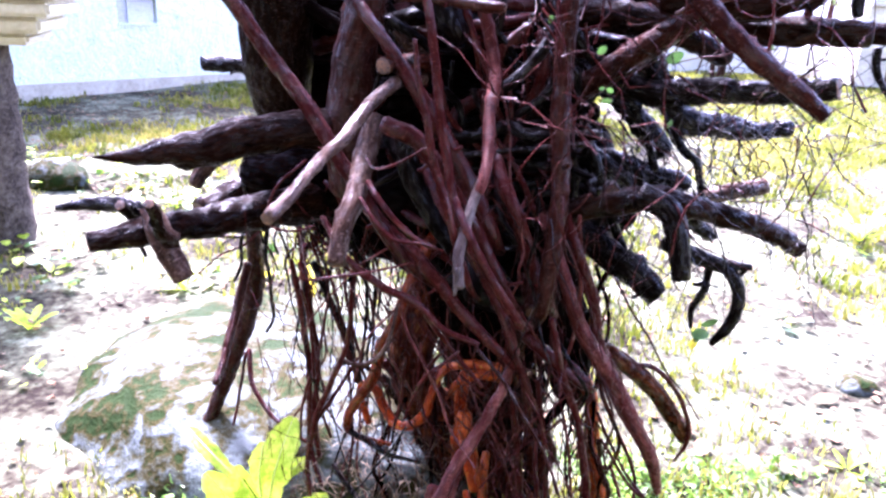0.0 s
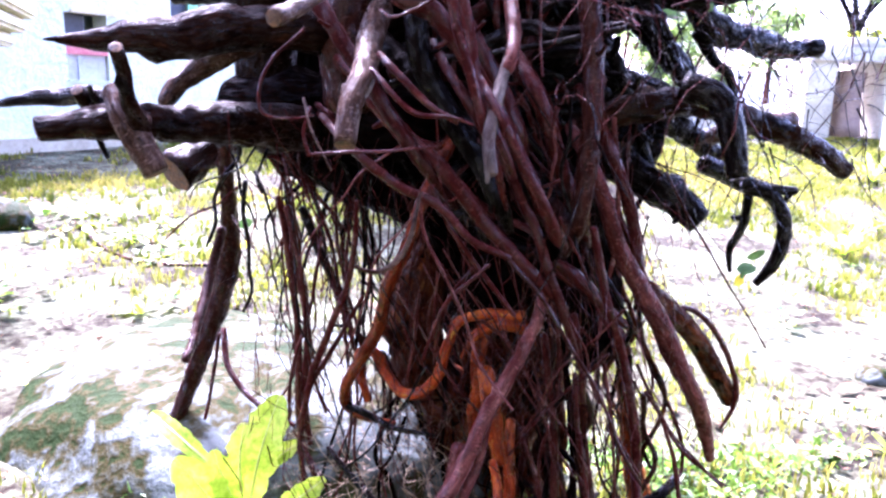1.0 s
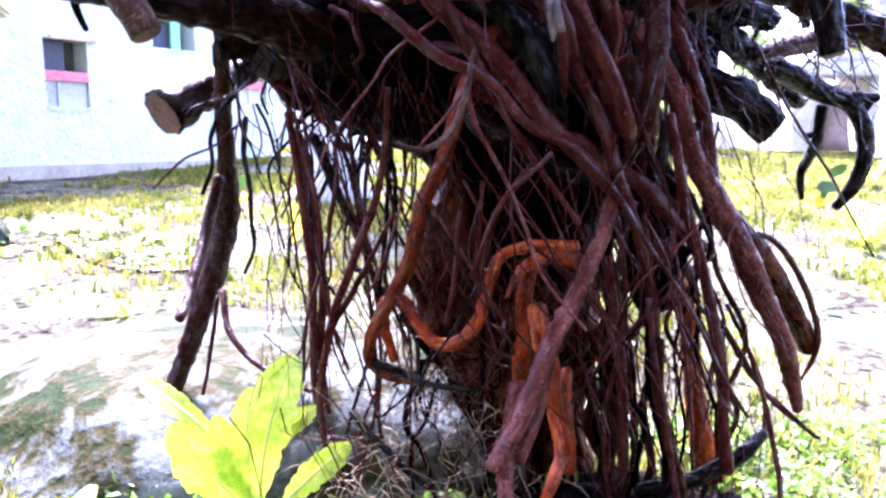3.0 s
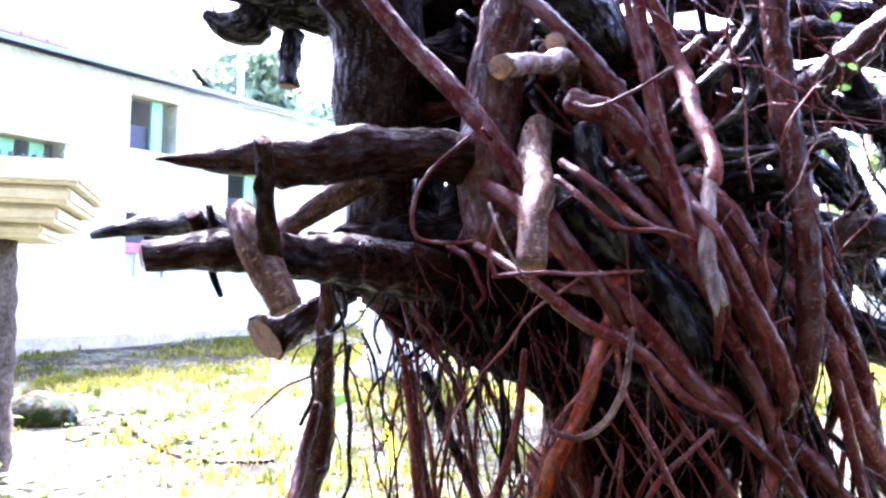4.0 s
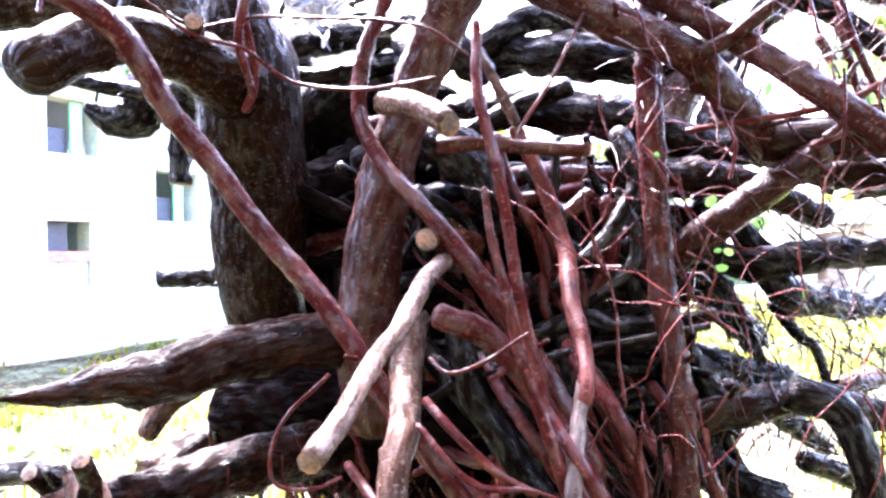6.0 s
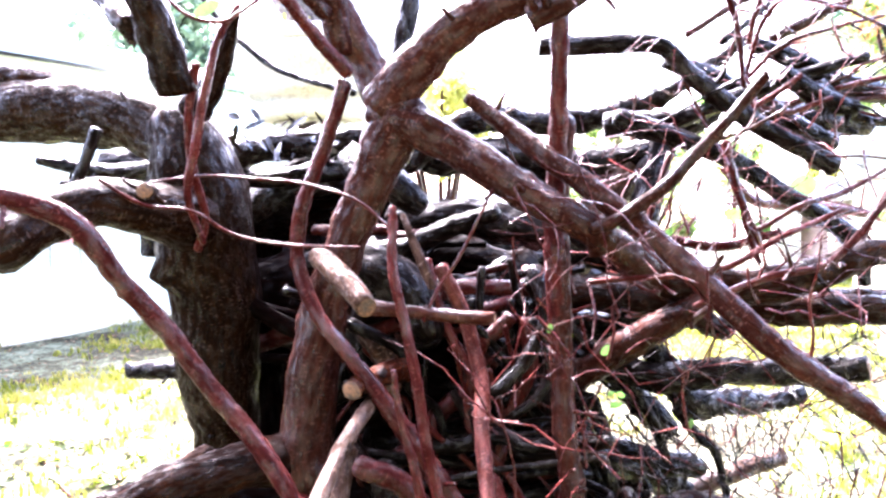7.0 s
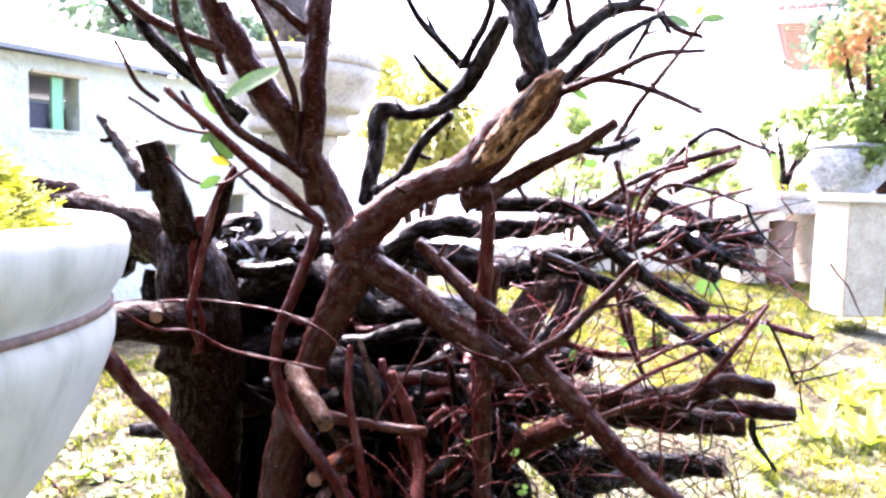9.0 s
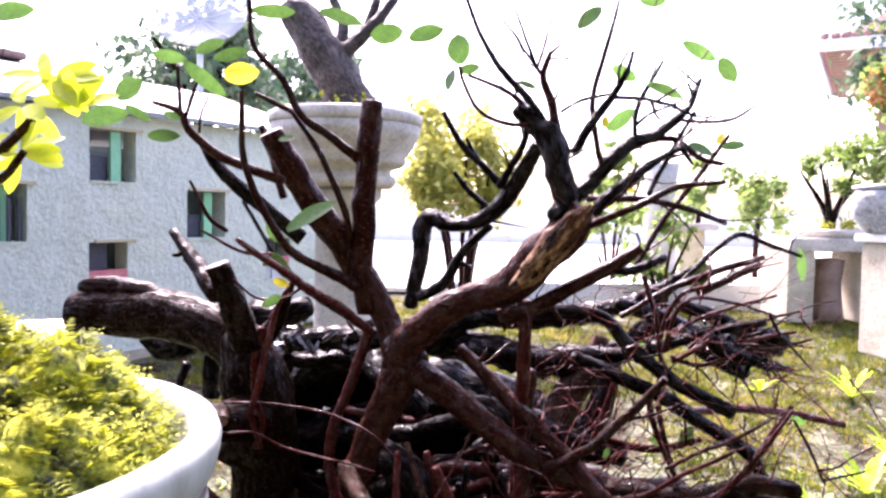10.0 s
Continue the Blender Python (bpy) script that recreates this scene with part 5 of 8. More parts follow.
limb("branch", "BR", (0.008, 1.200, 1.271, 0.0105), (0.056, 1.170, 1.226, 0.0141), (0.126, 1.120, 1.164, 0.0158), (0.191, 1.080, 1.106, 0.0159), (0.250, 1.040, 1.046, 0.0160), (0.305, 1.000, 0.984, 0.0161), (0.363, 0.980, 0.938, 0.0151), (0.435, 0.965, 0.883, 0.0117), cut=True)
limb("twig", "BR", (0.141, 1.085, 1.098, 0.0080), (0.174, 1.070, 1.109, 0.0093), (0.218, 1.050, 1.144, 0.0091), (0.267, 1.030, 1.199, 0.0082), (0.317, 1.008, 1.264, 0.0066), cut=True)
limb("branch", "BR", (-0.108, 1.190, 1.254, 0.0375), (-0.039, 1.160, 1.329, 0.0322), (0.026, 1.130, 1.371, 0.0272), (0.080, 1.100, 1.395, 0.0338), (0.128, 1.060, 1.444, 0.0371), (0.167, 1.030, 1.486, 0.0329), (0.189, 1.015, 1.517, 0.0206), cut=True)
limb("branch", "BR", (-0.105, 1.210, 1.261, 0.0266), (-0.133, 1.230, 1.332, 0.0278), (-0.173, 1.220, 1.401, 0.0292), (-0.224, 1.190, 1.483, 0.0282), (-0.271, 1.170, 1.553, 0.0258), (-0.306, 1.155, 1.613, 0.0245), (-0.320, 1.147, 1.641, 0.0227), cut=True)
limb("twig", "RD", (-0.149, 1.180, 1.301, 0.0112), (-0.194, 1.120, 1.350, 0.0105), (-0.231, 1.020, 1.390, 0.0095), (-0.268, 0.940, 1.433, 0.0073), (-0.301, 0.880, 1.471, 0.0049), cut=True)
limb("branch", "BR", (-0.159, 1.220, 1.331, 0.0222), (-0.167, 1.200, 1.409, 0.0217), (-0.166, 1.190, 1.484, 0.0223), (-0.163, 1.190, 1.560, 0.0222), (-0.157, 1.190, 1.644, 0.0221), (-0.154, 1.190, 1.702, 0.0211), cut=True)
limb("twig", "BR", (-0.178, 1.190, 1.380, 0.0121), (-0.221, 1.140, 1.407, 0.0099), (-0.265, 1.080, 1.443, 0.0085), (-0.289, 1.040, 1.481, 0.0074), (-0.313, 1.020, 1.534, 0.0065), (-0.327, 1.000, 1.597, 0.0056), (-0.324, 0.980, 1.684, 0.0041))
limb("branch", "DK", (-0.270, 1.180, 1.463, 0.0152), (-0.309, 1.170, 1.494, 0.0142), (-0.361, 1.150, 1.538, 0.0139), (-0.405, 1.140, 1.581, 0.0121), (-0.433, 1.130, 1.625, 0.0063), cut=True)
limb("twig", "BR", (-0.192, 1.200, 1.399, 0.0069), (-0.189, 1.170, 1.481, 0.0067), (-0.206, 1.140, 1.548, 0.0065), (-0.235, 1.120, 1.613, 0.0056), (-0.277, 1.100, 1.674, 0.0039))
limb("twig", "RD", (-0.308, 1.200, 1.533, 0.0086), (-0.324, 1.180, 1.602, 0.0084), (-0.342, 1.170, 1.656, 0.0074), cut=True)
limb("branch", "DK", (-0.085, 1.300, 1.333, 0.0162), (-0.069, 1.310, 1.410, 0.0172), (-0.056, 1.312, 1.496, 0.0210), (-0.005, 1.280, 1.488, 0.0140), (0.057, 1.240, 1.507, 0.0163), (0.096, 1.200, 1.554, 0.0174), (0.134, 1.150, 1.627, 0.0141))
limb("branch", "DK", (-0.067, 1.270, 1.352, 0.0112), (-0.021, 1.280, 1.381, 0.0122), (0.010, 1.280, 1.433, 0.0103), (0.060, 1.270, 1.489, 0.0102))
limb("branch", "DK", (0.057, 1.250, 1.522, 0.0064), (0.020, 1.250, 1.552, 0.0063), (-0.006, 1.250, 1.585, 0.0045))
limb("branch", "DK", (0.176, 1.040, 1.503, 0.0227), (0.155, 1.040, 1.568, 0.0218), (0.136, 1.050, 1.629, 0.0226), (0.090, 1.060, 1.675, 0.0151))
limb("branch", "DK", (0.189, 1.030, 1.494, 0.0097), (0.225, 1.030, 1.539, 0.0112), (0.265, 1.040, 1.572, 0.0098), (0.306, 1.050, 1.598, 0.0069), (0.356, 1.060, 1.625, 0.0046))
limb("branch", "BR", (0.071, 1.080, 1.343, 0.0174), (0.123, 1.060, 1.363, 0.0140), (0.174, 1.050, 1.394, 0.0131), (0.233, 1.040, 1.429, 0.0122), (0.282, 1.030, 1.463, 0.0091), cut=True)
limb("twig", "DK", (0.223, 1.060, 1.427, 0.0054), (0.284, 1.080, 1.423, 0.0087), (0.339, 1.100, 1.442, 0.0081), cut=True)
limb("branch", "DK", (-0.081, 1.500, 1.202, 0.0223), (0.030, 1.520, 1.276, 0.0260), (0.146, 1.540, 1.277, 0.0264), (0.264, 1.550, 1.282, 0.0255), (0.355, 1.500, 1.311, 0.0214), (0.417, 1.450, 1.346, 0.0163), (0.492, 1.420, 1.400, 0.0106))
limb("branch", "DK", (0.102, 1.200, 1.337, 0.0150), (0.191, 1.200, 1.339, 0.0151), (0.258, 1.180, 1.331, 0.0131), (0.301, 1.170, 1.289, 0.0131), (0.362, 1.160, 1.238, 0.0139), (0.417, 1.160, 1.204, 0.0140), (0.486, 1.170, 1.171, 0.0151), cut=True)
limb("branch", "DK", (0.315, 1.320, 1.342, 0.0148), (0.427, 1.350, 1.305, 0.0203), (0.516, 1.360, 1.265, 0.0236), (0.596, 1.370, 1.250, 0.0229), (0.665, 1.380, 1.246, 0.0178), cut=True)
limb("branch", "DK", (0.430, 1.300, 1.296, 0.0146), (0.492, 1.300, 1.248, 0.0167), (0.564, 1.300, 1.210, 0.0148), cut=True)
limb("branch", "DK", (0.215, 1.300, 1.243, 0.0214), (0.307, 1.280, 1.246, 0.0173), (0.374, 1.250, 1.268, 0.0141), (0.464, 1.240, 1.298, 0.0102), (0.563, 1.219, 1.324, 0.0083), cut=True)
limb("branch", "DK", (0.223, 1.250, 1.247, 0.0168), (0.313, 1.230, 1.213, 0.0157), (0.390, 1.230, 1.177, 0.0158), (0.468, 1.230, 1.126, 0.0149), (0.555, 1.234, 1.072, 0.0142), (0.571, 1.230, 1.008, 0.0095))
limb("twig", "RD", (0.395, 1.300, 1.178, 0.0098), (0.463, 1.340, 1.128, 0.0102), (0.595, 1.400, 1.117, 0.0107), (0.728, 1.440, 1.096, 0.0100), (0.858, 1.476, 1.066, 0.0091), cut=True)
limb("branch", "WB", (0.266, 1.200, 1.014, 0.0273), (0.372, 1.160, 1.016, 0.0274), (0.448, 1.130, 1.034, 0.0241), (0.512, 1.120, 1.059, 0.0197), (0.584, 1.120, 1.047, 0.0155), cut=True)
limb("branch", "WB", (0.367, 1.220, 0.981, 0.0214), (0.452, 1.175, 0.981, 0.0252), (0.554, 1.140, 0.983, 0.0211), cut=True)
limb("branch", "WB", (0.424, 1.270, 0.966, 0.0175), (0.538, 1.240, 0.984, 0.0191), (0.686, 1.227, 0.979, 0.0161), cut=True)
limb("twig", "DK", (0.623, 1.250, 0.959, 0.0077), (0.630, 1.250, 0.924, 0.0068), (0.674, 1.250, 0.863, 0.0039))
limb("twig", "DK", (0.370, 1.250, 1.352, 0.0065), (0.442, 1.270, 1.406, 0.0066), (0.493, 1.280, 1.455, 0.0062), (0.545, 1.300, 1.481, 0.0058), (0.601, 1.300, 1.460, 0.0049), (0.662, 1.300, 1.441, 0.0039))
limb("twig", "BR", (0.466, 1.300, 1.365, 0.0097), (0.524, 1.300, 1.395, 0.0097), (0.585, 1.300, 1.423, 0.0078), cut=True)
limb("twig", "RD", (0.356, 1.150, 1.282, 0.0043), (0.372, 1.130, 1.350, 0.0042), (0.401, 1.120, 1.376, 0.0042), (0.465, 1.130, 1.369, 0.0034), (0.547, 1.150, 1.346, 0.0026))
limb("twig", "RD", (0.383, 1.200, 1.289, 0.0045), (0.436, 1.180, 1.339, 0.0040), (0.572, 1.200, 1.374, 0.0032))
limb("twig", "RD", (0.470, 1.250, 1.265, 0.0066), (0.541, 1.240, 1.286, 0.0056), (0.628, 1.240, 1.304, 0.0038))
limb("twig", "RD", (0.275, 1.100, 0.999, 0.0050), (0.367, 1.100, 1.033, 0.0059), (0.443, 1.100, 1.051, 0.0059), (0.508, 1.100, 1.119, 0.0059), (0.561, 1.100, 1.192, 0.0042))
limb("twig", "RD", (0.156, 1.150, 1.027, 0.0043), (0.290, 1.100, 1.041, 0.0050), (0.373, 1.100, 1.076, 0.0050), (0.474, 1.120, 1.115, 0.0034))
limb("twig", "RD", (0.366, 1.200, 1.171, 0.0063), (0.383, 1.200, 1.098, 0.0064), (0.404, 1.200, 1.043, 0.0046))
limb("twig", "RD", (-0.438, 1.100, 1.165, 0.0024), (-0.394, 1.120, 1.134, 0.0029), (-0.346, 1.150, 1.125, 0.0029), (-0.293, 1.170, 1.092, 0.0030), (-0.205, 1.150, 1.080, 0.0030), (-0.133, 1.100, 1.079, 0.0024))
limb("twig", "RD", (-0.287, 1.180, 1.387, 0.0051), (-0.310, 1.170, 1.344, 0.0059), (-0.324, 1.160, 1.285, 0.0076), (-0.341, 1.160, 1.209, 0.0076), (-0.359, 1.180, 1.146, 0.0069), (-0.347, 1.200, 1.083, 0.0053))
limb("twig", "RD", (-0.256, 1.150, 1.386, 0.0037), (-0.297, 1.150, 1.361, 0.0037), (-0.340, 1.130, 1.363, 0.0032), (-0.370, 1.100, 1.396, 0.0024))
limb("twig", "RD", (-0.313, 1.150, 1.434, 0.0041), (-0.355, 1.100, 1.443, 0.0035), (-0.405, 1.050, 1.476, 0.0022))
limb("twig", "DK", (-0.148, 1.250, 1.286, 0.0064), (-0.209, 1.300, 1.312, 0.0062), (-0.285, 1.350, 1.349, 0.0059), (-0.360, 1.380, 1.418, 0.0050), (-0.434, 1.400, 1.527, 0.0045))
limb("twig", "RD", (-0.413, 1.200, 1.164, 0.0027), (-0.342, 1.180, 1.170, 0.0026), (-0.235, 1.160, 1.163, 0.0026), (-0.145, 1.120, 1.140, 0.0025), (-0.097, 1.100, 1.104, 0.0021))
limb("twig", "RD", (0.027, 1.100, 1.146, 0.0021), (-0.007, 1.090, 1.077, 0.0027), (-0.040, 1.080, 1.029, 0.0030), (-0.059, 1.070, 0.993, 0.0026))
limb("twig", "RD", (-0.160, 0.980, 0.737, 0.0035), (-0.137, 0.960, 0.714, 0.0039), (-0.106, 0.955, 0.690, 0.0038), (-0.067, 0.950, 0.686, 0.0028), (-0.041, 0.950, 0.677, 0.0014))
limb("twig", "RD", (-0.241, 1.000, 0.782, 0.0026), (-0.280, 1.000, 0.743, 0.0026), (-0.295, 1.000, 0.710, 0.0028), (-0.291, 1.000, 0.682, 0.0023), (-0.258, 1.000, 0.677, 0.0023), (-0.233, 1.020, 0.682, 0.0021))
limb("twig", "PL", (-0.224, 0.900, 0.703, 0.0018), (-0.213, 0.880, 0.670, 0.0017), (-0.191, 0.870, 0.630, 0.0012))
limb("twig", "RD", (-0.219, 0.900, 0.643, 0.0024), (-0.226, 0.900, 0.665, 0.0024), (-0.218, 0.900, 0.694, 0.0020))
limb("twig", "RD", (-0.221, 0.900, 0.643, 0.0024), (-0.197, 0.900, 0.645, 0.0026), (-0.146, 0.930, 0.647, 0.0023), (-0.082, 0.970, 0.650, 0.0019))
limb("twig", "RD", (-0.148, 0.950, 0.801, 0.0024), (-0.134, 0.930, 0.791, 0.0023), (-0.106, 0.920, 0.800, 0.0021), (-0.067, 0.920, 0.823, 0.0019))
limb("branch", "DK", (-0.363, 1.750, 1.265, 0.0342), (-0.526, 1.750, 1.217, 0.0626), (-0.640, 1.750, 1.208, 0.0512), (-0.706, 1.740, 1.163, 0.0394), (-0.770, 1.730, 1.182, 0.0168))
limb("branch", "DK", (-0.514, 1.700, 1.223, 0.0220), (-0.647, 1.700, 1.204, 0.0198), (-0.801, 1.700, 1.232, 0.0110))
limb("branch", "DK", (-0.594, 1.740, 1.149, 0.0258), (-0.598, 1.735, 1.102, 0.0234), (-0.604, 1.731, 1.037, 0.0210), cut=True)
limb("branch", "DK", (-0.377, 1.420, 0.858, 0.0187), (-0.447, 1.430, 0.868, 0.0206), (-0.544, 1.450, 0.863, 0.0157), cut=True)
limb("branch", "DK", (-0.374, 1.500, 1.184, 0.0189), (-0.299, 1.500, 1.179, 0.0170), (-0.237, 1.500, 1.189, 0.0207), (-0.184, 1.450, 1.190, 0.0181))
limb("branch", "DK", (-0.166, 1.400, 1.205, 0.0260), (-0.106, 1.300, 1.165, 0.0260), (-0.062, 1.300, 1.128, 0.0235))
limb("branch", "DK", (-0.095, 1.350, 0.949, 0.0362), (0.027, 1.350, 0.965, 0.0322), (0.125, 1.360, 0.953, 0.0243), (0.237, 1.360, 0.937, 0.0226), (0.318, 1.350, 0.978, 0.0201))
limb("branch", "DK", (0.029, 1.400, 0.875, 0.0250), (0.149, 1.400, 0.909, 0.0234), (0.243, 1.400, 0.852, 0.0208), (0.346, 1.400, 0.753, 0.0246))
limb("branch", "DK", (0.109, 1.350, 0.751, 0.0219), (0.178, 1.350, 0.746, 0.0258), (0.274, 1.360, 0.724, 0.0236), (0.391, 1.380, 0.693, 0.0200))
limb("twig", "BR", (-0.170, 1.190, 1.597, 0.0099), (-0.217, 1.170, 1.636, 0.0088), (-0.268, 1.150, 1.671, 0.0077), (-0.297, 1.130, 1.729, 0.0066), (-0.339, 1.110, 1.779, 0.0055), (-0.346, 1.100, 1.867, 0.0046))
limb("twig", "BR", (-0.268, 1.150, 1.671, 0.0057), (-0.299, 1.140, 1.684, 0.0052), (-0.339, 1.130, 1.705, 0.0038))
limb("twig", "BR", (-0.296, 1.130, 1.559, 0.0095), (-0.359, 1.120, 1.582, 0.0084), (-0.403, 1.110, 1.602, 0.0084), (-0.442, 1.100, 1.637, 0.0074), (-0.454, 1.090, 1.665, 0.0064), (-0.493, 1.080, 1.679, 0.0036))
limb("twig", "BR", (-0.452, 1.090, 1.663, 0.0041), (-0.455, 1.090, 1.701, 0.0036), (-0.457, 1.090, 1.738, 0.0032))
limb("twig", "BR", (-0.443, 1.090, 1.660, 0.0036), (-0.434, 1.090, 1.692, 0.0036), (-0.425, 1.090, 1.715, 0.0027))
limb("twig", "BR", (-0.426, 1.100, 1.635, 0.0028), (-0.423, 1.100, 1.662, 0.0028), (-0.410, 1.100, 1.692, 0.0018))
limb("twig", "BR", (-0.375, 1.080, 1.475, 0.0041), (-0.397, 1.060, 1.498, 0.0040), (-0.424, 1.050, 1.553, 0.0027))
limb("twig", "DK", (0.135, 1.050, 1.648, 0.0071), (0.094, 1.050, 1.700, 0.0070), (0.058, 1.050, 1.739, 0.0057), (0.026, 1.050, 1.790, 0.0044), (0.003, 1.050, 1.850, 0.0035))
limb("twig", "BR", (0.148, 1.050, 1.635, 0.0097), (0.141, 1.050, 1.688, 0.0079), (0.126, 1.050, 1.727, 0.0062), (0.136, 1.050, 1.764, 0.0039))
limb("twig", "BR", (0.126, 1.050, 1.727, 0.0044), (0.110, 1.050, 1.748, 0.0035), (0.092, 1.050, 1.770, 0.0022))
limb("twig", "BR", (0.117, 1.050, 1.651, 0.0044), (0.072, 1.040, 1.650, 0.0039), (0.027, 1.030, 1.670, 0.0039), (0.001, 1.020, 1.706, 0.0034), (-0.006, 1.020, 1.733, 0.0030))
limb("twig", "BR", (0.101, 1.060, 1.658, 0.0049), (0.098, 1.060, 1.684, 0.0044), (0.059, 1.050, 1.708, 0.0040), (0.009, 1.040, 1.725, 0.0030))
limb("twig", "DK", (0.074, 1.200, 1.560, 0.0080), (0.107, 1.150, 1.626, 0.0072), (0.109, 1.100, 1.676, 0.0055))
limb("twig", "DK", (0.077, 1.240, 1.567, 0.0082), (0.040, 1.240, 1.602, 0.0077), (0.003, 1.240, 1.642, 0.0072), (-0.028, 1.240, 1.693, 0.0051))
limb("twig", "DK", (0.056, 1.240, 1.587, 0.0046), (0.029, 1.240, 1.622, 0.0046), (0.014, 1.240, 1.648, 0.0031))
limb("branch", "DK", (0.149, 1.030, 1.508, 0.0174), (0.175, 1.050, 1.535, 0.0168), (0.201, 1.060, 1.558, 0.0152), (0.238, 1.070, 1.599, 0.0144), (0.276, 1.080, 1.627, 0.0127), (0.315, 1.090, 1.643, 0.0100), (0.367, 1.100, 1.686, 0.0074), (0.391, 1.110, 1.738, 0.0042))
limb("twig", "DK", (0.280, 1.080, 1.632, 0.0045), (0.282, 1.080, 1.677, 0.0045), (0.300, 1.080, 1.722, 0.0041), (0.319, 1.080, 1.760, 0.0027))
limb("twig", "BR", (0.223, 1.060, 1.585, 0.0054), (0.209, 1.060, 1.646, 0.0053), (0.210, 1.060, 1.708, 0.0049), (0.230, 1.060, 1.796, 0.0040), (0.242, 1.060, 1.849, 0.0026))
limb("twig", "DK", (0.176, 1.050, 1.610, 0.0088), (0.205, 1.050, 1.658, 0.0079), (0.235, 1.050, 1.698, 0.0066), (0.256, 1.050, 1.734, 0.0053), (0.264, 1.050, 1.767, 0.0031))
limb("twig", "DK", (0.235, 1.050, 1.697, 0.0040), (0.284, 1.050, 1.695, 0.0035), (0.332, 1.050, 1.685, 0.0026))
limb("twig", "DK", (0.156, 1.050, 1.671, 0.0035), (0.187, 1.050, 1.690, 0.0035), (0.242, 1.060, 1.704, 0.0027))
limb("twig", "BR", (0.297, 1.090, 1.633, 0.0055), (0.347, 1.090, 1.636, 0.0055), (0.385, 1.080, 1.607, 0.0054), (0.420, 1.080, 1.598, 0.0045))
limb("twig", "BR", (0.358, 1.100, 1.670, 0.0037), (0.440, 1.110, 1.671, 0.0032), (0.490, 1.120, 1.699, 0.0023))
limb("twig", "BR", (0.191, 1.000, 1.496, 0.0068), (0.258, 1.000, 1.524, 0.0064), (0.328, 1.010, 1.556, 0.0056), (0.403, 1.020, 1.567, 0.0035))
limb("twig", "BR", (0.220, 1.150, 1.540, 0.0067), (0.331, 1.170, 1.539, 0.0064), (0.421, 1.200, 1.522, 0.0060), (0.484, 1.220, 1.501, 0.0046))
limb("twig", "DK", (0.325, 1.150, 1.549, 0.0048), (0.362, 1.150, 1.621, 0.0048), (0.398, 1.150, 1.689, 0.0034))
limb("twig", "BR", (0.314, 1.200, 1.414, 0.0050), (0.366, 1.200, 1.506, 0.0060), (0.419, 1.200, 1.576, 0.0055), (0.476, 1.200, 1.657, 0.0040))
limb("twig", "BR", (0.283, 1.150, 1.340, 0.0058), (0.350, 1.150, 1.380, 0.0058), (0.421, 1.160, 1.409, 0.0068), (0.536, 1.180, 1.444, 0.0059))
limb("twig", "RD", (0.331, 1.080, 1.313, 0.0046), (0.336, 1.070, 1.352, 0.0045), (0.359, 1.060, 1.390, 0.0045), (0.404, 1.060, 1.404, 0.0036))
limb("twig", "RD", (0.312, 1.120, 1.411, 0.0057), (0.333, 1.120, 1.345, 0.0057), (0.345, 1.120, 1.268, 0.0038))
limb("twig", "RD", (0.390, 1.200, 1.253, 0.0051), (0.429, 1.200, 1.274, 0.0051), (0.459, 1.200, 1.295, 0.0040))
limb("twig", "RD", (0.389, 1.200, 1.263, 0.0046), (0.441, 1.200, 1.246, 0.0051), (0.501, 1.200, 1.265, 0.0040))
limb("branch", "DK", (0.413, 1.250, 1.349, 0.0126), (0.480, 1.260, 1.328, 0.0158), (0.559, 1.270, 1.295, 0.0181), (0.629, 1.280, 1.284, 0.0182), cut=True)
limb("branch", "DK", (0.446, 1.220, 1.302, 0.0133), (0.498, 1.220, 1.266, 0.0175), (0.545, 1.220, 1.252, 0.0134))
limb("branch", "DK", (0.505, 1.240, 1.289, 0.0115), (0.559, 1.240, 1.248, 0.0104), (0.623, 1.240, 1.233, 0.0063))
limb("twig", "RD", (0.556, 1.260, 1.270, 0.0048), (0.635, 1.270, 1.275, 0.0043), (0.677, 1.280, 1.285, 0.0027))
limb("twig", "RD", (0.535, 1.260, 1.275, 0.0042), (0.576, 1.260, 1.319, 0.0042), (0.654, 1.270, 1.340, 0.0027))
limb("twig", "RD", (0.336, 1.150, 1.203, 0.0078), (0.348, 1.150, 1.144, 0.0068), (0.385, 1.150, 1.060, 0.0049))
limb("twig", "RD", (0.354, 1.100, 1.092, 0.0042), (0.410, 1.100, 1.122, 0.0042), (0.474, 1.120, 1.136, 0.0043), (0.548, 1.140, 1.170, 0.0034))
limb("twig", "RD", (0.606, 1.200, 1.175, 0.0061), (0.549, 1.180, 1.108, 0.0065), (0.503, 1.160, 1.043, 0.0064), (0.461, 1.150, 1.006, 0.0059))
limb("twig", "RD", (0.612, 1.200, 1.149, 0.0036), (0.645, 1.200, 1.093, 0.0036), (0.673, 1.200, 1.036, 0.0026))
limb("twig", "RD", (0.273, 1.300, 1.087, 0.0066), (0.384, 1.300, 1.061, 0.0099), (0.482, 1.300, 1.079, 0.0066))
limb("twig", "RD", (0.314, 1.300, 1.198, 0.0065), (0.279, 1.280, 1.115, 0.0059), (0.262, 1.270, 1.063, 0.0048))
# black trunks added to fill the crown's heart with painted shade
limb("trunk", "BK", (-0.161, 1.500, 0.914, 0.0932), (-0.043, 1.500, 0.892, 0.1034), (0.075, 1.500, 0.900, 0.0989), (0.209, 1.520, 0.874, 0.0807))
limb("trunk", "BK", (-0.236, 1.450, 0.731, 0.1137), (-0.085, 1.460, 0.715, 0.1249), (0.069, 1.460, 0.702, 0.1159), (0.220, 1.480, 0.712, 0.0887))
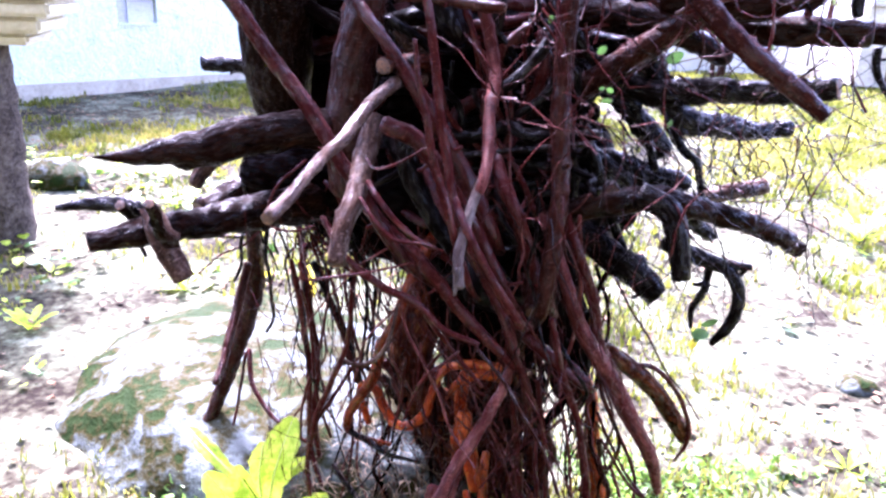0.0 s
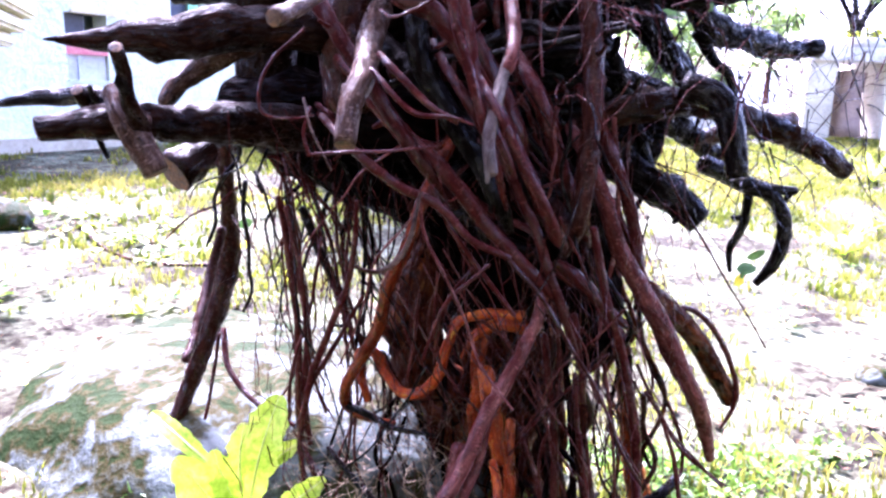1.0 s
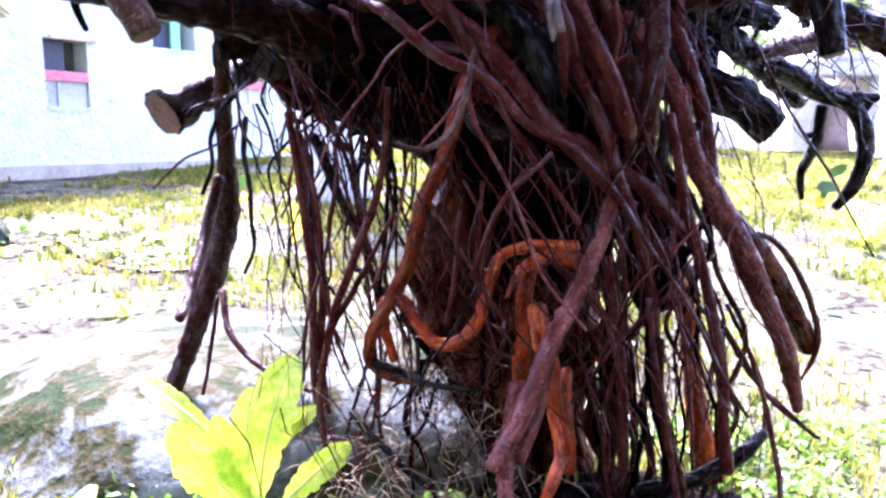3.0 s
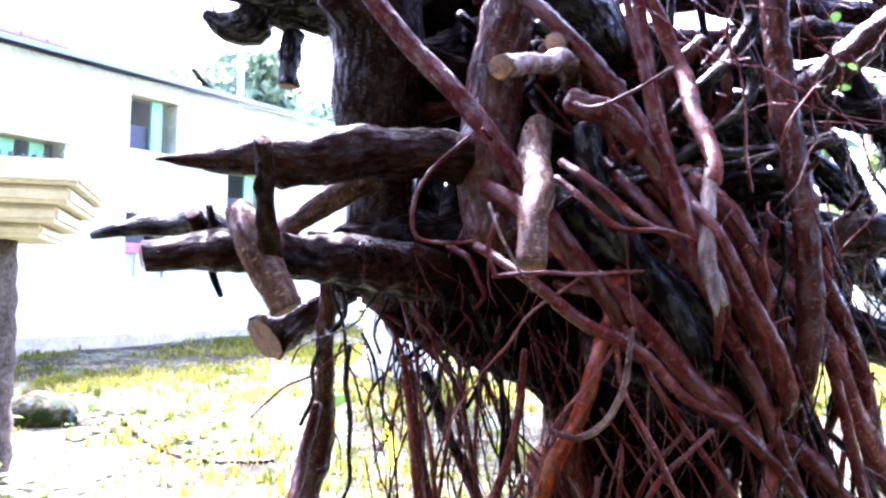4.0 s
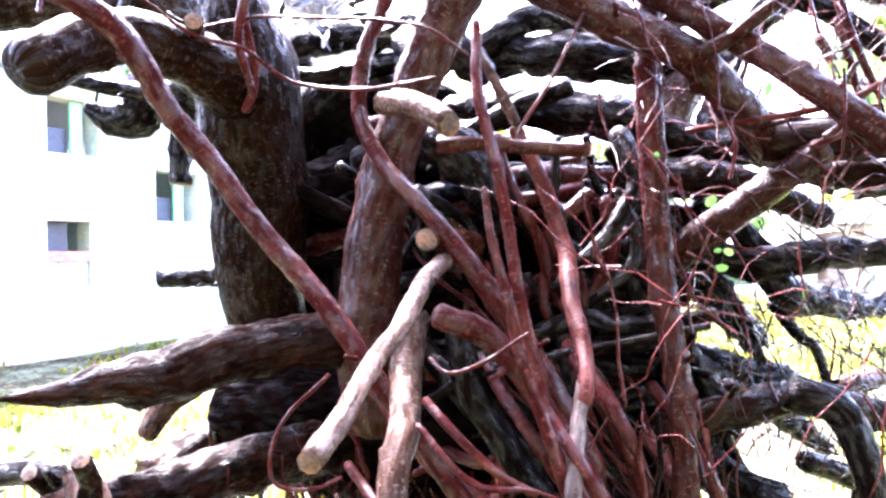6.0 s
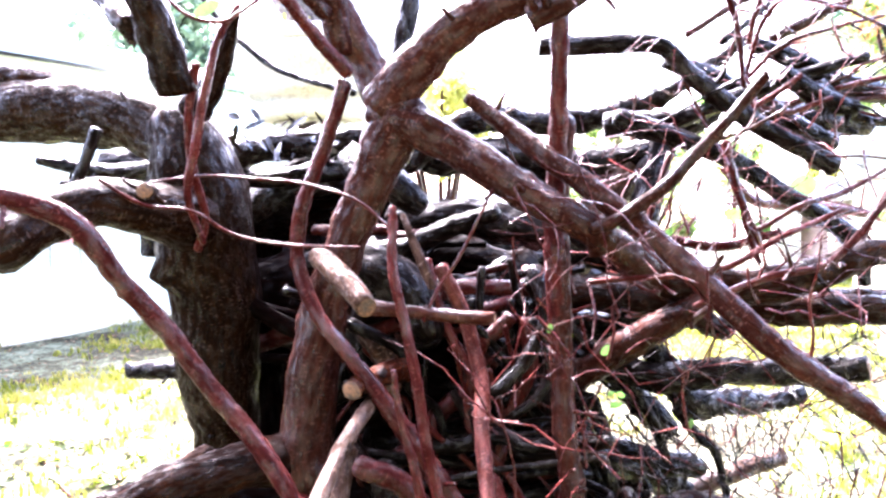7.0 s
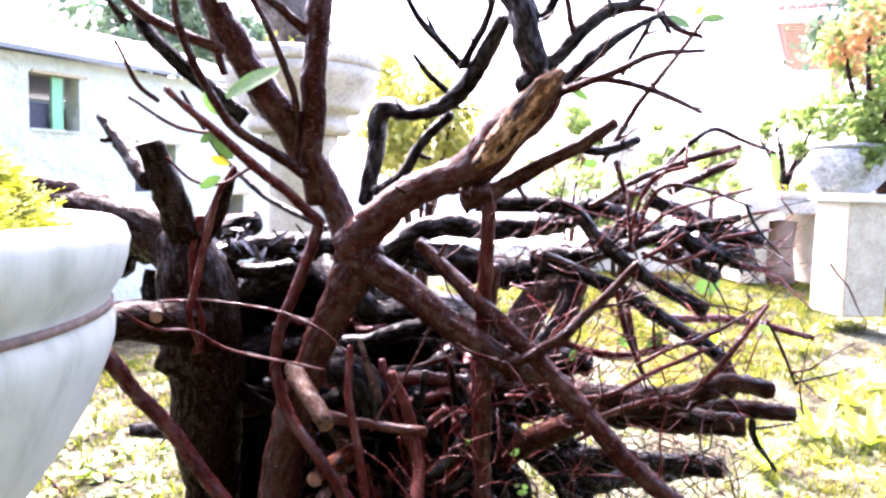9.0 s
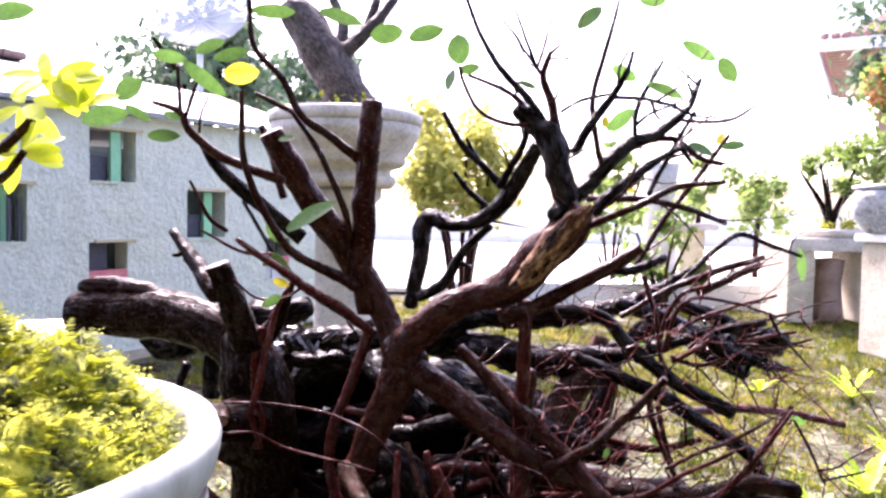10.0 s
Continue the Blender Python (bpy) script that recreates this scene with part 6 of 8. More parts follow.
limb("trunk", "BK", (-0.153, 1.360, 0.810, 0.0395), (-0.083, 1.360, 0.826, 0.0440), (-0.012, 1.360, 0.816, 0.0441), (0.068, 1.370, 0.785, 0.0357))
limb("branch", "DK", (-0.170, 1.300, 1.058, 0.0246), (-0.112, 1.280, 1.034, 0.0364), (-0.072, 1.270, 0.994, 0.0362), (-0.048, 1.260, 0.947, 0.0280))
limb("branch", "PL", (-0.143, 1.250, 0.950, 0.0158), (-0.112, 1.240, 0.919, 0.0235), (-0.104, 1.220, 0.876, 0.0192))
limb("branch", "DK", (-0.098, 1.450, 1.108, 0.0328), (0.021, 1.420, 1.107, 0.0367), (0.138, 1.400, 1.083, 0.0363), (0.242, 1.380, 1.042, 0.0314), (0.344, 1.360, 1.032, 0.0265))
limb("branch", "DK", (-0.039, 1.550, 1.219, 0.0354), (0.097, 1.500, 1.209, 0.0391), (0.230, 1.480, 1.192, 0.0338), (0.341, 1.460, 1.218, 0.0286), (0.452, 1.450, 1.301, 0.0236))
limb("branch", "WB", (0.128, 1.350, 0.983, 0.0305), (0.211, 1.330, 0.993, 0.0326), (0.304, 1.320, 0.975, 0.0256), (0.409, 1.320, 0.930, 0.0215))
limb("branch", "PL", (0.197, 1.450, 1.024, 0.0384), (0.235, 1.460, 1.089, 0.0496), (0.274, 1.470, 1.155, 0.0443), (0.330, 1.480, 1.233, 0.0334))
limb("branch", "DK", (0.274, 1.400, 1.035, 0.0318), (0.308, 1.420, 1.107, 0.0322), (0.333, 1.440, 1.181, 0.0304), (0.344, 1.450, 1.235, 0.0218))
limb("branch", "DK", (-0.399, 1.500, 1.208, 0.0220), (-0.308, 1.480, 1.232, 0.0272), (-0.209, 1.460, 1.235, 0.0301), (-0.123, 1.450, 1.248, 0.0214))
limb("root", "OR", (0.014, 1.100, 0.181, 0.0072), (0.021, 1.080, 0.136, 0.0085), (0.012, 1.060, 0.115, 0.0091), (-0.007, 1.040, 0.085, 0.0062))
limb("root", "OR", (0.003, 1.160, 0.300, 0.0148), (0.014, 1.150, 0.234, 0.0164), (0.029, 1.140, 0.159, 0.0113))
limb("root", "DK", (0.306, 1.150, 0.129, 0.0101), (0.273, 1.130, 0.108, 0.0115), (0.210, 1.120, 0.082, 0.0114), (0.135, 1.120, 0.064, 0.0129))
limb("root", "RD", (0.258, 1.100, 0.256, 0.0036), (0.286, 1.100, 0.180, 0.0044), (0.286, 1.060, 0.105, 0.0043), (0.252, 1.000, 0.060, 0.0040), (0.217, 0.980, 0.035, 0.0040))
limb("root", "RD", (0.122, 1.080, 0.329, 0.0048), (0.132, 1.060, 0.235, 0.0048), (0.146, 1.040, 0.142, 0.0048), (0.150, 1.000, 0.088, 0.0047), (0.162, 0.980, 0.042, 0.0040))
limb("root", "GR", (-0.041, 1.020, 0.244, 0.0129), (-0.055, 1.000, 0.170, 0.0122), (-0.057, 0.970, 0.115, 0.0107), (-0.035, 0.950, 0.079, 0.0081), (0.004, 0.950, 0.055, 0.0063))
limb("root", "PL", (-0.032, 0.980, 0.081, 0.0026), (0.013, 0.980, 0.077, 0.0029), (0.063, 1.000, 0.074, 0.0030), (0.094, 1.030, 0.071, 0.0024))
limb("root", "RD", (0.245, 1.200, 0.299, 0.0035), (0.298, 1.180, 0.200, 0.0035), (0.338, 1.150, 0.162, 0.0035), (0.373, 1.130, 0.129, 0.0027))
limb("root", "DK", (-0.243, 1.200, 0.146, 0.0055), (-0.176, 1.150, 0.093, 0.0061), (-0.130, 1.120, 0.068, 0.0045))
limb("root", "DK", (-0.214, 1.220, 0.210, 0.0071), (-0.173, 1.200, 0.201, 0.0070), (-0.134, 1.180, 0.192, 0.0054), (-0.073, 1.170, 0.185, 0.0038))
limb("root", "RD", (-0.180, 1.100, 0.430, 0.0033), (-0.228, 1.120, 0.337, 0.0049), (-0.264, 1.130, 0.269, 0.0057), (-0.278, 1.130, 0.171, 0.0044))
limb("root", "DK", (-0.299, 1.300, 0.519, 0.0087), (-0.264, 1.300, 0.434, 0.0081), (-0.229, 1.280, 0.373, 0.0056), (-0.210, 1.260, 0.295, 0.0036))
limb("root", "RD", (-0.319, 1.280, 0.525, 0.0078), (-0.301, 1.280, 0.418, 0.0087), (-0.287, 1.270, 0.323, 0.0080), (-0.290, 1.260, 0.209, 0.0074), (-0.281, 1.250, 0.127, 0.0066))
limb("root", "RD", (-0.075, 1.100, 0.467, 0.0027), (-0.078, 1.100, 0.387, 0.0030), (-0.067, 1.120, 0.314, 0.0028))
limb("root", "RD", (-0.023, 1.050, 0.490, 0.0034), (-0.057, 1.060, 0.445, 0.0038), (-0.073, 1.080, 0.390, 0.0036), (-0.076, 1.100, 0.332, 0.0027))
limb("root", "RD", (0.193, 1.250, 0.368, 0.0121), (0.226, 1.240, 0.338, 0.0105), (0.242, 1.240, 0.306, 0.0081))
limb("root", "RD", (0.094, 1.120, 0.480, 0.0103), (0.135, 1.120, 0.448, 0.0138), (0.178, 1.130, 0.407, 0.0106), (0.214, 1.140, 0.378, 0.0072), (0.243, 1.200, 0.355, 0.0040))
limb("branch", "DW", (0.086, 1.052, 1.396, 0.0100), (0.112, 1.030, 1.425, 0.0217), (0.144, 1.008, 1.464, 0.0242), (0.172, 0.990, 1.501, 0.0201), (0.192, 0.985, 1.524, 0.0078))
limb("branch", "TR", (-0.409, 1.200, 1.150, 0.0103), (-0.402, 1.160, 1.152, 0.0120), (-0.396, 1.130, 1.153, 0.0116), cut=True)
# two dark limbs added behind the fork so its gaps read as black shade
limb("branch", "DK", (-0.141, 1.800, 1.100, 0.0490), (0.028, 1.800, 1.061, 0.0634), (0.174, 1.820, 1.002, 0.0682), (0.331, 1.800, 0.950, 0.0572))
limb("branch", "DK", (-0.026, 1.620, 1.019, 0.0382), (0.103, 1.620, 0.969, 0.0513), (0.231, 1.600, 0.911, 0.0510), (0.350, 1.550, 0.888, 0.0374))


def strand(rng, bark, start, end, r, sag=0.03, wave=0.012, kind="root"):
    """One loosely hanging root or crossing branch between two places."""
    nodes, sw, sy = [], rng.gauss(0, sag), rng.gauss(0, sag * 0.6)
    for k in range(6):
        t = k / 5
        b = math.sin(math.pi * t)
        nodes.append((start[0] + (end[0] - start[0]) * t + sw * b + rng.gauss(0, wave), start[1] + (end[1] - start[1]) * t + sy * b + rng.gauss(0, wave), start[2] + (end[2] - start[2]) * t + rng.gauss(0, wave * 0.5), r * (1.1 - 0.4 * t)))
    limb(kind, bark, *nodes)


def loose_roots():
    """The finer roots that hang from the crown to the ground, as they fell."""
    rng = random.Random(17)
    # thin, airy curtain on one side
    for i in range(30):
        x0, y0 = rng.uniform(-0.36, -0.16), rng.uniform(1.2, 1.45)
        x1 = x0 + rng.uniform(-0.02, 0.16)
        strand(rng, rng.choice(("DK", "RD", "RD")), (x0, y0, rng.uniform(0.5, 0.68)), (x1, y0 + rng.gauss(0, 0.04), rng.uniform(-0.05, 0.22)), rng.choice((0.0016, 0.002, 0.002, 0.003, 0.004)), 0.04)
    # roots fused along the core; the black ones paint shade between them
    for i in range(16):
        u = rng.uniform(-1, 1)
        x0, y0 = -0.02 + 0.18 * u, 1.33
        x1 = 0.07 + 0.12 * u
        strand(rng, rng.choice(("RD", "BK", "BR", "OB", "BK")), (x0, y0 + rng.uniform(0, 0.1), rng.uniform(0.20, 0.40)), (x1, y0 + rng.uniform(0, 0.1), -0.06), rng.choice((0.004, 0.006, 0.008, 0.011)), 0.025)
    # thin roots that stand apart beside the core, half black as painted shade
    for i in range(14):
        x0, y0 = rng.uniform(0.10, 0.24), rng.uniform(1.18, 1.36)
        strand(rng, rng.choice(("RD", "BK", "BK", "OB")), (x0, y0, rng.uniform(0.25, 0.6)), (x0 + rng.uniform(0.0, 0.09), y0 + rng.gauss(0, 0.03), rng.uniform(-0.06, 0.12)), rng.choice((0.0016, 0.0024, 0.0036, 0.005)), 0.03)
    # fibrous mat over the hollow of the core, mostly black to paint it shaded
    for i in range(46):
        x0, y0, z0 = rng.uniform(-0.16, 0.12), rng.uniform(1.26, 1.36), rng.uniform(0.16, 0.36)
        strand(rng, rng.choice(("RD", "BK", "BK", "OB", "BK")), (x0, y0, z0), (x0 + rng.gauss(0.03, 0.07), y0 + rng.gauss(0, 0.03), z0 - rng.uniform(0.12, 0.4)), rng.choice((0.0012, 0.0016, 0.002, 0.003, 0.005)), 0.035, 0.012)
    # the dense bundle that falls to the other side
    for i in range(10):
        x0, y0 = rng.uniform(0.04, 0.16), rng.uniform(1.08, 1.22)
        x1 = x0 + rng.uniform(0.02, 0.12)
        strand(rng, rng.choice(("RD", "RD", "RD", "GR", "DK")), (x0, y0, rng.uniform(0.35, 0.8)), (x1, y0 + rng.uniform(-0.02, 0.08), rng.choice((-0.06, -0.06, rng.uniform(0.05, 0.3)))), rng.choice((0.0015, 0.002, 0.003, 0.004)), 0.03)


def crossing_rootlets():
    """Thin straight rootlets that cross in front of the hollow."""
    rng = random.Random(97)
    for i in range(52):
        x0, y0, z0 = rng.uniform(-0.16, 0.22), rng.uniform(0.99, 1.16), rng.uniform(0.36, 0.74)
        dz = rng.uniform(0.10, 0.30)
        strand(rng, rng.choice(("RD", "RD", "BR", "GR", "DK")), (x0, y0, z0), (x0 + rng.choice((0.7, 0.5, -0.5, 0.1)) * dz + rng.gauss(0, 0.03), y0 + rng.gauss(0, 0.04), z0 - dz), rng.choice((0.0012, 0.0015, 0.002, 0.003)), 0.012, 0.004)


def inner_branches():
    """Dark filler limbs, crossing one another to blacken the crown's heart and behind it."""
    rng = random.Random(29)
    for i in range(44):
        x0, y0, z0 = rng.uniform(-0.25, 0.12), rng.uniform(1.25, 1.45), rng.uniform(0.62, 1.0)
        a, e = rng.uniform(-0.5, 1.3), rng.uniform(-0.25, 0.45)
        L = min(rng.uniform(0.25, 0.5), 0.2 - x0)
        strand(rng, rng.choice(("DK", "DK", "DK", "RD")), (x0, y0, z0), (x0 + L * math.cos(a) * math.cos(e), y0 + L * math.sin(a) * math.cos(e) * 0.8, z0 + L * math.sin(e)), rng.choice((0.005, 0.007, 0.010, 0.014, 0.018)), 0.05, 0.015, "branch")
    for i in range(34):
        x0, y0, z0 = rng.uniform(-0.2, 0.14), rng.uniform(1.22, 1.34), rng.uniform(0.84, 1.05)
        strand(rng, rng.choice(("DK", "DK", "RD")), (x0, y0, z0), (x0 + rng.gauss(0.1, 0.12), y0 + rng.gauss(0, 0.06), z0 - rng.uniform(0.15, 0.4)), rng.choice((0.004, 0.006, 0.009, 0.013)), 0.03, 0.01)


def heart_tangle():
    """Crossing wet limbs over the hollow behind the main fork, black ones painting shade."""
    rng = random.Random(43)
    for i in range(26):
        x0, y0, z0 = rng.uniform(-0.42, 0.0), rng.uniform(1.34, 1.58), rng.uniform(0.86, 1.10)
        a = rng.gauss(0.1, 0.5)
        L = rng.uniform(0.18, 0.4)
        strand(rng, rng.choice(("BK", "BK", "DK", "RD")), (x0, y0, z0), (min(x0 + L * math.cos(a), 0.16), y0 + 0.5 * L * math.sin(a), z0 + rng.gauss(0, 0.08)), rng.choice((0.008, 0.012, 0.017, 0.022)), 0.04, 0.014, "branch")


def side_twigs():
    """Young shoots that stand out along the crown's branches."""
    rng = random.Random(71)
    hosts = [(k, b, n) for k, b, n in LINES if k in ("branch", "twig") and b in ("DK", "RD", "BR") and min(q[2] for q in n) > 0.72 and n[-1][0] > 0.02 and n[0][1] < 1.36]
    for i in range(110):
        kind, bark, nodes = rng.choice(hosts)
        j = rng.randrange(1, len(nodes)) - 1
        a, b, t = Vector(nodes[j]), Vector(nodes[j + 1]), rng.uniform(0.2, 0.9)
        foot = a.lerp(b, t)
        way = ((b - a).to_3d().normalized() * 0.7 + Vector((rng.gauss(0.25, 0.5), rng.gauss(0, 0.4), rng.gauss(0.25, 0.6)))).normalized()
        L, r = rng.uniform(0.05, 0.17), rng.uniform(0.0016, 0.0034)
        p, out = foot.to_3d(), []
        for k in range(5):
            out.append((*p, r * (1.15 - 0.2 * k)))
            way = (way + Vector((rng.gauss(0, 0.22), rng.gauss(0, 0.2), rng.gauss(0.04, 0.2)))).normalized()
            p = p + way * L / 4
        limb("twig", rng.choice(("RD", "RD", "BR", "DK")), *out)

    # short spurs and snapped shoots
    hosts = [(k, b, n) for k, b, n in LINES if k in ("branch", "trunk", "root") and b in ("DK", "RD", "BR", "TR") and n[0][2] > 0.5 and n[0][3] > 0.008]
    for i in range(90):
        kind, bark, nodes = rng.choice(hosts)
        j = rng.randrange(1, len(nodes)) - 1
        a, b = Vector(nodes[j]), Vector(nodes[j + 1])
        foot = a.lerp(b, rng.uniform(0.1, 0.9))
        out = (b - a).to_3d().normalized().cross(Vector((rng.gauss(0, 1), rng.gauss(-0.6, 0.6), rng.gauss(0.2, 0.8)))).normalized()
        if out.y > 0.5:
            out = -out
        r = rng.uniform(0.0022, 0.005)
        p = foot.to_3d() + out * foot[3] * 0.8
        limb("twig", bark, (*p, r * 1.5), (*(p + out * rng.uniform(0.006, 0.014)), r), (*(p + out * rng.uniform(0.016, 0.032) + Vector((0, 0, 0.004))), r * 0.8))


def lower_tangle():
    """Dark filler limbs added under the spreading branches to stand in for deep shade."""
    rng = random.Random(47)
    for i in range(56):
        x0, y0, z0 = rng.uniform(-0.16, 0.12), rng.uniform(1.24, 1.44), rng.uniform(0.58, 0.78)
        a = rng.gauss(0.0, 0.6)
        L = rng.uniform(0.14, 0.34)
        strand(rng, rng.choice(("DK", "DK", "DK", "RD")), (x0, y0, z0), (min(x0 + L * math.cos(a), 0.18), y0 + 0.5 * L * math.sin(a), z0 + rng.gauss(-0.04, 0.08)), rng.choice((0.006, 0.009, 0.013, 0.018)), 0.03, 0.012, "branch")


limb("root", "GR", (-0.131, 1.52, 1.05, 0.012), (-0.142, 1.50, 1.01, 0.030), (-0.168, 1.46, 0.95, 0.040), (-0.19, 1.42, 0.88, 0.042))
limb("root", "GR", (-0.088, 1.62, 1.01, 0.010), (-0.080, 1.56, 0.97, 0.022), (-0.075, 1.50, 0.90, 0.026))


def bark_strips():
    """Wet shreds of bark and old leaves that lie on the limbs behind the fork."""
    rng = random.Random(83)
    for i in range(38):
        p = Vector((rng.uniform(-0.38, -0.20), rng.uniform(1.36, 1.44), 1.225 + rng.uniform(-0.01, 0.05)))
        a = rng.uniform(0, 6.28)
        d = Vector((math.cos(a), math.sin(a) * 0.6, rng.gauss(0.2, 0.8)))
        leaf(p, d, (rng.gauss(0, 0.8), -0.5 + rng.gauss(0, 0.6), rng.gauss(0.5, 0.6)), rng.uniform(0.02, 0.055), rng.uniform(0.006, 0.014), WETLEAF, None, "bark_strip")


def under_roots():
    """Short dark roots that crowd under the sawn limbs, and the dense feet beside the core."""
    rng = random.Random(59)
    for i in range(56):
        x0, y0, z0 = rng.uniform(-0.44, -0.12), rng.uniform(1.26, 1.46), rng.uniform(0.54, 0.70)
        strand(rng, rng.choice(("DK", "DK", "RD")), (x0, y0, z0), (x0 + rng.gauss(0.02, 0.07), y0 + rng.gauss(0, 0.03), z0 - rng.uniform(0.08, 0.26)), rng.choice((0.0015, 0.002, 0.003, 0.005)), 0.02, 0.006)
    # dense feet: the black picks put shade between the coloured roots
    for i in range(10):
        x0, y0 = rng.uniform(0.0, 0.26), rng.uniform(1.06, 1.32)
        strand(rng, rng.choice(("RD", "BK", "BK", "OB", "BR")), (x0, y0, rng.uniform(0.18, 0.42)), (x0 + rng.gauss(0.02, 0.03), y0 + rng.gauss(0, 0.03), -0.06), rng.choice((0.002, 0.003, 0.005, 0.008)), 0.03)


# black fill trunks: close bright gaps and stand in for deep shade
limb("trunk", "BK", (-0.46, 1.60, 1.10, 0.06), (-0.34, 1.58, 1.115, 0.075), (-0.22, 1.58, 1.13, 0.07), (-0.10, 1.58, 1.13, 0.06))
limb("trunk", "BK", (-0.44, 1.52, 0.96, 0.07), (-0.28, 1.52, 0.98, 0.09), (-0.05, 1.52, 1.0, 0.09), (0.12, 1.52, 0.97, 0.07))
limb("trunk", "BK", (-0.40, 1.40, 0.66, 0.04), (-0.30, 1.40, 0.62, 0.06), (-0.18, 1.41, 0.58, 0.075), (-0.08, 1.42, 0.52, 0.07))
side_twigs()
under_roots()
lower_tangle()
loose_roots()
crossing_rootlets()
inner_branches()
heart_tangle()


def hair(name, count, pick, length, r, bark, label, seed, droop=0.5):
    """Fine rootlets or twiglets too many to count, in one mesh."""
    rng = random.Random(seed)
    verts, faces = [], []
    for i in range(count):
        p, d = pick(rng)
        p, d = Vector(p), Vector(d).normalized()
        n = 7
        L = length * rng.uniform(0.4, 1.3)
        base = len(verts)
        for k in range(n):
            q = r * rng.uniform(0.7, 1.0) * (1.1 - k / n)
            for j in range(3):
                b = 2.094 * j
                verts.append(p + Vector((math.cos(b) * q, math.sin(b) * q, 0.5 * math.sin(b + 1) * q)))
            d = (d + Vector((rng.gauss(0, 0.35), rng.gauss(0, 0.35), rng.gauss(0, 0.3) - droop * 0.3))).normalized()
            p = p + d * L / n
        for k in range(n - 1):
            for j in range(3):
                a, b = base + k * 3 + j, base + k * 3 + (j + 1) % 3
                faces.append((a, b, b + 3, a + 3))
    ob = mesh_ob(name, verts, faces, bark, TREE, label, grain=verts)
    return tagged(ob, kind="stuff")


hair("rootlet_mat", 420, lambda g: ((g.uniform(-0.38, 0.28), g.uniform(1.05, 1.4), g.uniform(0.15, 0.7)), (g.gauss(0, 0.4), g.gauss(0, 0.3), -1)), 0.24, 0.0011, WOOD["RD"], "fine dark hanging rootlets", 51)
hair("red_twig_tangle", 130, lambda g: ((g.uniform(0.02, 0.5), g.uniform(0.98, 1.2), g.uniform(0.7, 1.2)), (g.gauss(0.2, 0.7), g.gauss(0, 0.4), g.gauss(0.1, 0.8))), 0.24, 0.0022, WOOD["RD"], "thin red crossing twigs", 55, 0.1)
hair("twig_tangle", 240, lambda g: ((g.uniform(0.2, 0.55), g.uniform(1.1, 1.45), g.uniform(0.6, 0.95)), (g.gauss(0.4, 0.6), g.gauss(0, 0.5), g.gauss(-0.2, 0.7))), 0.22, 0.0018, WOOD["DK"], "fine tangled dark twiglets", 52, 0.3)
hair("upper_twig_tangle", 150, lambda g: ((g.uniform(0.1, 0.6), g.uniform(1.0, 1.4), g.uniform(1.0, 1.4)), (g.gauss(0.8, 0.5), g.gauss(0, 0.4), g.gauss(0.35, 0.5))), 0.2, 0.0022, WOOD["RD"], "thin red-brown upper twigs", 53, -0.15)
hair("dry_root_mat", 250, lambda g: ((g.uniform(-0.30, 0.0), g.uniform(1.08, 1.35), g.uniform(-0.02, 0.2)), (g.gauss(0, 1), g.gauss(0, 0.6), g.gauss(0.2, 0.5))), 0.15, 0.0009, STRAW, "dry straw-coloured rootlets at the foot", 54, 0.6)


def root_plate():
    """The black matted roots lying on the soil round the foot."""
    rng = random.Random(37)
    for i in range(26):
        a, d = rng.uniform(3.0, 6.5), rng.uniform(0.1, 0.26)
        x, y = 0.14 + d * math.cos(a), 1.28 + d * math.sin(a)
        L = rng.uniform(0.1, 0.25)
        b = a + rng.gauss(0, 0.9)
        ends = [(x + L * k / 4 * math.cos(b + 0.3 * k), y + L * k / 4 * math.sin(b + 0.3 * k)) for k in range(5)]
        r = rng.uniform(0.004, 0.013)
        limb("root", rng.choice(("DK", "DK", "RD")), *[(p, q, ground_z(p, q) + rng.uniform(-0.005, 0.035), r * (1.1 - 0.15 * k)) for k, (p, q) in enumerate(ends)])


root_plate()


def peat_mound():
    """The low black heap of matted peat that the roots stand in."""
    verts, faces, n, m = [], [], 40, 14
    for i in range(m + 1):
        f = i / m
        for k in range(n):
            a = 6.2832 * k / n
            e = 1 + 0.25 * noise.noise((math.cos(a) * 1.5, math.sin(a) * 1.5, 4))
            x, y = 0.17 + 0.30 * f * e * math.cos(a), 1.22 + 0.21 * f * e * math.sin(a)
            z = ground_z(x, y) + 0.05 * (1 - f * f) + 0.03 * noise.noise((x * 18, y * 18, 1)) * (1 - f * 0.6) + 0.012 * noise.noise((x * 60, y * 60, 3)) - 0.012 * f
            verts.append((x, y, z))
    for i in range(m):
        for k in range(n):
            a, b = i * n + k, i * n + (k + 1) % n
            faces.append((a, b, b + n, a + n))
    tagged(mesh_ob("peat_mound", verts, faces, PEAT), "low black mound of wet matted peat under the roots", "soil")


peat_mound()


def blade_mesh(length, width, steps=8, tooth=0.0, fold=0.12, curl=0.15, seed=0.0, wide=1.0):
    """A leaf along x from its stalk: two halves folded at the midrib, with a bent tip."""
    verts, faces = [], []
    for i in range(steps + 1):
        t = i / steps
        w = width * 0.5 * (math.sin(math.pi * min(1, t**wide * 0.96 + 0.04)) ** 0.62) * (1 + tooth * (0.5 if i % 2 else -0.5))
        z = -curl * length * t * t + 0.03 * length * noise.noise((seed, t * 3, 0))
        verts += [(t * length, -w, z + fold * w), (t * length, 0, z), (t * length, w, z + fold * w)]
    for i in range(steps):
        a = i * 3
        faces += [(a, a + 1, a + 4, a + 3), (a + 1, a + 2, a + 5, a + 4)]
    return verts, faces


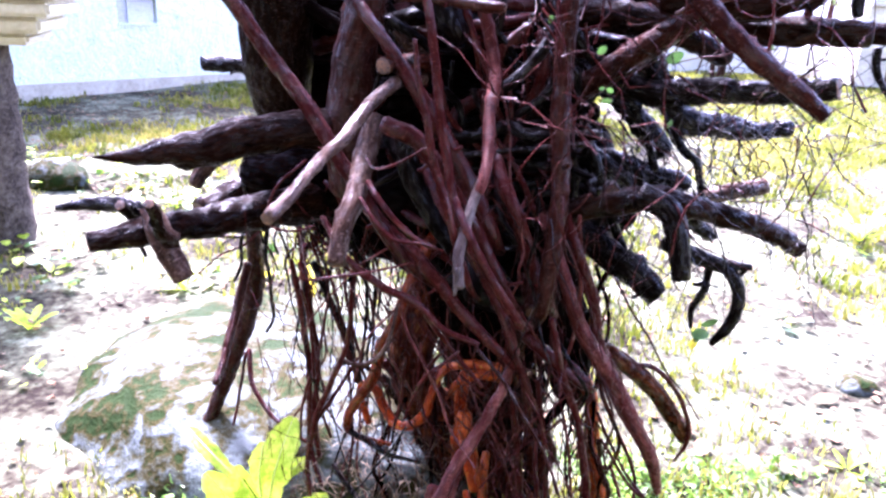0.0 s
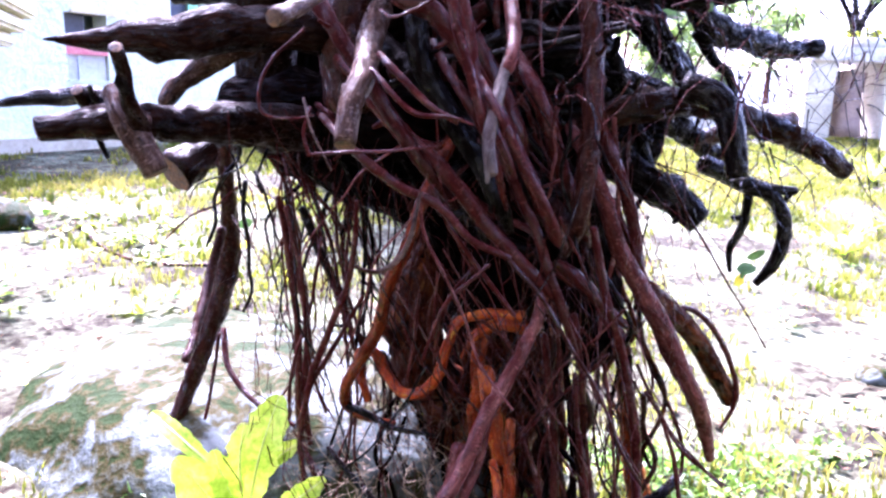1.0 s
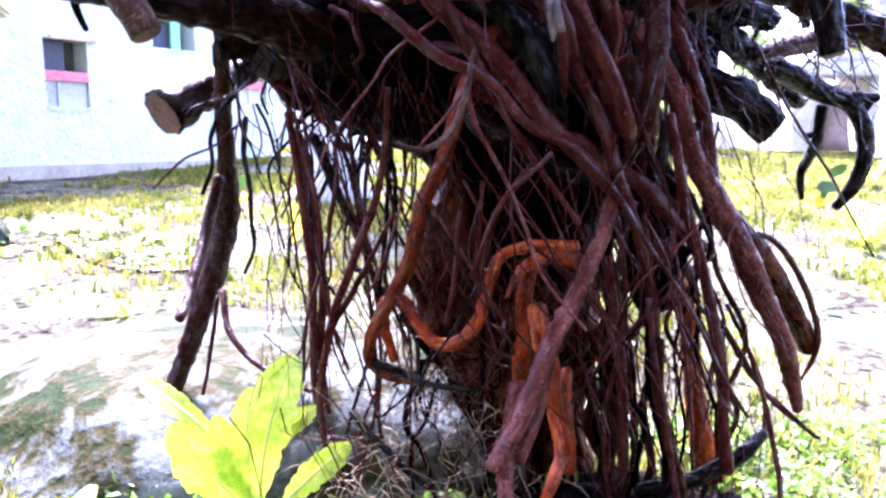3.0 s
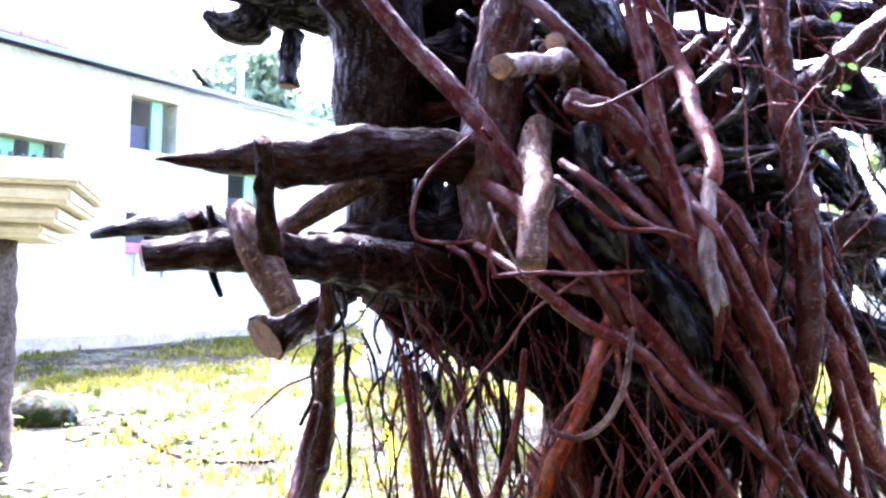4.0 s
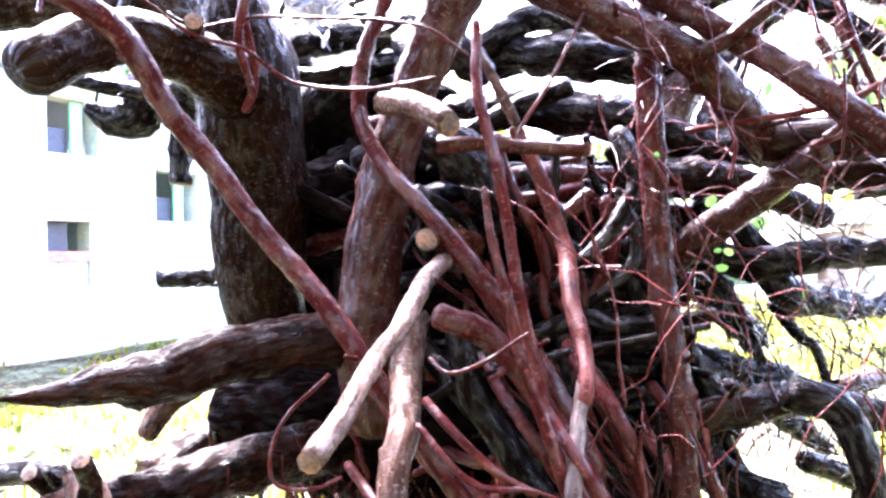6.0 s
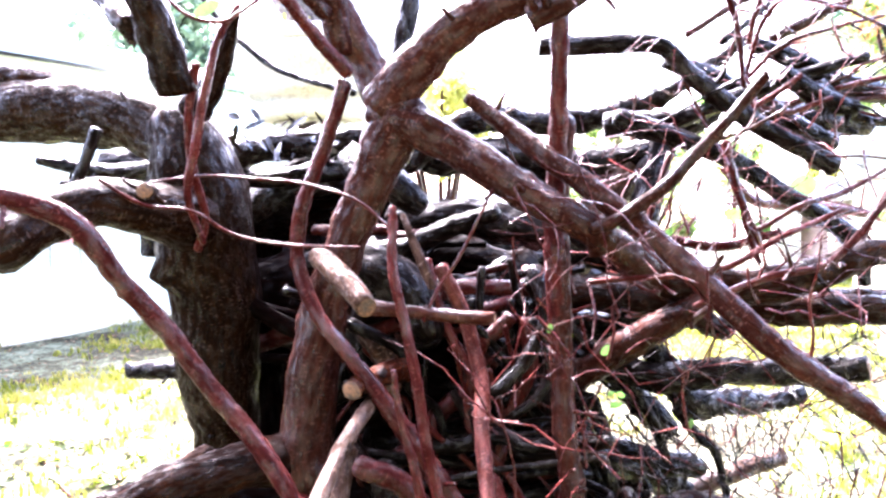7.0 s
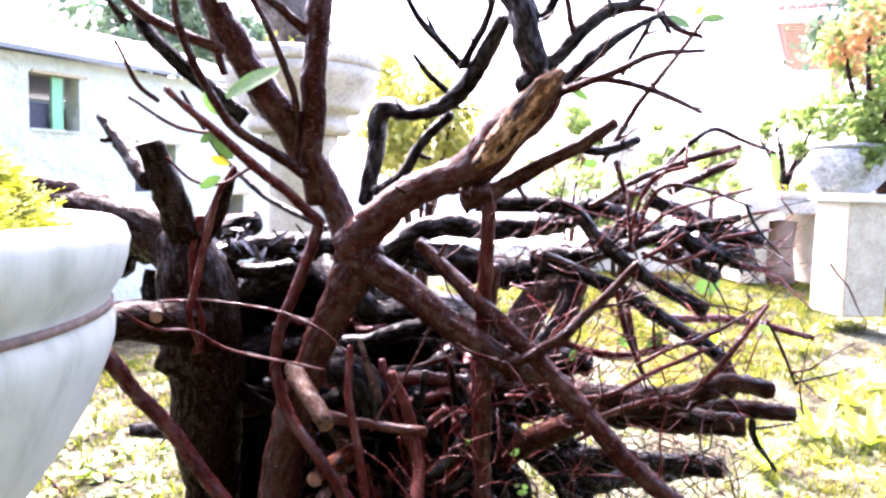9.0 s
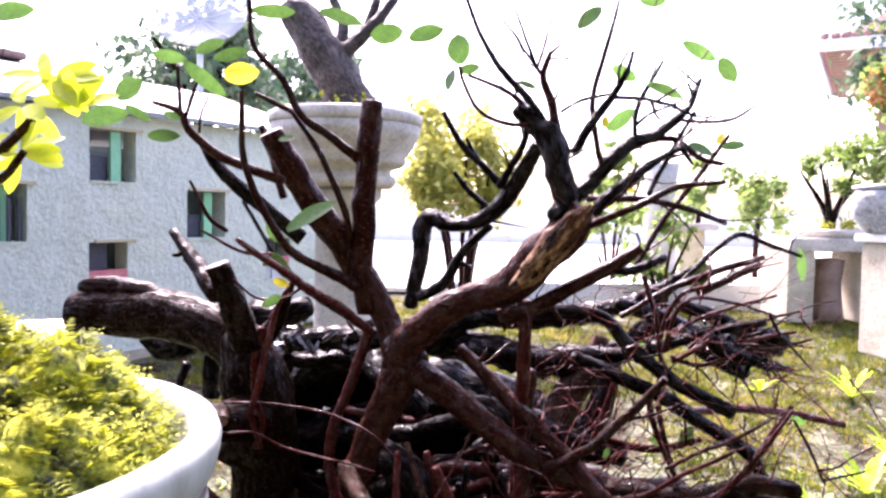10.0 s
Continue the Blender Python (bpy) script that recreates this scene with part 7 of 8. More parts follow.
def leaf(mid, way, face, length, width, material=None, parent=None, name="leaf"):
    """One leaf about its middle, with its stalk end towards -way."""
    x = Vector(way).normalized()
    z = (Vector(face) - x * Vector(face).dot(x)).normalized()
    y = z.cross(x)
    m = Matrix((x, y, z)).transposed()
    v, f = blade_mesh(length, width, 8, 0.0, 0.15, 0.1, mid[0] * 50)
    return mesh_ob(name, [Vector(mid) + m @ (Vector(p) - Vector((length / 2, 0, 0))) for p in v], f, material or LEAF, parent or TREE)


WETLEAF = mat("wet_black_shreds", [(0.002, 0.0012, 0.001), (0.008, 0.005, 0.004), (0.03, 0.02, 0.016)], 30, 160, (0.12, 0.3), 0.4)
bark_strips()
leaf((-0.233, 1.044, 1.505), (0.81, 0.03, 0.59), (-0.32, -0.82, 0.47), 0.088, 0.030)
leaf((-0.556, 1.050, 1.653), (0.98, 0.01, 0.19), (-0.04, -0.97, 0.22), 0.072, 0.036)
leaf((-0.518, 1.050, 1.696), (0.75, 0.03, 0.66), (0.01, -1.00, 0.04), 0.049, 0.034)
leaf((-0.464, 1.050, 1.624), (1.00, -0.00, 0.02), (-0.00, -1.00, 0.01), 0.049, 0.020)
leaf((-0.444, 1.020, 1.740), (0.99, -0.01, -0.16), (-0.01, -1.00, -0.00), 0.051, 0.020)
leaf((-0.391, 1.020, 1.707), (0.78, -0.03, -0.63), (-0.17, -0.97, -0.16), 0.081, 0.024)
leaf((-0.383, 1.020, 1.757), (0.90, 0.02, 0.44), (-0.05, -0.99, 0.15), 0.047, 0.021)
leaf((-0.350, 1.020, 1.745), (0.96, 0.01, 0.28), (-0.02, -0.99, 0.11), 0.053, 0.021)
leaf((-0.330, 1.000, 1.713), (0.99, 0.00, 0.11), (0.02, -0.99, -0.16), 0.052, 0.032, YLEAF)
leaf((-0.500, 1.040, 1.657), (0.87, -0.03, -0.48), (0.09, -0.97, 0.22), 0.044, 0.015)
leaf((-0.455, 1.060, 1.656), (0.95, -0.02, -0.32), (-0.17, -0.88, -0.43), 0.027, 0.013)
leaf((-0.283, 1.100, 1.628), (0.98, 0.01, 0.19), (-0.11, -0.78, 0.61), 0.026, 0.013)
leaf((-0.301, 1.080, 1.826), (1.00, -0.01, -0.05), (-0.03, -0.91, -0.42), 0.068, 0.024)
leaf((-0.196, 1.100, 1.825), (0.97, -0.02, -0.24), (0.06, -0.95, 0.31), 0.073, 0.026)
leaf((-0.121, 1.100, 1.799), (0.98, 0.01, 0.19), (0.06, -0.96, -0.29), 0.055, 0.033)
leaf((-0.057, 1.060, 1.792), (0.95, 0.01, 0.33), (-0.04, -0.99, 0.15), 0.058, 0.029)
leaf((-0.007, 1.020, 1.760), (-0.19, 0.05, 0.98), (-0.33, -0.94, -0.02), 0.048, 0.038)
leaf((-0.019, 1.020, 1.714), (0.16, 0.05, 0.99), (-0.66, -0.74, 0.14), 0.034, 0.021)
leaf((0.010, 1.020, 1.730), (0.98, 0.01, 0.19), (0.06, -0.95, -0.31), 0.034, 0.017)
leaf((0.198, 1.060, 1.822), (0.69, 0.03, 0.72), (-0.29, -0.90, 0.32), 0.053, 0.026)
leaf((0.386, 1.100, 1.780), (0.87, -0.03, -0.48), (-0.24, -0.89, -0.39), 0.064, 0.022)
leaf((0.432, 1.100, 1.751), (0.52, -0.04, -0.86), (-0.49, -0.83, -0.25), 0.046, 0.028)
leaf((0.255, 1.060, 1.735), (0.87, -0.03, -0.48), (-0.17, -0.95, -0.26), 0.044, 0.022)
leaf((0.249, 1.050, 1.662), (0.81, 0.03, 0.59), (0.20, -0.95, -0.23), 0.055, 0.025)
leaf((0.222, 1.040, 1.657), (0.16, 0.05, 0.99), (0.08, -1.00, 0.04), 0.019, 0.012, YLEAF)
leaf((0.394, 1.100, 1.623), (0.95, -0.02, -0.32), (0.16, -0.84, 0.52), 0.044, 0.022)
leaf((0.447, 1.100, 1.630), (0.98, 0.01, 0.19), (-0.08, -0.88, 0.46), 0.041, 0.018)
leaf((0.424, 1.100, 1.641), (0.48, 0.04, 0.87), (-0.53, -0.78, 0.33), 0.022, 0.013, YLEAF)
leaf((0.281, 1.100, 1.554), (0.16, 0.05, 0.99), (-0.62, -0.77, 0.14), 0.013, 0.008, YLEAF)
leaf((0.309, 1.100, 1.861), (1.00, -0.00, 0.02), (0.00, -0.97, -0.24), 0.046, 0.023)
leaf((0.102, 1.050, 1.713), (0.97, -0.02, -0.24), (0.13, -0.81, 0.57), 0.032, 0.014)
leaf((0.324, 1.070, 1.712), (0.95, -0.02, -0.32), (0.04, -0.98, 0.19), 0.063, 0.019)
leaf((-0.298, 1.080, 1.475), (0.52, -0.04, -0.86), (-0.10, -0.99, -0.01), 0.040, 0.020)
leaf((-0.307, 1.100, 1.428), (0.86, 0.02, 0.52), (-0.14, -0.95, 0.28), 0.030, 0.015)
leaf((0.680, 1.600, 1.157), (0.96, 0.01, 0.28), (-0.01, -1.00, 0.06), 0.061, 0.043)
leaf((0.714, 1.400, 1.417), (0.19, -0.05, -0.98), (0.25, -0.96, 0.10), 0.070, 0.024)
leaf((0.294, 1.200, 1.409), (1.00, -0.00, 0.02), (-0.00, -1.00, -0.03), 0.026, 0.016)
leaf((-0.555, 0.800, 1.746), (0.98, 0.01, 0.19), (-0.04, -0.97, 0.23), 0.055, 0.027)
leaf((0.246, 1.100, 1.509), (0.87, -0.08, -0.48), (0.10, -0.93, 0.34), 0.032, 0.016)
leaf((0.345, 1.250, 1.272), (1.00, -0.05, 0.02), (-0.03, -0.86, -0.51), 0.022, 0.013)
leaf((0.718, 1.400, 1.094), (0.87, -0.08, -0.48), (-0.28, -0.89, -0.35), 0.043, 0.017)
leaf((-0.289, 1.100, 1.418), (0.59, -0.09, -0.80), (-0.13, -0.99, 0.02), 0.055, 0.023)
leaf((-0.288, 1.090, 1.393), (0.94, -0.07, -0.32), (0.02, -0.96, 0.28), 0.028, 0.014, YLEAF)
leaf((-0.305, 1.100, 1.362), (0.86, -0.01, 0.52), (-0.14, -0.97, 0.22), 0.035, 0.017)
leaf((0.277, 1.200, 1.085), (0.48, 0.04, 0.87), (0.27, -0.96, -0.10), 0.022, 0.013)
leaf((0.368, 1.200, 1.108), (0.93, -0.05, -0.36), (-0.17, -0.94, -0.30), 0.031, 0.019)
leaf((0.251, 1.300, 0.866), (0.98, -0.05, -0.19), (-0.13, -0.91, -0.39), 0.026, 0.013)
leaf((0.454, 1.300, 1.085), (0.51, 0.03, 0.86), (0.05, -1.00, -0.00), 0.050, 0.028)
leaf((0.276, 1.400, 0.833), (0.87, -0.01, 0.49), (-0.24, -0.88, 0.42), 0.055, 0.033)
leaf((0.333, 1.350, 0.925), (0.92, 0.16, 0.37), (0.20, -0.98, -0.06), 0.036, 0.021)
leaf((0.299, 1.350, 0.847), (0.99, 0.00, -0.12), (0.07, -0.79, 0.60), 0.044, 0.022)
leaf((0.228, 1.300, 0.874), (0.83, 0.21, 0.51), (0.12, -0.97, 0.20), 0.025, 0.015)
leaf((0.420, 1.240, 0.451), (0.97, 0.11, 0.21), (-0.09, -0.66, 0.75), 0.033, 0.023)
leaf((0.410, 1.240, 0.432), (0.45, 0.30, 0.84), (-0.07, -0.93, 0.37), 0.023, 0.014, YLEAF)
leaf((-0.297, 1.400, 0.561), (0.11, 0.32, 0.94), (0.11, -0.94, 0.31), 0.045, 0.023, YLEAF)
leaf((-0.289, 1.400, 0.587), (0.92, 0.16, 0.37), (0.12, -0.98, 0.13), 0.029, 0.018)
leaf((-0.365, 1.550, 0.354), (0.47, 0.17, 0.86), (0.24, -0.97, 0.06), 0.050, 0.020, YLEAF)
leaf((-0.446, 1.500, 0.414), (0.85, 0.07, 0.52), (0.14, -0.99, -0.09), 0.021, 0.013, YLEAF)
leaf((-0.372, 1.500, 0.495), (1.00, -0.05, 0.04), (-0.07, -0.80, 0.59), 0.017, 0.014, YLEAF)
leaf((0.433, 1.240, 0.474), (0.96, 0.01, 0.29), (0.08, -0.97, -0.24), 0.032, 0.016)
leaf((0.415, 1.240, 0.445), (0.31, 0.20, 0.93), (0.19, -0.97, 0.14), 0.021, 0.012)
leaf((-0.375, 1.600, 0.369), (0.16, -0.12, -0.98), (-0.61, -0.79, -0.00), 0.063, 0.028, YLEAF)
leaf((-0.470, 1.600, 0.437), (0.94, 0.01, 0.33), (-0.05, -0.98, 0.18), 0.031, 0.022)
leaf((0.086, 1.050, 0.984), (0.21, 0.01, 0.98), (0.07, -1.00, 0.00), 0.011, 0.007)
leaf((0.170, 1.120, 0.943), (0.79, -0.02, 0.62), (-0.01, -1.00, -0.02), 0.016, 0.011)
leaf((0.188, 1.120, 0.886), (0.93, -0.05, -0.37), (0.02, -0.98, 0.19), 0.012, 0.008)
leaf((0.176, 1.120, 0.888), (0.95, -0.04, 0.31), (-0.17, -0.89, 0.42), 0.009, 0.006)
leaf((0.188, 1.140, 0.868), (0.99, -0.04, 0.14), (-0.08, -0.95, 0.32), 0.017, 0.009)
leaf((0.289, 1.150, 0.838), (0.37, 0.01, 0.93), (0.30, -0.95, -0.12), 0.015, 0.009)


# ---- small plants and loose things ----


def weed(at, leaves, label, seed):
    """A rosette: rows of direction in degrees, rise in degrees, length and width."""
    w = thing("weed", label, "plant", group="garden weeds")
    rng = random.Random(int(seed * 10))
    for k, (turn, rise, length, width) in enumerate(leaves):
        v, f = blade_mesh(length, width * rng.uniform(0.85, 1.2), 18, 0.34, 0.3, rng.uniform(0.12, 0.4), seed + k, 1.7)
        m = Matrix.Translation(at) @ Matrix.Rotation(radians(turn), 4, "Z") @ Matrix.Rotation(radians(-rise), 4, "Y")
        mesh_ob("leaf", [m @ Vector(p) for p in v], f, WEED, w)
    return w


def broad_weed(leaves, label, seed):
    """A weed of few broad wavy leaves: rows of foot, tip and leaf width."""
    w = thing("weed", label, "plant", group="garden weeds")
    for k, (foot, tip, width) in enumerate(leaves):
        foot, tip = Vector(foot), Vector(tip)
        x = (tip - foot).normalized()
        up = Vector((0.15 * (k % 3 - 1), -0.8, 0.6))
        z = (up - x * up.dot(x)).normalized()
        m = Matrix((x, z.cross(x), z)).transposed()
        L = (tip - foot).length
        verts, faces, n = [], [], 28
        rib, rib_faces = [], []
        for i in range(n + 1):
            t = i / n
            lobe = 1 + 0.09 * math.sin(t * 40 + k * 2) + 0.05 * (1 if i % 2 else -1) + 0.22 * noise.noise((seed, k, t * 5))
            q = width * 0.37 * (math.sin(math.pi * min(1.0, t**1.75 * 0.95 + 0.03)) ** 0.75) * lobe + 0.0025
            h = 0.10 * L * math.sin(math.pi * t) - 0.05 * L * t * t
            for a, lift in ((-1, 0.20), (-0.5, 0.17), (0, 0), (0.5, 0.17), (1, 0.20)):
                rip = 0.10 * width * a * a * noise.noise((seed + k + 3 * a, t * 7, 1))
                verts.append(foot + m @ Vector((t * L, a * q, h + lift * q + rip)))
            r = 0.0026 * (1 - 0.8 * t)
            rib += [foot + m @ Vector((t * L, a * r, h + b * r + 0.0006)) for a, b in ((-1, 0.0), (0, 0.9), (1, 0.0), (0, -1.2))]
        for i in range(n):
            for a in range(4):
                c = i * 5 + a
                faces.append((c, c + 1, c + 6, c + 5))
                c = i * 4
                rib_faces.append((c + a, c + (a + 1) % 4, c + 4 + (a + 1) % 4, c + 4 + a))
        ob = mesh_ob("leaf", verts, faces, WEED, w)
        mesh_ob("midrib", rib, rib_faces, RIB, ob, "pale leaf midrib")
    return w


RIB = mat("pale_leaf_rib", [(0.42, 0.50, 0.12), (0.52, 0.58, 0.18), (0.6, 0.64, 0.25)], 20, 90, (0.4, 0.6), 0.1)
broad_weed([((-0.373, 1.190, 0.007), (-0.333, 1.240, 0.216), 0.095), ((-0.373, 1.180, -0.001), (-0.460, 1.120, 0.160), 0.082), ((-0.389, 1.150, 0.109), (-0.535, 1.220, 0.193), 0.036), ((-0.380, 1.180, 0.075), (-0.380, 1.200, 0.183), 0.048), ((-0.351, 1.215, 0.095), (-0.292, 1.200, 0.154), 0.032), ((-0.339, 1.170, 0.022), (-0.242, 1.120, 0.133), 0.046), ((-0.373, 1.170, 0.038), (-0.414, 1.150, 0.160), 0.052)], "bright yellow-green broad-leaved weed in front of the boulder", 1.0)
broad_weed([((-0.60, 1.02, -0.04), (-0.515, 1.06, 0.053), 0.065), ((-0.60, 1.02, -0.04), (-0.572, 1.14, 0.078), 0.052), ((-0.60, 1.02, -0.04), (-0.7, 1.04, 0.05), 0.065), ((-0.60, 1.02, -0.04), (-0.62, 0.9, 0.02), 0.065)], "low yellow-green weed with wavy leaves", 2.0)
broad_weed([((-0.37, 1.02, -0.04), (-0.473, 0.98, 0.048), 0.046), ((-0.37, 1.02, -0.04), (-0.245, 1.0, 0.05), 0.052), ((-0.37, 1.02, -0.04), (-0.33, 0.9, 0.0), 0.052), ((-0.37, 1.02, -0.04), (-0.4, 1.1, 0.06), 0.039)], "low yellow-green weed with wavy leaves", 3.0)
for n, (x, y, s) in enumerate(((3.0, 4.5, 1.5), (3.35, 4.7, 1.2), (2.75, 4.2, 1.0), (-2.2, 2.9, 0.9), (-1.35, 2.0, 0.8), (1.6, 2.5, 0.7), (2.5, 5.6, 1.2), (-1.0, 2.35, 0.7), (3.9, 5.2, 1.2), (0.95, 1.6, 0.6), (-1.7, 2.15, 0.9), (2.1, 3.4, 0.8))):
    weed((x, y, ground_z(x, y) - 0.005), [(k * 67 + n * 31, 25 + (k * 37) % 45, s * (0.10 + 0.02 * (k % 3)), s * 0.032) for k in range(7)], "small bright green weed in thin grass", 5.0 + n)


for x, y, s, n in ((2.24, 3.7, 1.5, 31), (2.48, 3.63, 1.7, 32), (2.68, 4.2, 1.4, 33), (3.1, 5.4, 1.6, 34), (1.75, 3.3, 1.2, 35)):
    weed((x, y, ground_z(x, y) - 0.005), [(k * 71 + n * 13, 35 + (k * 29) % 40, s * (0.13 + 0.03 * (k % 3)), s * 0.034) for k in range(9)], "bright yellow-green weed on bare soil", n)

dry = thing("dry_leaf", "curled pinkish-brown dry leaf on the grass", "leaf")
q, f = blade_mesh(0.085, 0.06, 12, 0.1, 0.45, 0.3, 4.4)
turned = pose(-0.444, 1.074, 0.012, 0.2, 0.1, 0.3)
mesh_ob("blade", [turned @ Vector(p) for p in q], f, DRYLEAF, dry)


def leafy_weed(x, y, s, seed):
    """A low clump of broad leaves on short stalks."""
    rng = random.Random(seed)
    w = thing("weed", "low broad-leaved green weed on bare soil", "plant", group="garden weeds")
    for k in range(11):
        r, a = s * rng.uniform(0.2, 1.0), rng.uniform(0, 6.28)
        px, py = x + r * math.cos(a), y + r * math.sin(a)
        L = s * rng.uniform(0.35, 0.6)
        v, f = blade_mesh(L, L * 0.62, 6, 0.1, 0.2, 0.2, seed + k)
        m = Matrix.Translation((px, py, ground_z(px, py) + s * rng.uniform(0.05, 0.5))) @ Matrix.Rotation(a + rng.gauss(0, 0.6), 4, "Z") @ Matrix.Rotation(-rng.uniform(-0.2, 0.7), 4, "Y")
        mesh_ob("leaf", [m @ Vector(p) for p in v], f, WEED if rng.random() < 0.6 else LEAF, w)


FOOT_WEEDS = [(-0.15, 1.12), (-0.09, 1.04), (0.19, 1.17), (0.22, 1.08), (0.33, 1.18), (0.36, 1.06), (-0.33, 1.04), (-0.29, 1.12), (0.41, 1.04), (-0.24, 1.02), (-0.05, 1.02), (0.14, 1.08), (-0.47, 1.03)]
rng = random.Random(91)
for n in range(64):
    leafy_weed(rng.uniform(-2.8, -0.95), rng.uniform(1.25, 3.9), rng.uniform(0.05, 0.12), 100 + n)
for n in range(10):
    leafy_weed(rng.uniform(0.9, 3.0), rng.uniform(1.7, 4.2), rng.uniform(0.05, 0.09), 200 + n)


for n, (x, y) in enumerate(FOOT_WEEDS):
    leafy_weed(x, y, 0.045 + 0.012 * (n % 3), 300 + n)


def ground_cover():
    """Low leafy growth round the foot of the tree."""
    rng = random.Random(61)
    verts, faces = [], []
    for _ in range(56000):
        x, y = rng.uniform(-0.75, 1.2), 0.72 + 0.85 * rng.random()
        if rng.random() > 0.35 + 1.3 * noise.noise((x * 4, y * 4, 1)) + 0.3 * (1.35 - y):
            continue
        if math.hypot(x - 0.12, y - 1.3) < 0.2:
            continue
        z = ground_z(x, y) + rng.random() ** 1.5 * (0.03 + 0.07 * max(0.0, noise.noise((x * 6, y * 6, 9)) + 0.3))
        s = rng.choice((0.005, 0.007, 0.009, 0.012, 0.022))
        q = Euler((rng.gauss(0, 0.6), rng.gauss(0, 0.6), rng.uniform(0, 6.28))).to_matrix()
        i = len(verts)
        for c in ((-0.6, 0, 0), (-0.1, 0.36, 0.06), (0.7, 0, -0.1), (-0.1, -0.36, 0.06)):
            verts.append(Vector((x, y, z)) + q @ (Vector(c) * s))
        faces.append((i, i + 1, i + 2, i + 3))
    tagged(mesh_ob("ground_cover", verts, faces, COVER, smooth=False), "low small-leaved green ground cover at the tree foot", "plant", kind="stuff")


ground_cover()


def fallen_stick(nodes, label):
    v, f, _, grain = tube(nodes, 7, 0.15, 3.0)
    return tagged(mesh_ob("fallen_stick", v, f, WOOD["BR"], grain=grain), label, "stick")


def on_ground(x, y, r):
    return (x, y, ground_z(x, y) + r * 0.8, r)


fallen_stick([on_ground(-1.75, 3.5, 0.006), on_ground(-1.4, 3.05, 0.007), on_ground(-1.12, 2.85, 0.008), on_ground(-0.9, 2.85, 0.008)], "thin bent dry stick lying on the grass")
fallen_stick([on_ground(0.55, 0.95, 0.004), on_ground(0.75, 1.0, 0.005), on_ground(0.98, 1.08, 0.005)], "thin dark fallen twig in the green")
fallen_stick([on_ground(0.6, 1.1, 0.003), on_ground(0.8, 1.02, 0.004), on_ground(0.95, 1.16, 0.003)], "thin dark fallen twig in the green")
for n, (x, y, a) in enumerate(((-0.42, 0.92, 0.4), (0.28, 0.86, 1.2), (0.78, 1.55, 2.2), (1.02, 1.9, 0.3), (0.6, 1.62, 1.0), (1.35, 2.1, 2.6), (0.9, 1.38, 0.9))):
    d = leaf((x, y, ground_z(x, y) + 0.02), (math.cos(a), math.sin(a), 0.1), (0.2, -0.2, 1), 0.085, 0.04, LITTER, None, "dry_leaf")
    d.parent = None
    tagged(d, "dry brown fallen leaf lying on the ground", "leaf")


def pot_bonsai():
    """The young plant that leans out of the white pot."""
    p = thing("young_plant", "young bright yellow-green plant growing in the white pot", "plant")
    for k, nodes in enumerate(([(-0.52, 0.47, 1.375, 0.008), (-0.50, 0.52, 1.46, 0.007), (-0.44, 0.55, 1.54, 0.006), (-0.392, 0.55, 1.588, 0.004)], [(-0.46, 0.545, 1.52, 0.005), (-0.42, 0.55, 1.535, 0.004), (-0.40, 0.55, 1.56, 0.003)], [(-0.50, 0.52, 1.46, 0.005), (-0.52, 0.58, 1.56, 0.004), (-0.50, 0.6, 1.64, 0.003)])):
        v, f, _, grain = tube(nodes, 7, 0.15, k)
        mesh_ob("stem", v, f, WOOD["BR"], p, grain=grain)
    rng = random.Random(77)
    for k in range(44):
        c = Vector(rng.choice(((-0.375, 0.55, 1.625), (-0.36, 0.56, 1.60), (-0.40, 0.55, 1.60), (-0.41, 0.56, 1.56), (-0.50, 0.6, 1.65))))
        d = Vector((rng.gauss(0, 1), rng.gauss(0, 0.6), rng.gauss(0.2, 0.8))).normalized()
        leaf(c + d * 0.022, d, (rng.gauss(0, 0.4), -1, 0.6), 0.036, 0.016, YOUNG, p)


YOUNG = mat("young_leaf", [(0.26, 0.36, 0.01), (0.40, 0.48, 0.02), (0.50, 0.52, 0.04)], 40, 200, (0.35, 0.5), 0.1, trans=0.5)
pot_bonsai()


def dish_antenna():
    d = thing("dish_antenna", "grey mesh satellite dish on a pole behind the roof", "antenna")
    at = Vector((-3.0, 9.0, 3.8))
    v, f = lathe([(0.02, 0.0), (0.2, 0.02), (0.4, 0.08), (0.58, 0.17), (0.585, 0.18), (0.4, 0.09), (0.2, 0.03), (0.02, 0.01)], (0, 0, 0), 32)
    q = Euler((radians(58), radians(14), 0)).to_matrix()
    mesh_ob("reflector", [at + q @ Vector(p) for p in v], f, MESHWIRE, d)
    for k in range(12):
        a = k * math.pi / 6
        t, g, _, grain = tube([(*(at + q @ Vector((0.03 * math.cos(a), 0.03 * math.sin(a), 0.012))), 0.006), (*(at + q @ Vector((0.3 * math.cos(a), 0.3 * math.sin(a), 0.062))), 0.006), (*(at + q @ Vector((0.58 * math.cos(a), 0.58 * math.sin(a), 0.185))), 0.006)], 5, 0.0)
        mesh_ob("rib", t, g, LOUVRE, d, grain=grain)
    t, g, _, grain = tube([(at.x, at.y, 0.2, 0.04), (at.x, at.y, 2.0, 0.04), (at.x, at.y, at.z - 0.02, 0.035)], 8, 0.0)
    mesh_ob("pole", t, g, LOUVRE, d, grain=grain)


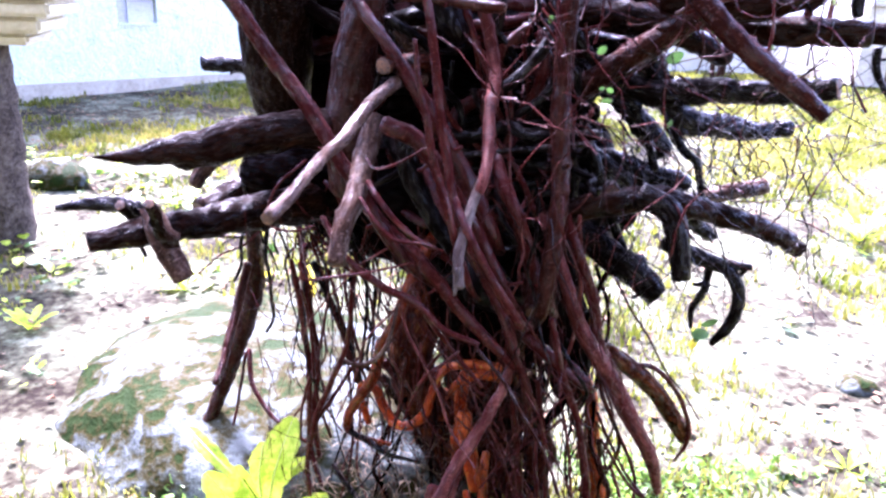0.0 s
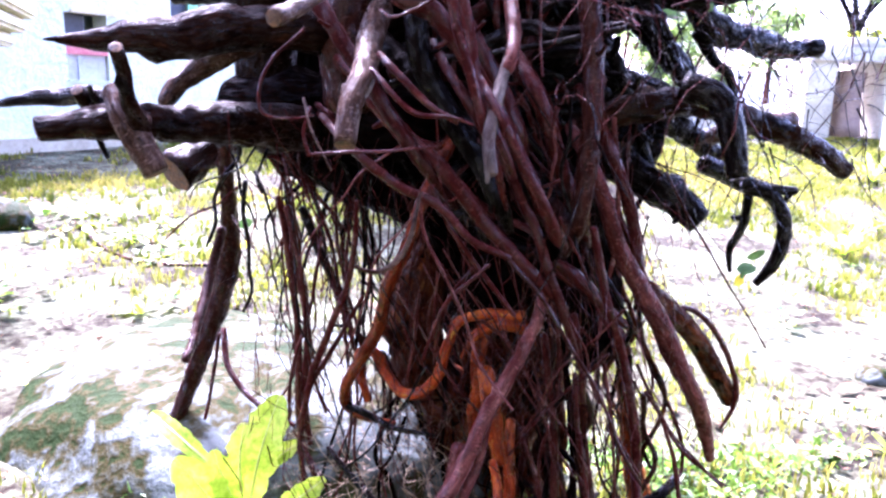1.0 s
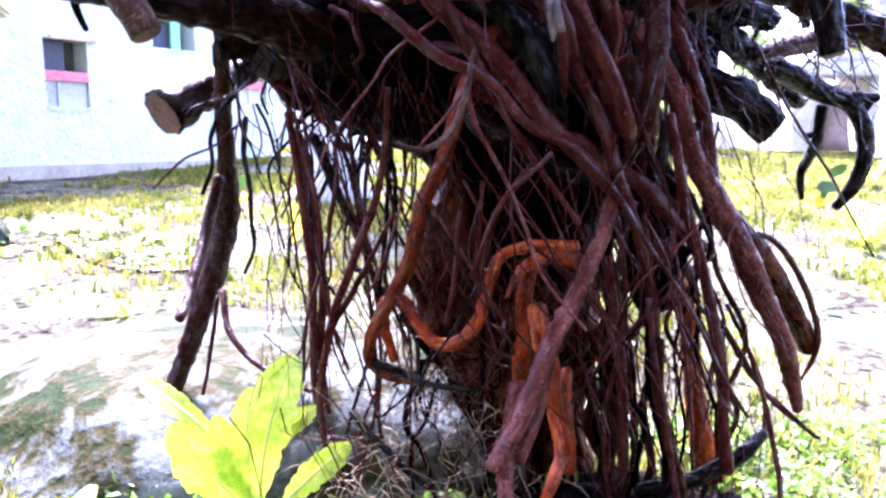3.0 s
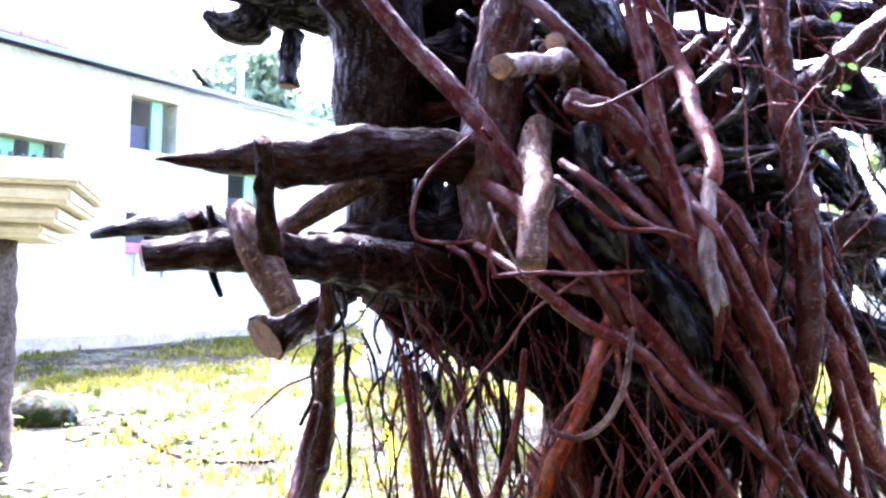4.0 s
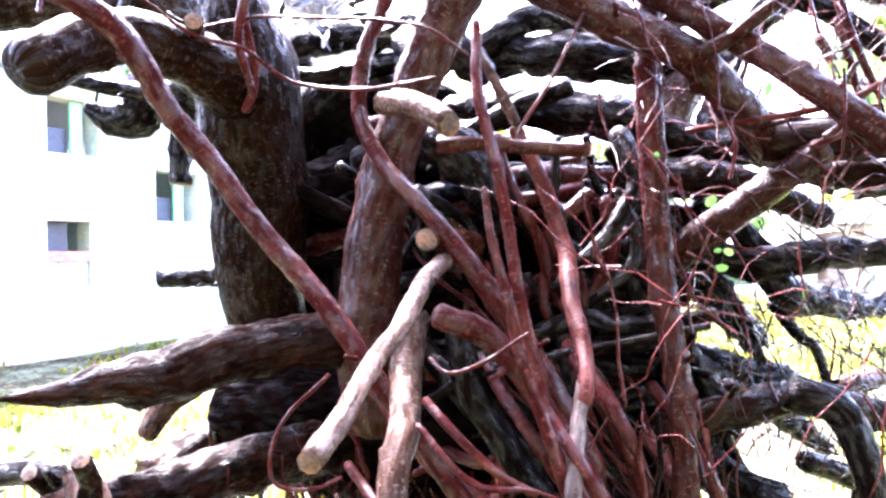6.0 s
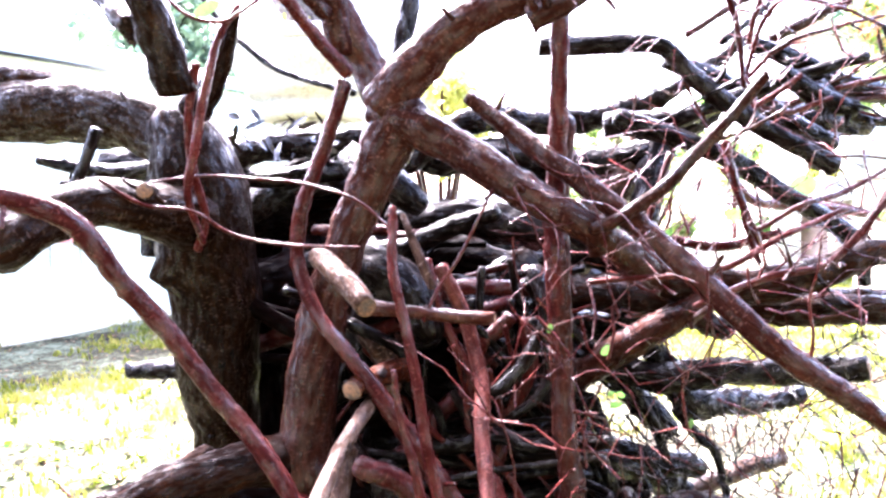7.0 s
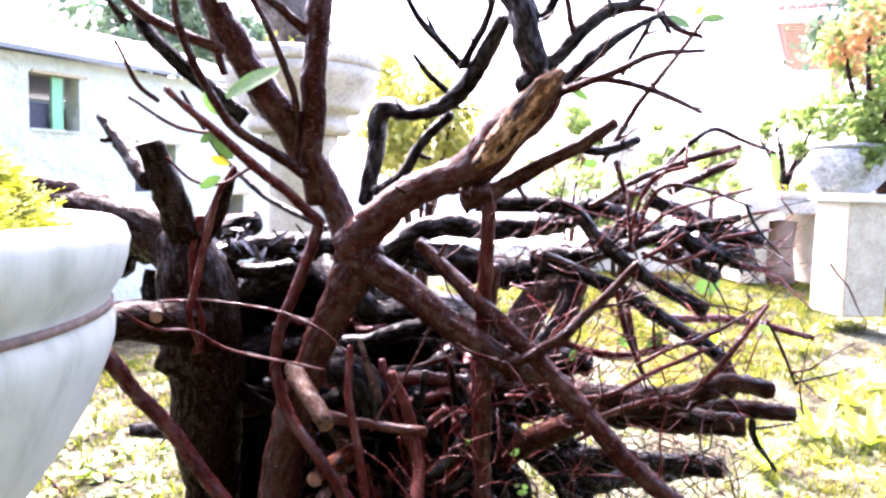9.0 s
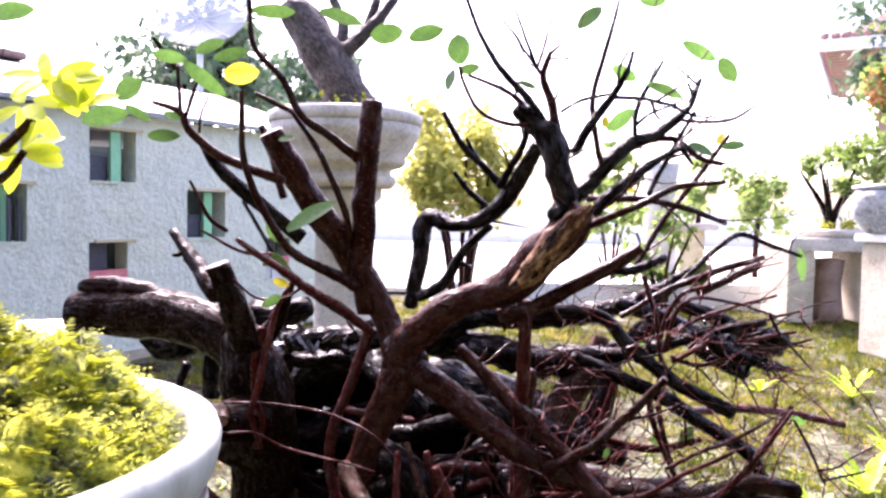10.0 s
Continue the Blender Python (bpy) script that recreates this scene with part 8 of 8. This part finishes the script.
def mesh_wire():
    m = bpy.data.materials.new("dish_wire_mesh")
    m.use_nodes = True
    n, l = m.node_tree.nodes, m.node_tree.links
    n["Principled BSDF"].inputs["Base Color"].default_value = (0.45, 0.47, 0.5, 1)
    n["Principled BSDF"].inputs["Roughness"].default_value = 0.5
    tr, mx = n.new("ShaderNodeBsdfTransparent"), n.new("ShaderNodeMixShader")
    mx.inputs["Fac"].default_value = 0.45
    l.new(tr.outputs["BSDF"], mx.inputs[1])
    l.new(n["Principled BSDF"].outputs["BSDF"], mx.inputs[2])
    l.new(mx.outputs["Shader"], n["Material Output"].inputs["Surface"])
    return m


MESHWIRE = mesh_wire()
dish_antenna()


def mid_garden():
    """Pillars and pots between the tree and the far wall."""
    p = thing("pedestal", "pale yellow concrete pedestal with a small shrub pot", "pedestal")
    part("shaft", box((0.34, 0.34, 0.95), (3.45, 9.0 + 1.2, 0.85), 0.015), OCHRE, p)
    part("cap", box((0.62, 0.62, 0.1), (3.45, 10.2, 1.375), 0.02), CONCRETE, p)
    c = thing("column", "grey rain-stained concrete column", "column")
    v, f = lathe([(0.0, 0.3), (0.26, 0.3), (0.24, 0.6), (0.2, 1.9), (0.24, 2.2), (0.0, 2.2)], (2.85, 9.6, 0), 16, 0.1)
    mesh_ob("shaft", v, f, CONCRETE, c)
    b = thing("shrub", "small green shrub in the far garden", "bush")
    v, f, _, grain = tube([(3.6, 10.3, 1.42, 0.04), (3.65, 10.3, 1.7, 0.03), (3.75, 10.3, 2.0, 0.015)], 6, 0.1)
    mesh_ob("stem", v, f, WOOD["BR"], b, grain=grain)
    tuft("crown", (3.72, 10.3, 2.1), 0.36, 520, 0.1, FOL, b, 71, 1.3)
    s = thing("shrub", "dark green shrub in the haze behind the garden", "bush")
    v, f, _, grain = tube([(5.6, 13.0, 0.3, 0.06), (5.6, 13.0, 1.2, 0.05), (5.7, 13.0, 1.9, 0.02)], 6, 0.1)
    mesh_ob("stem", v, f, WOOD["BR"], s, grain=grain)
    tuft("crown", (5.6, 13.0, 1.8), 0.8, 900, 0.16, FOL, s, 72, 0.8)
    t = thing("tree", "dark leafy tree above the pedestal pot", "tree")
    v, f, _, grain = tube([(6.6, 9.6, 0.3, 0.16), (6.5, 9.6, 2.2, 0.12), (6.3, 9.6, 3.6, 0.06)], 9, 0.12)
    mesh_ob("trunk", v, f, WOOD["TR"], t, grain=grain)
    tuft("crown", (6.2, 9.6, 3.9), 0.9, 1900, 0.15, FOLDARK, t, 73, 0.9)


mid_garden()
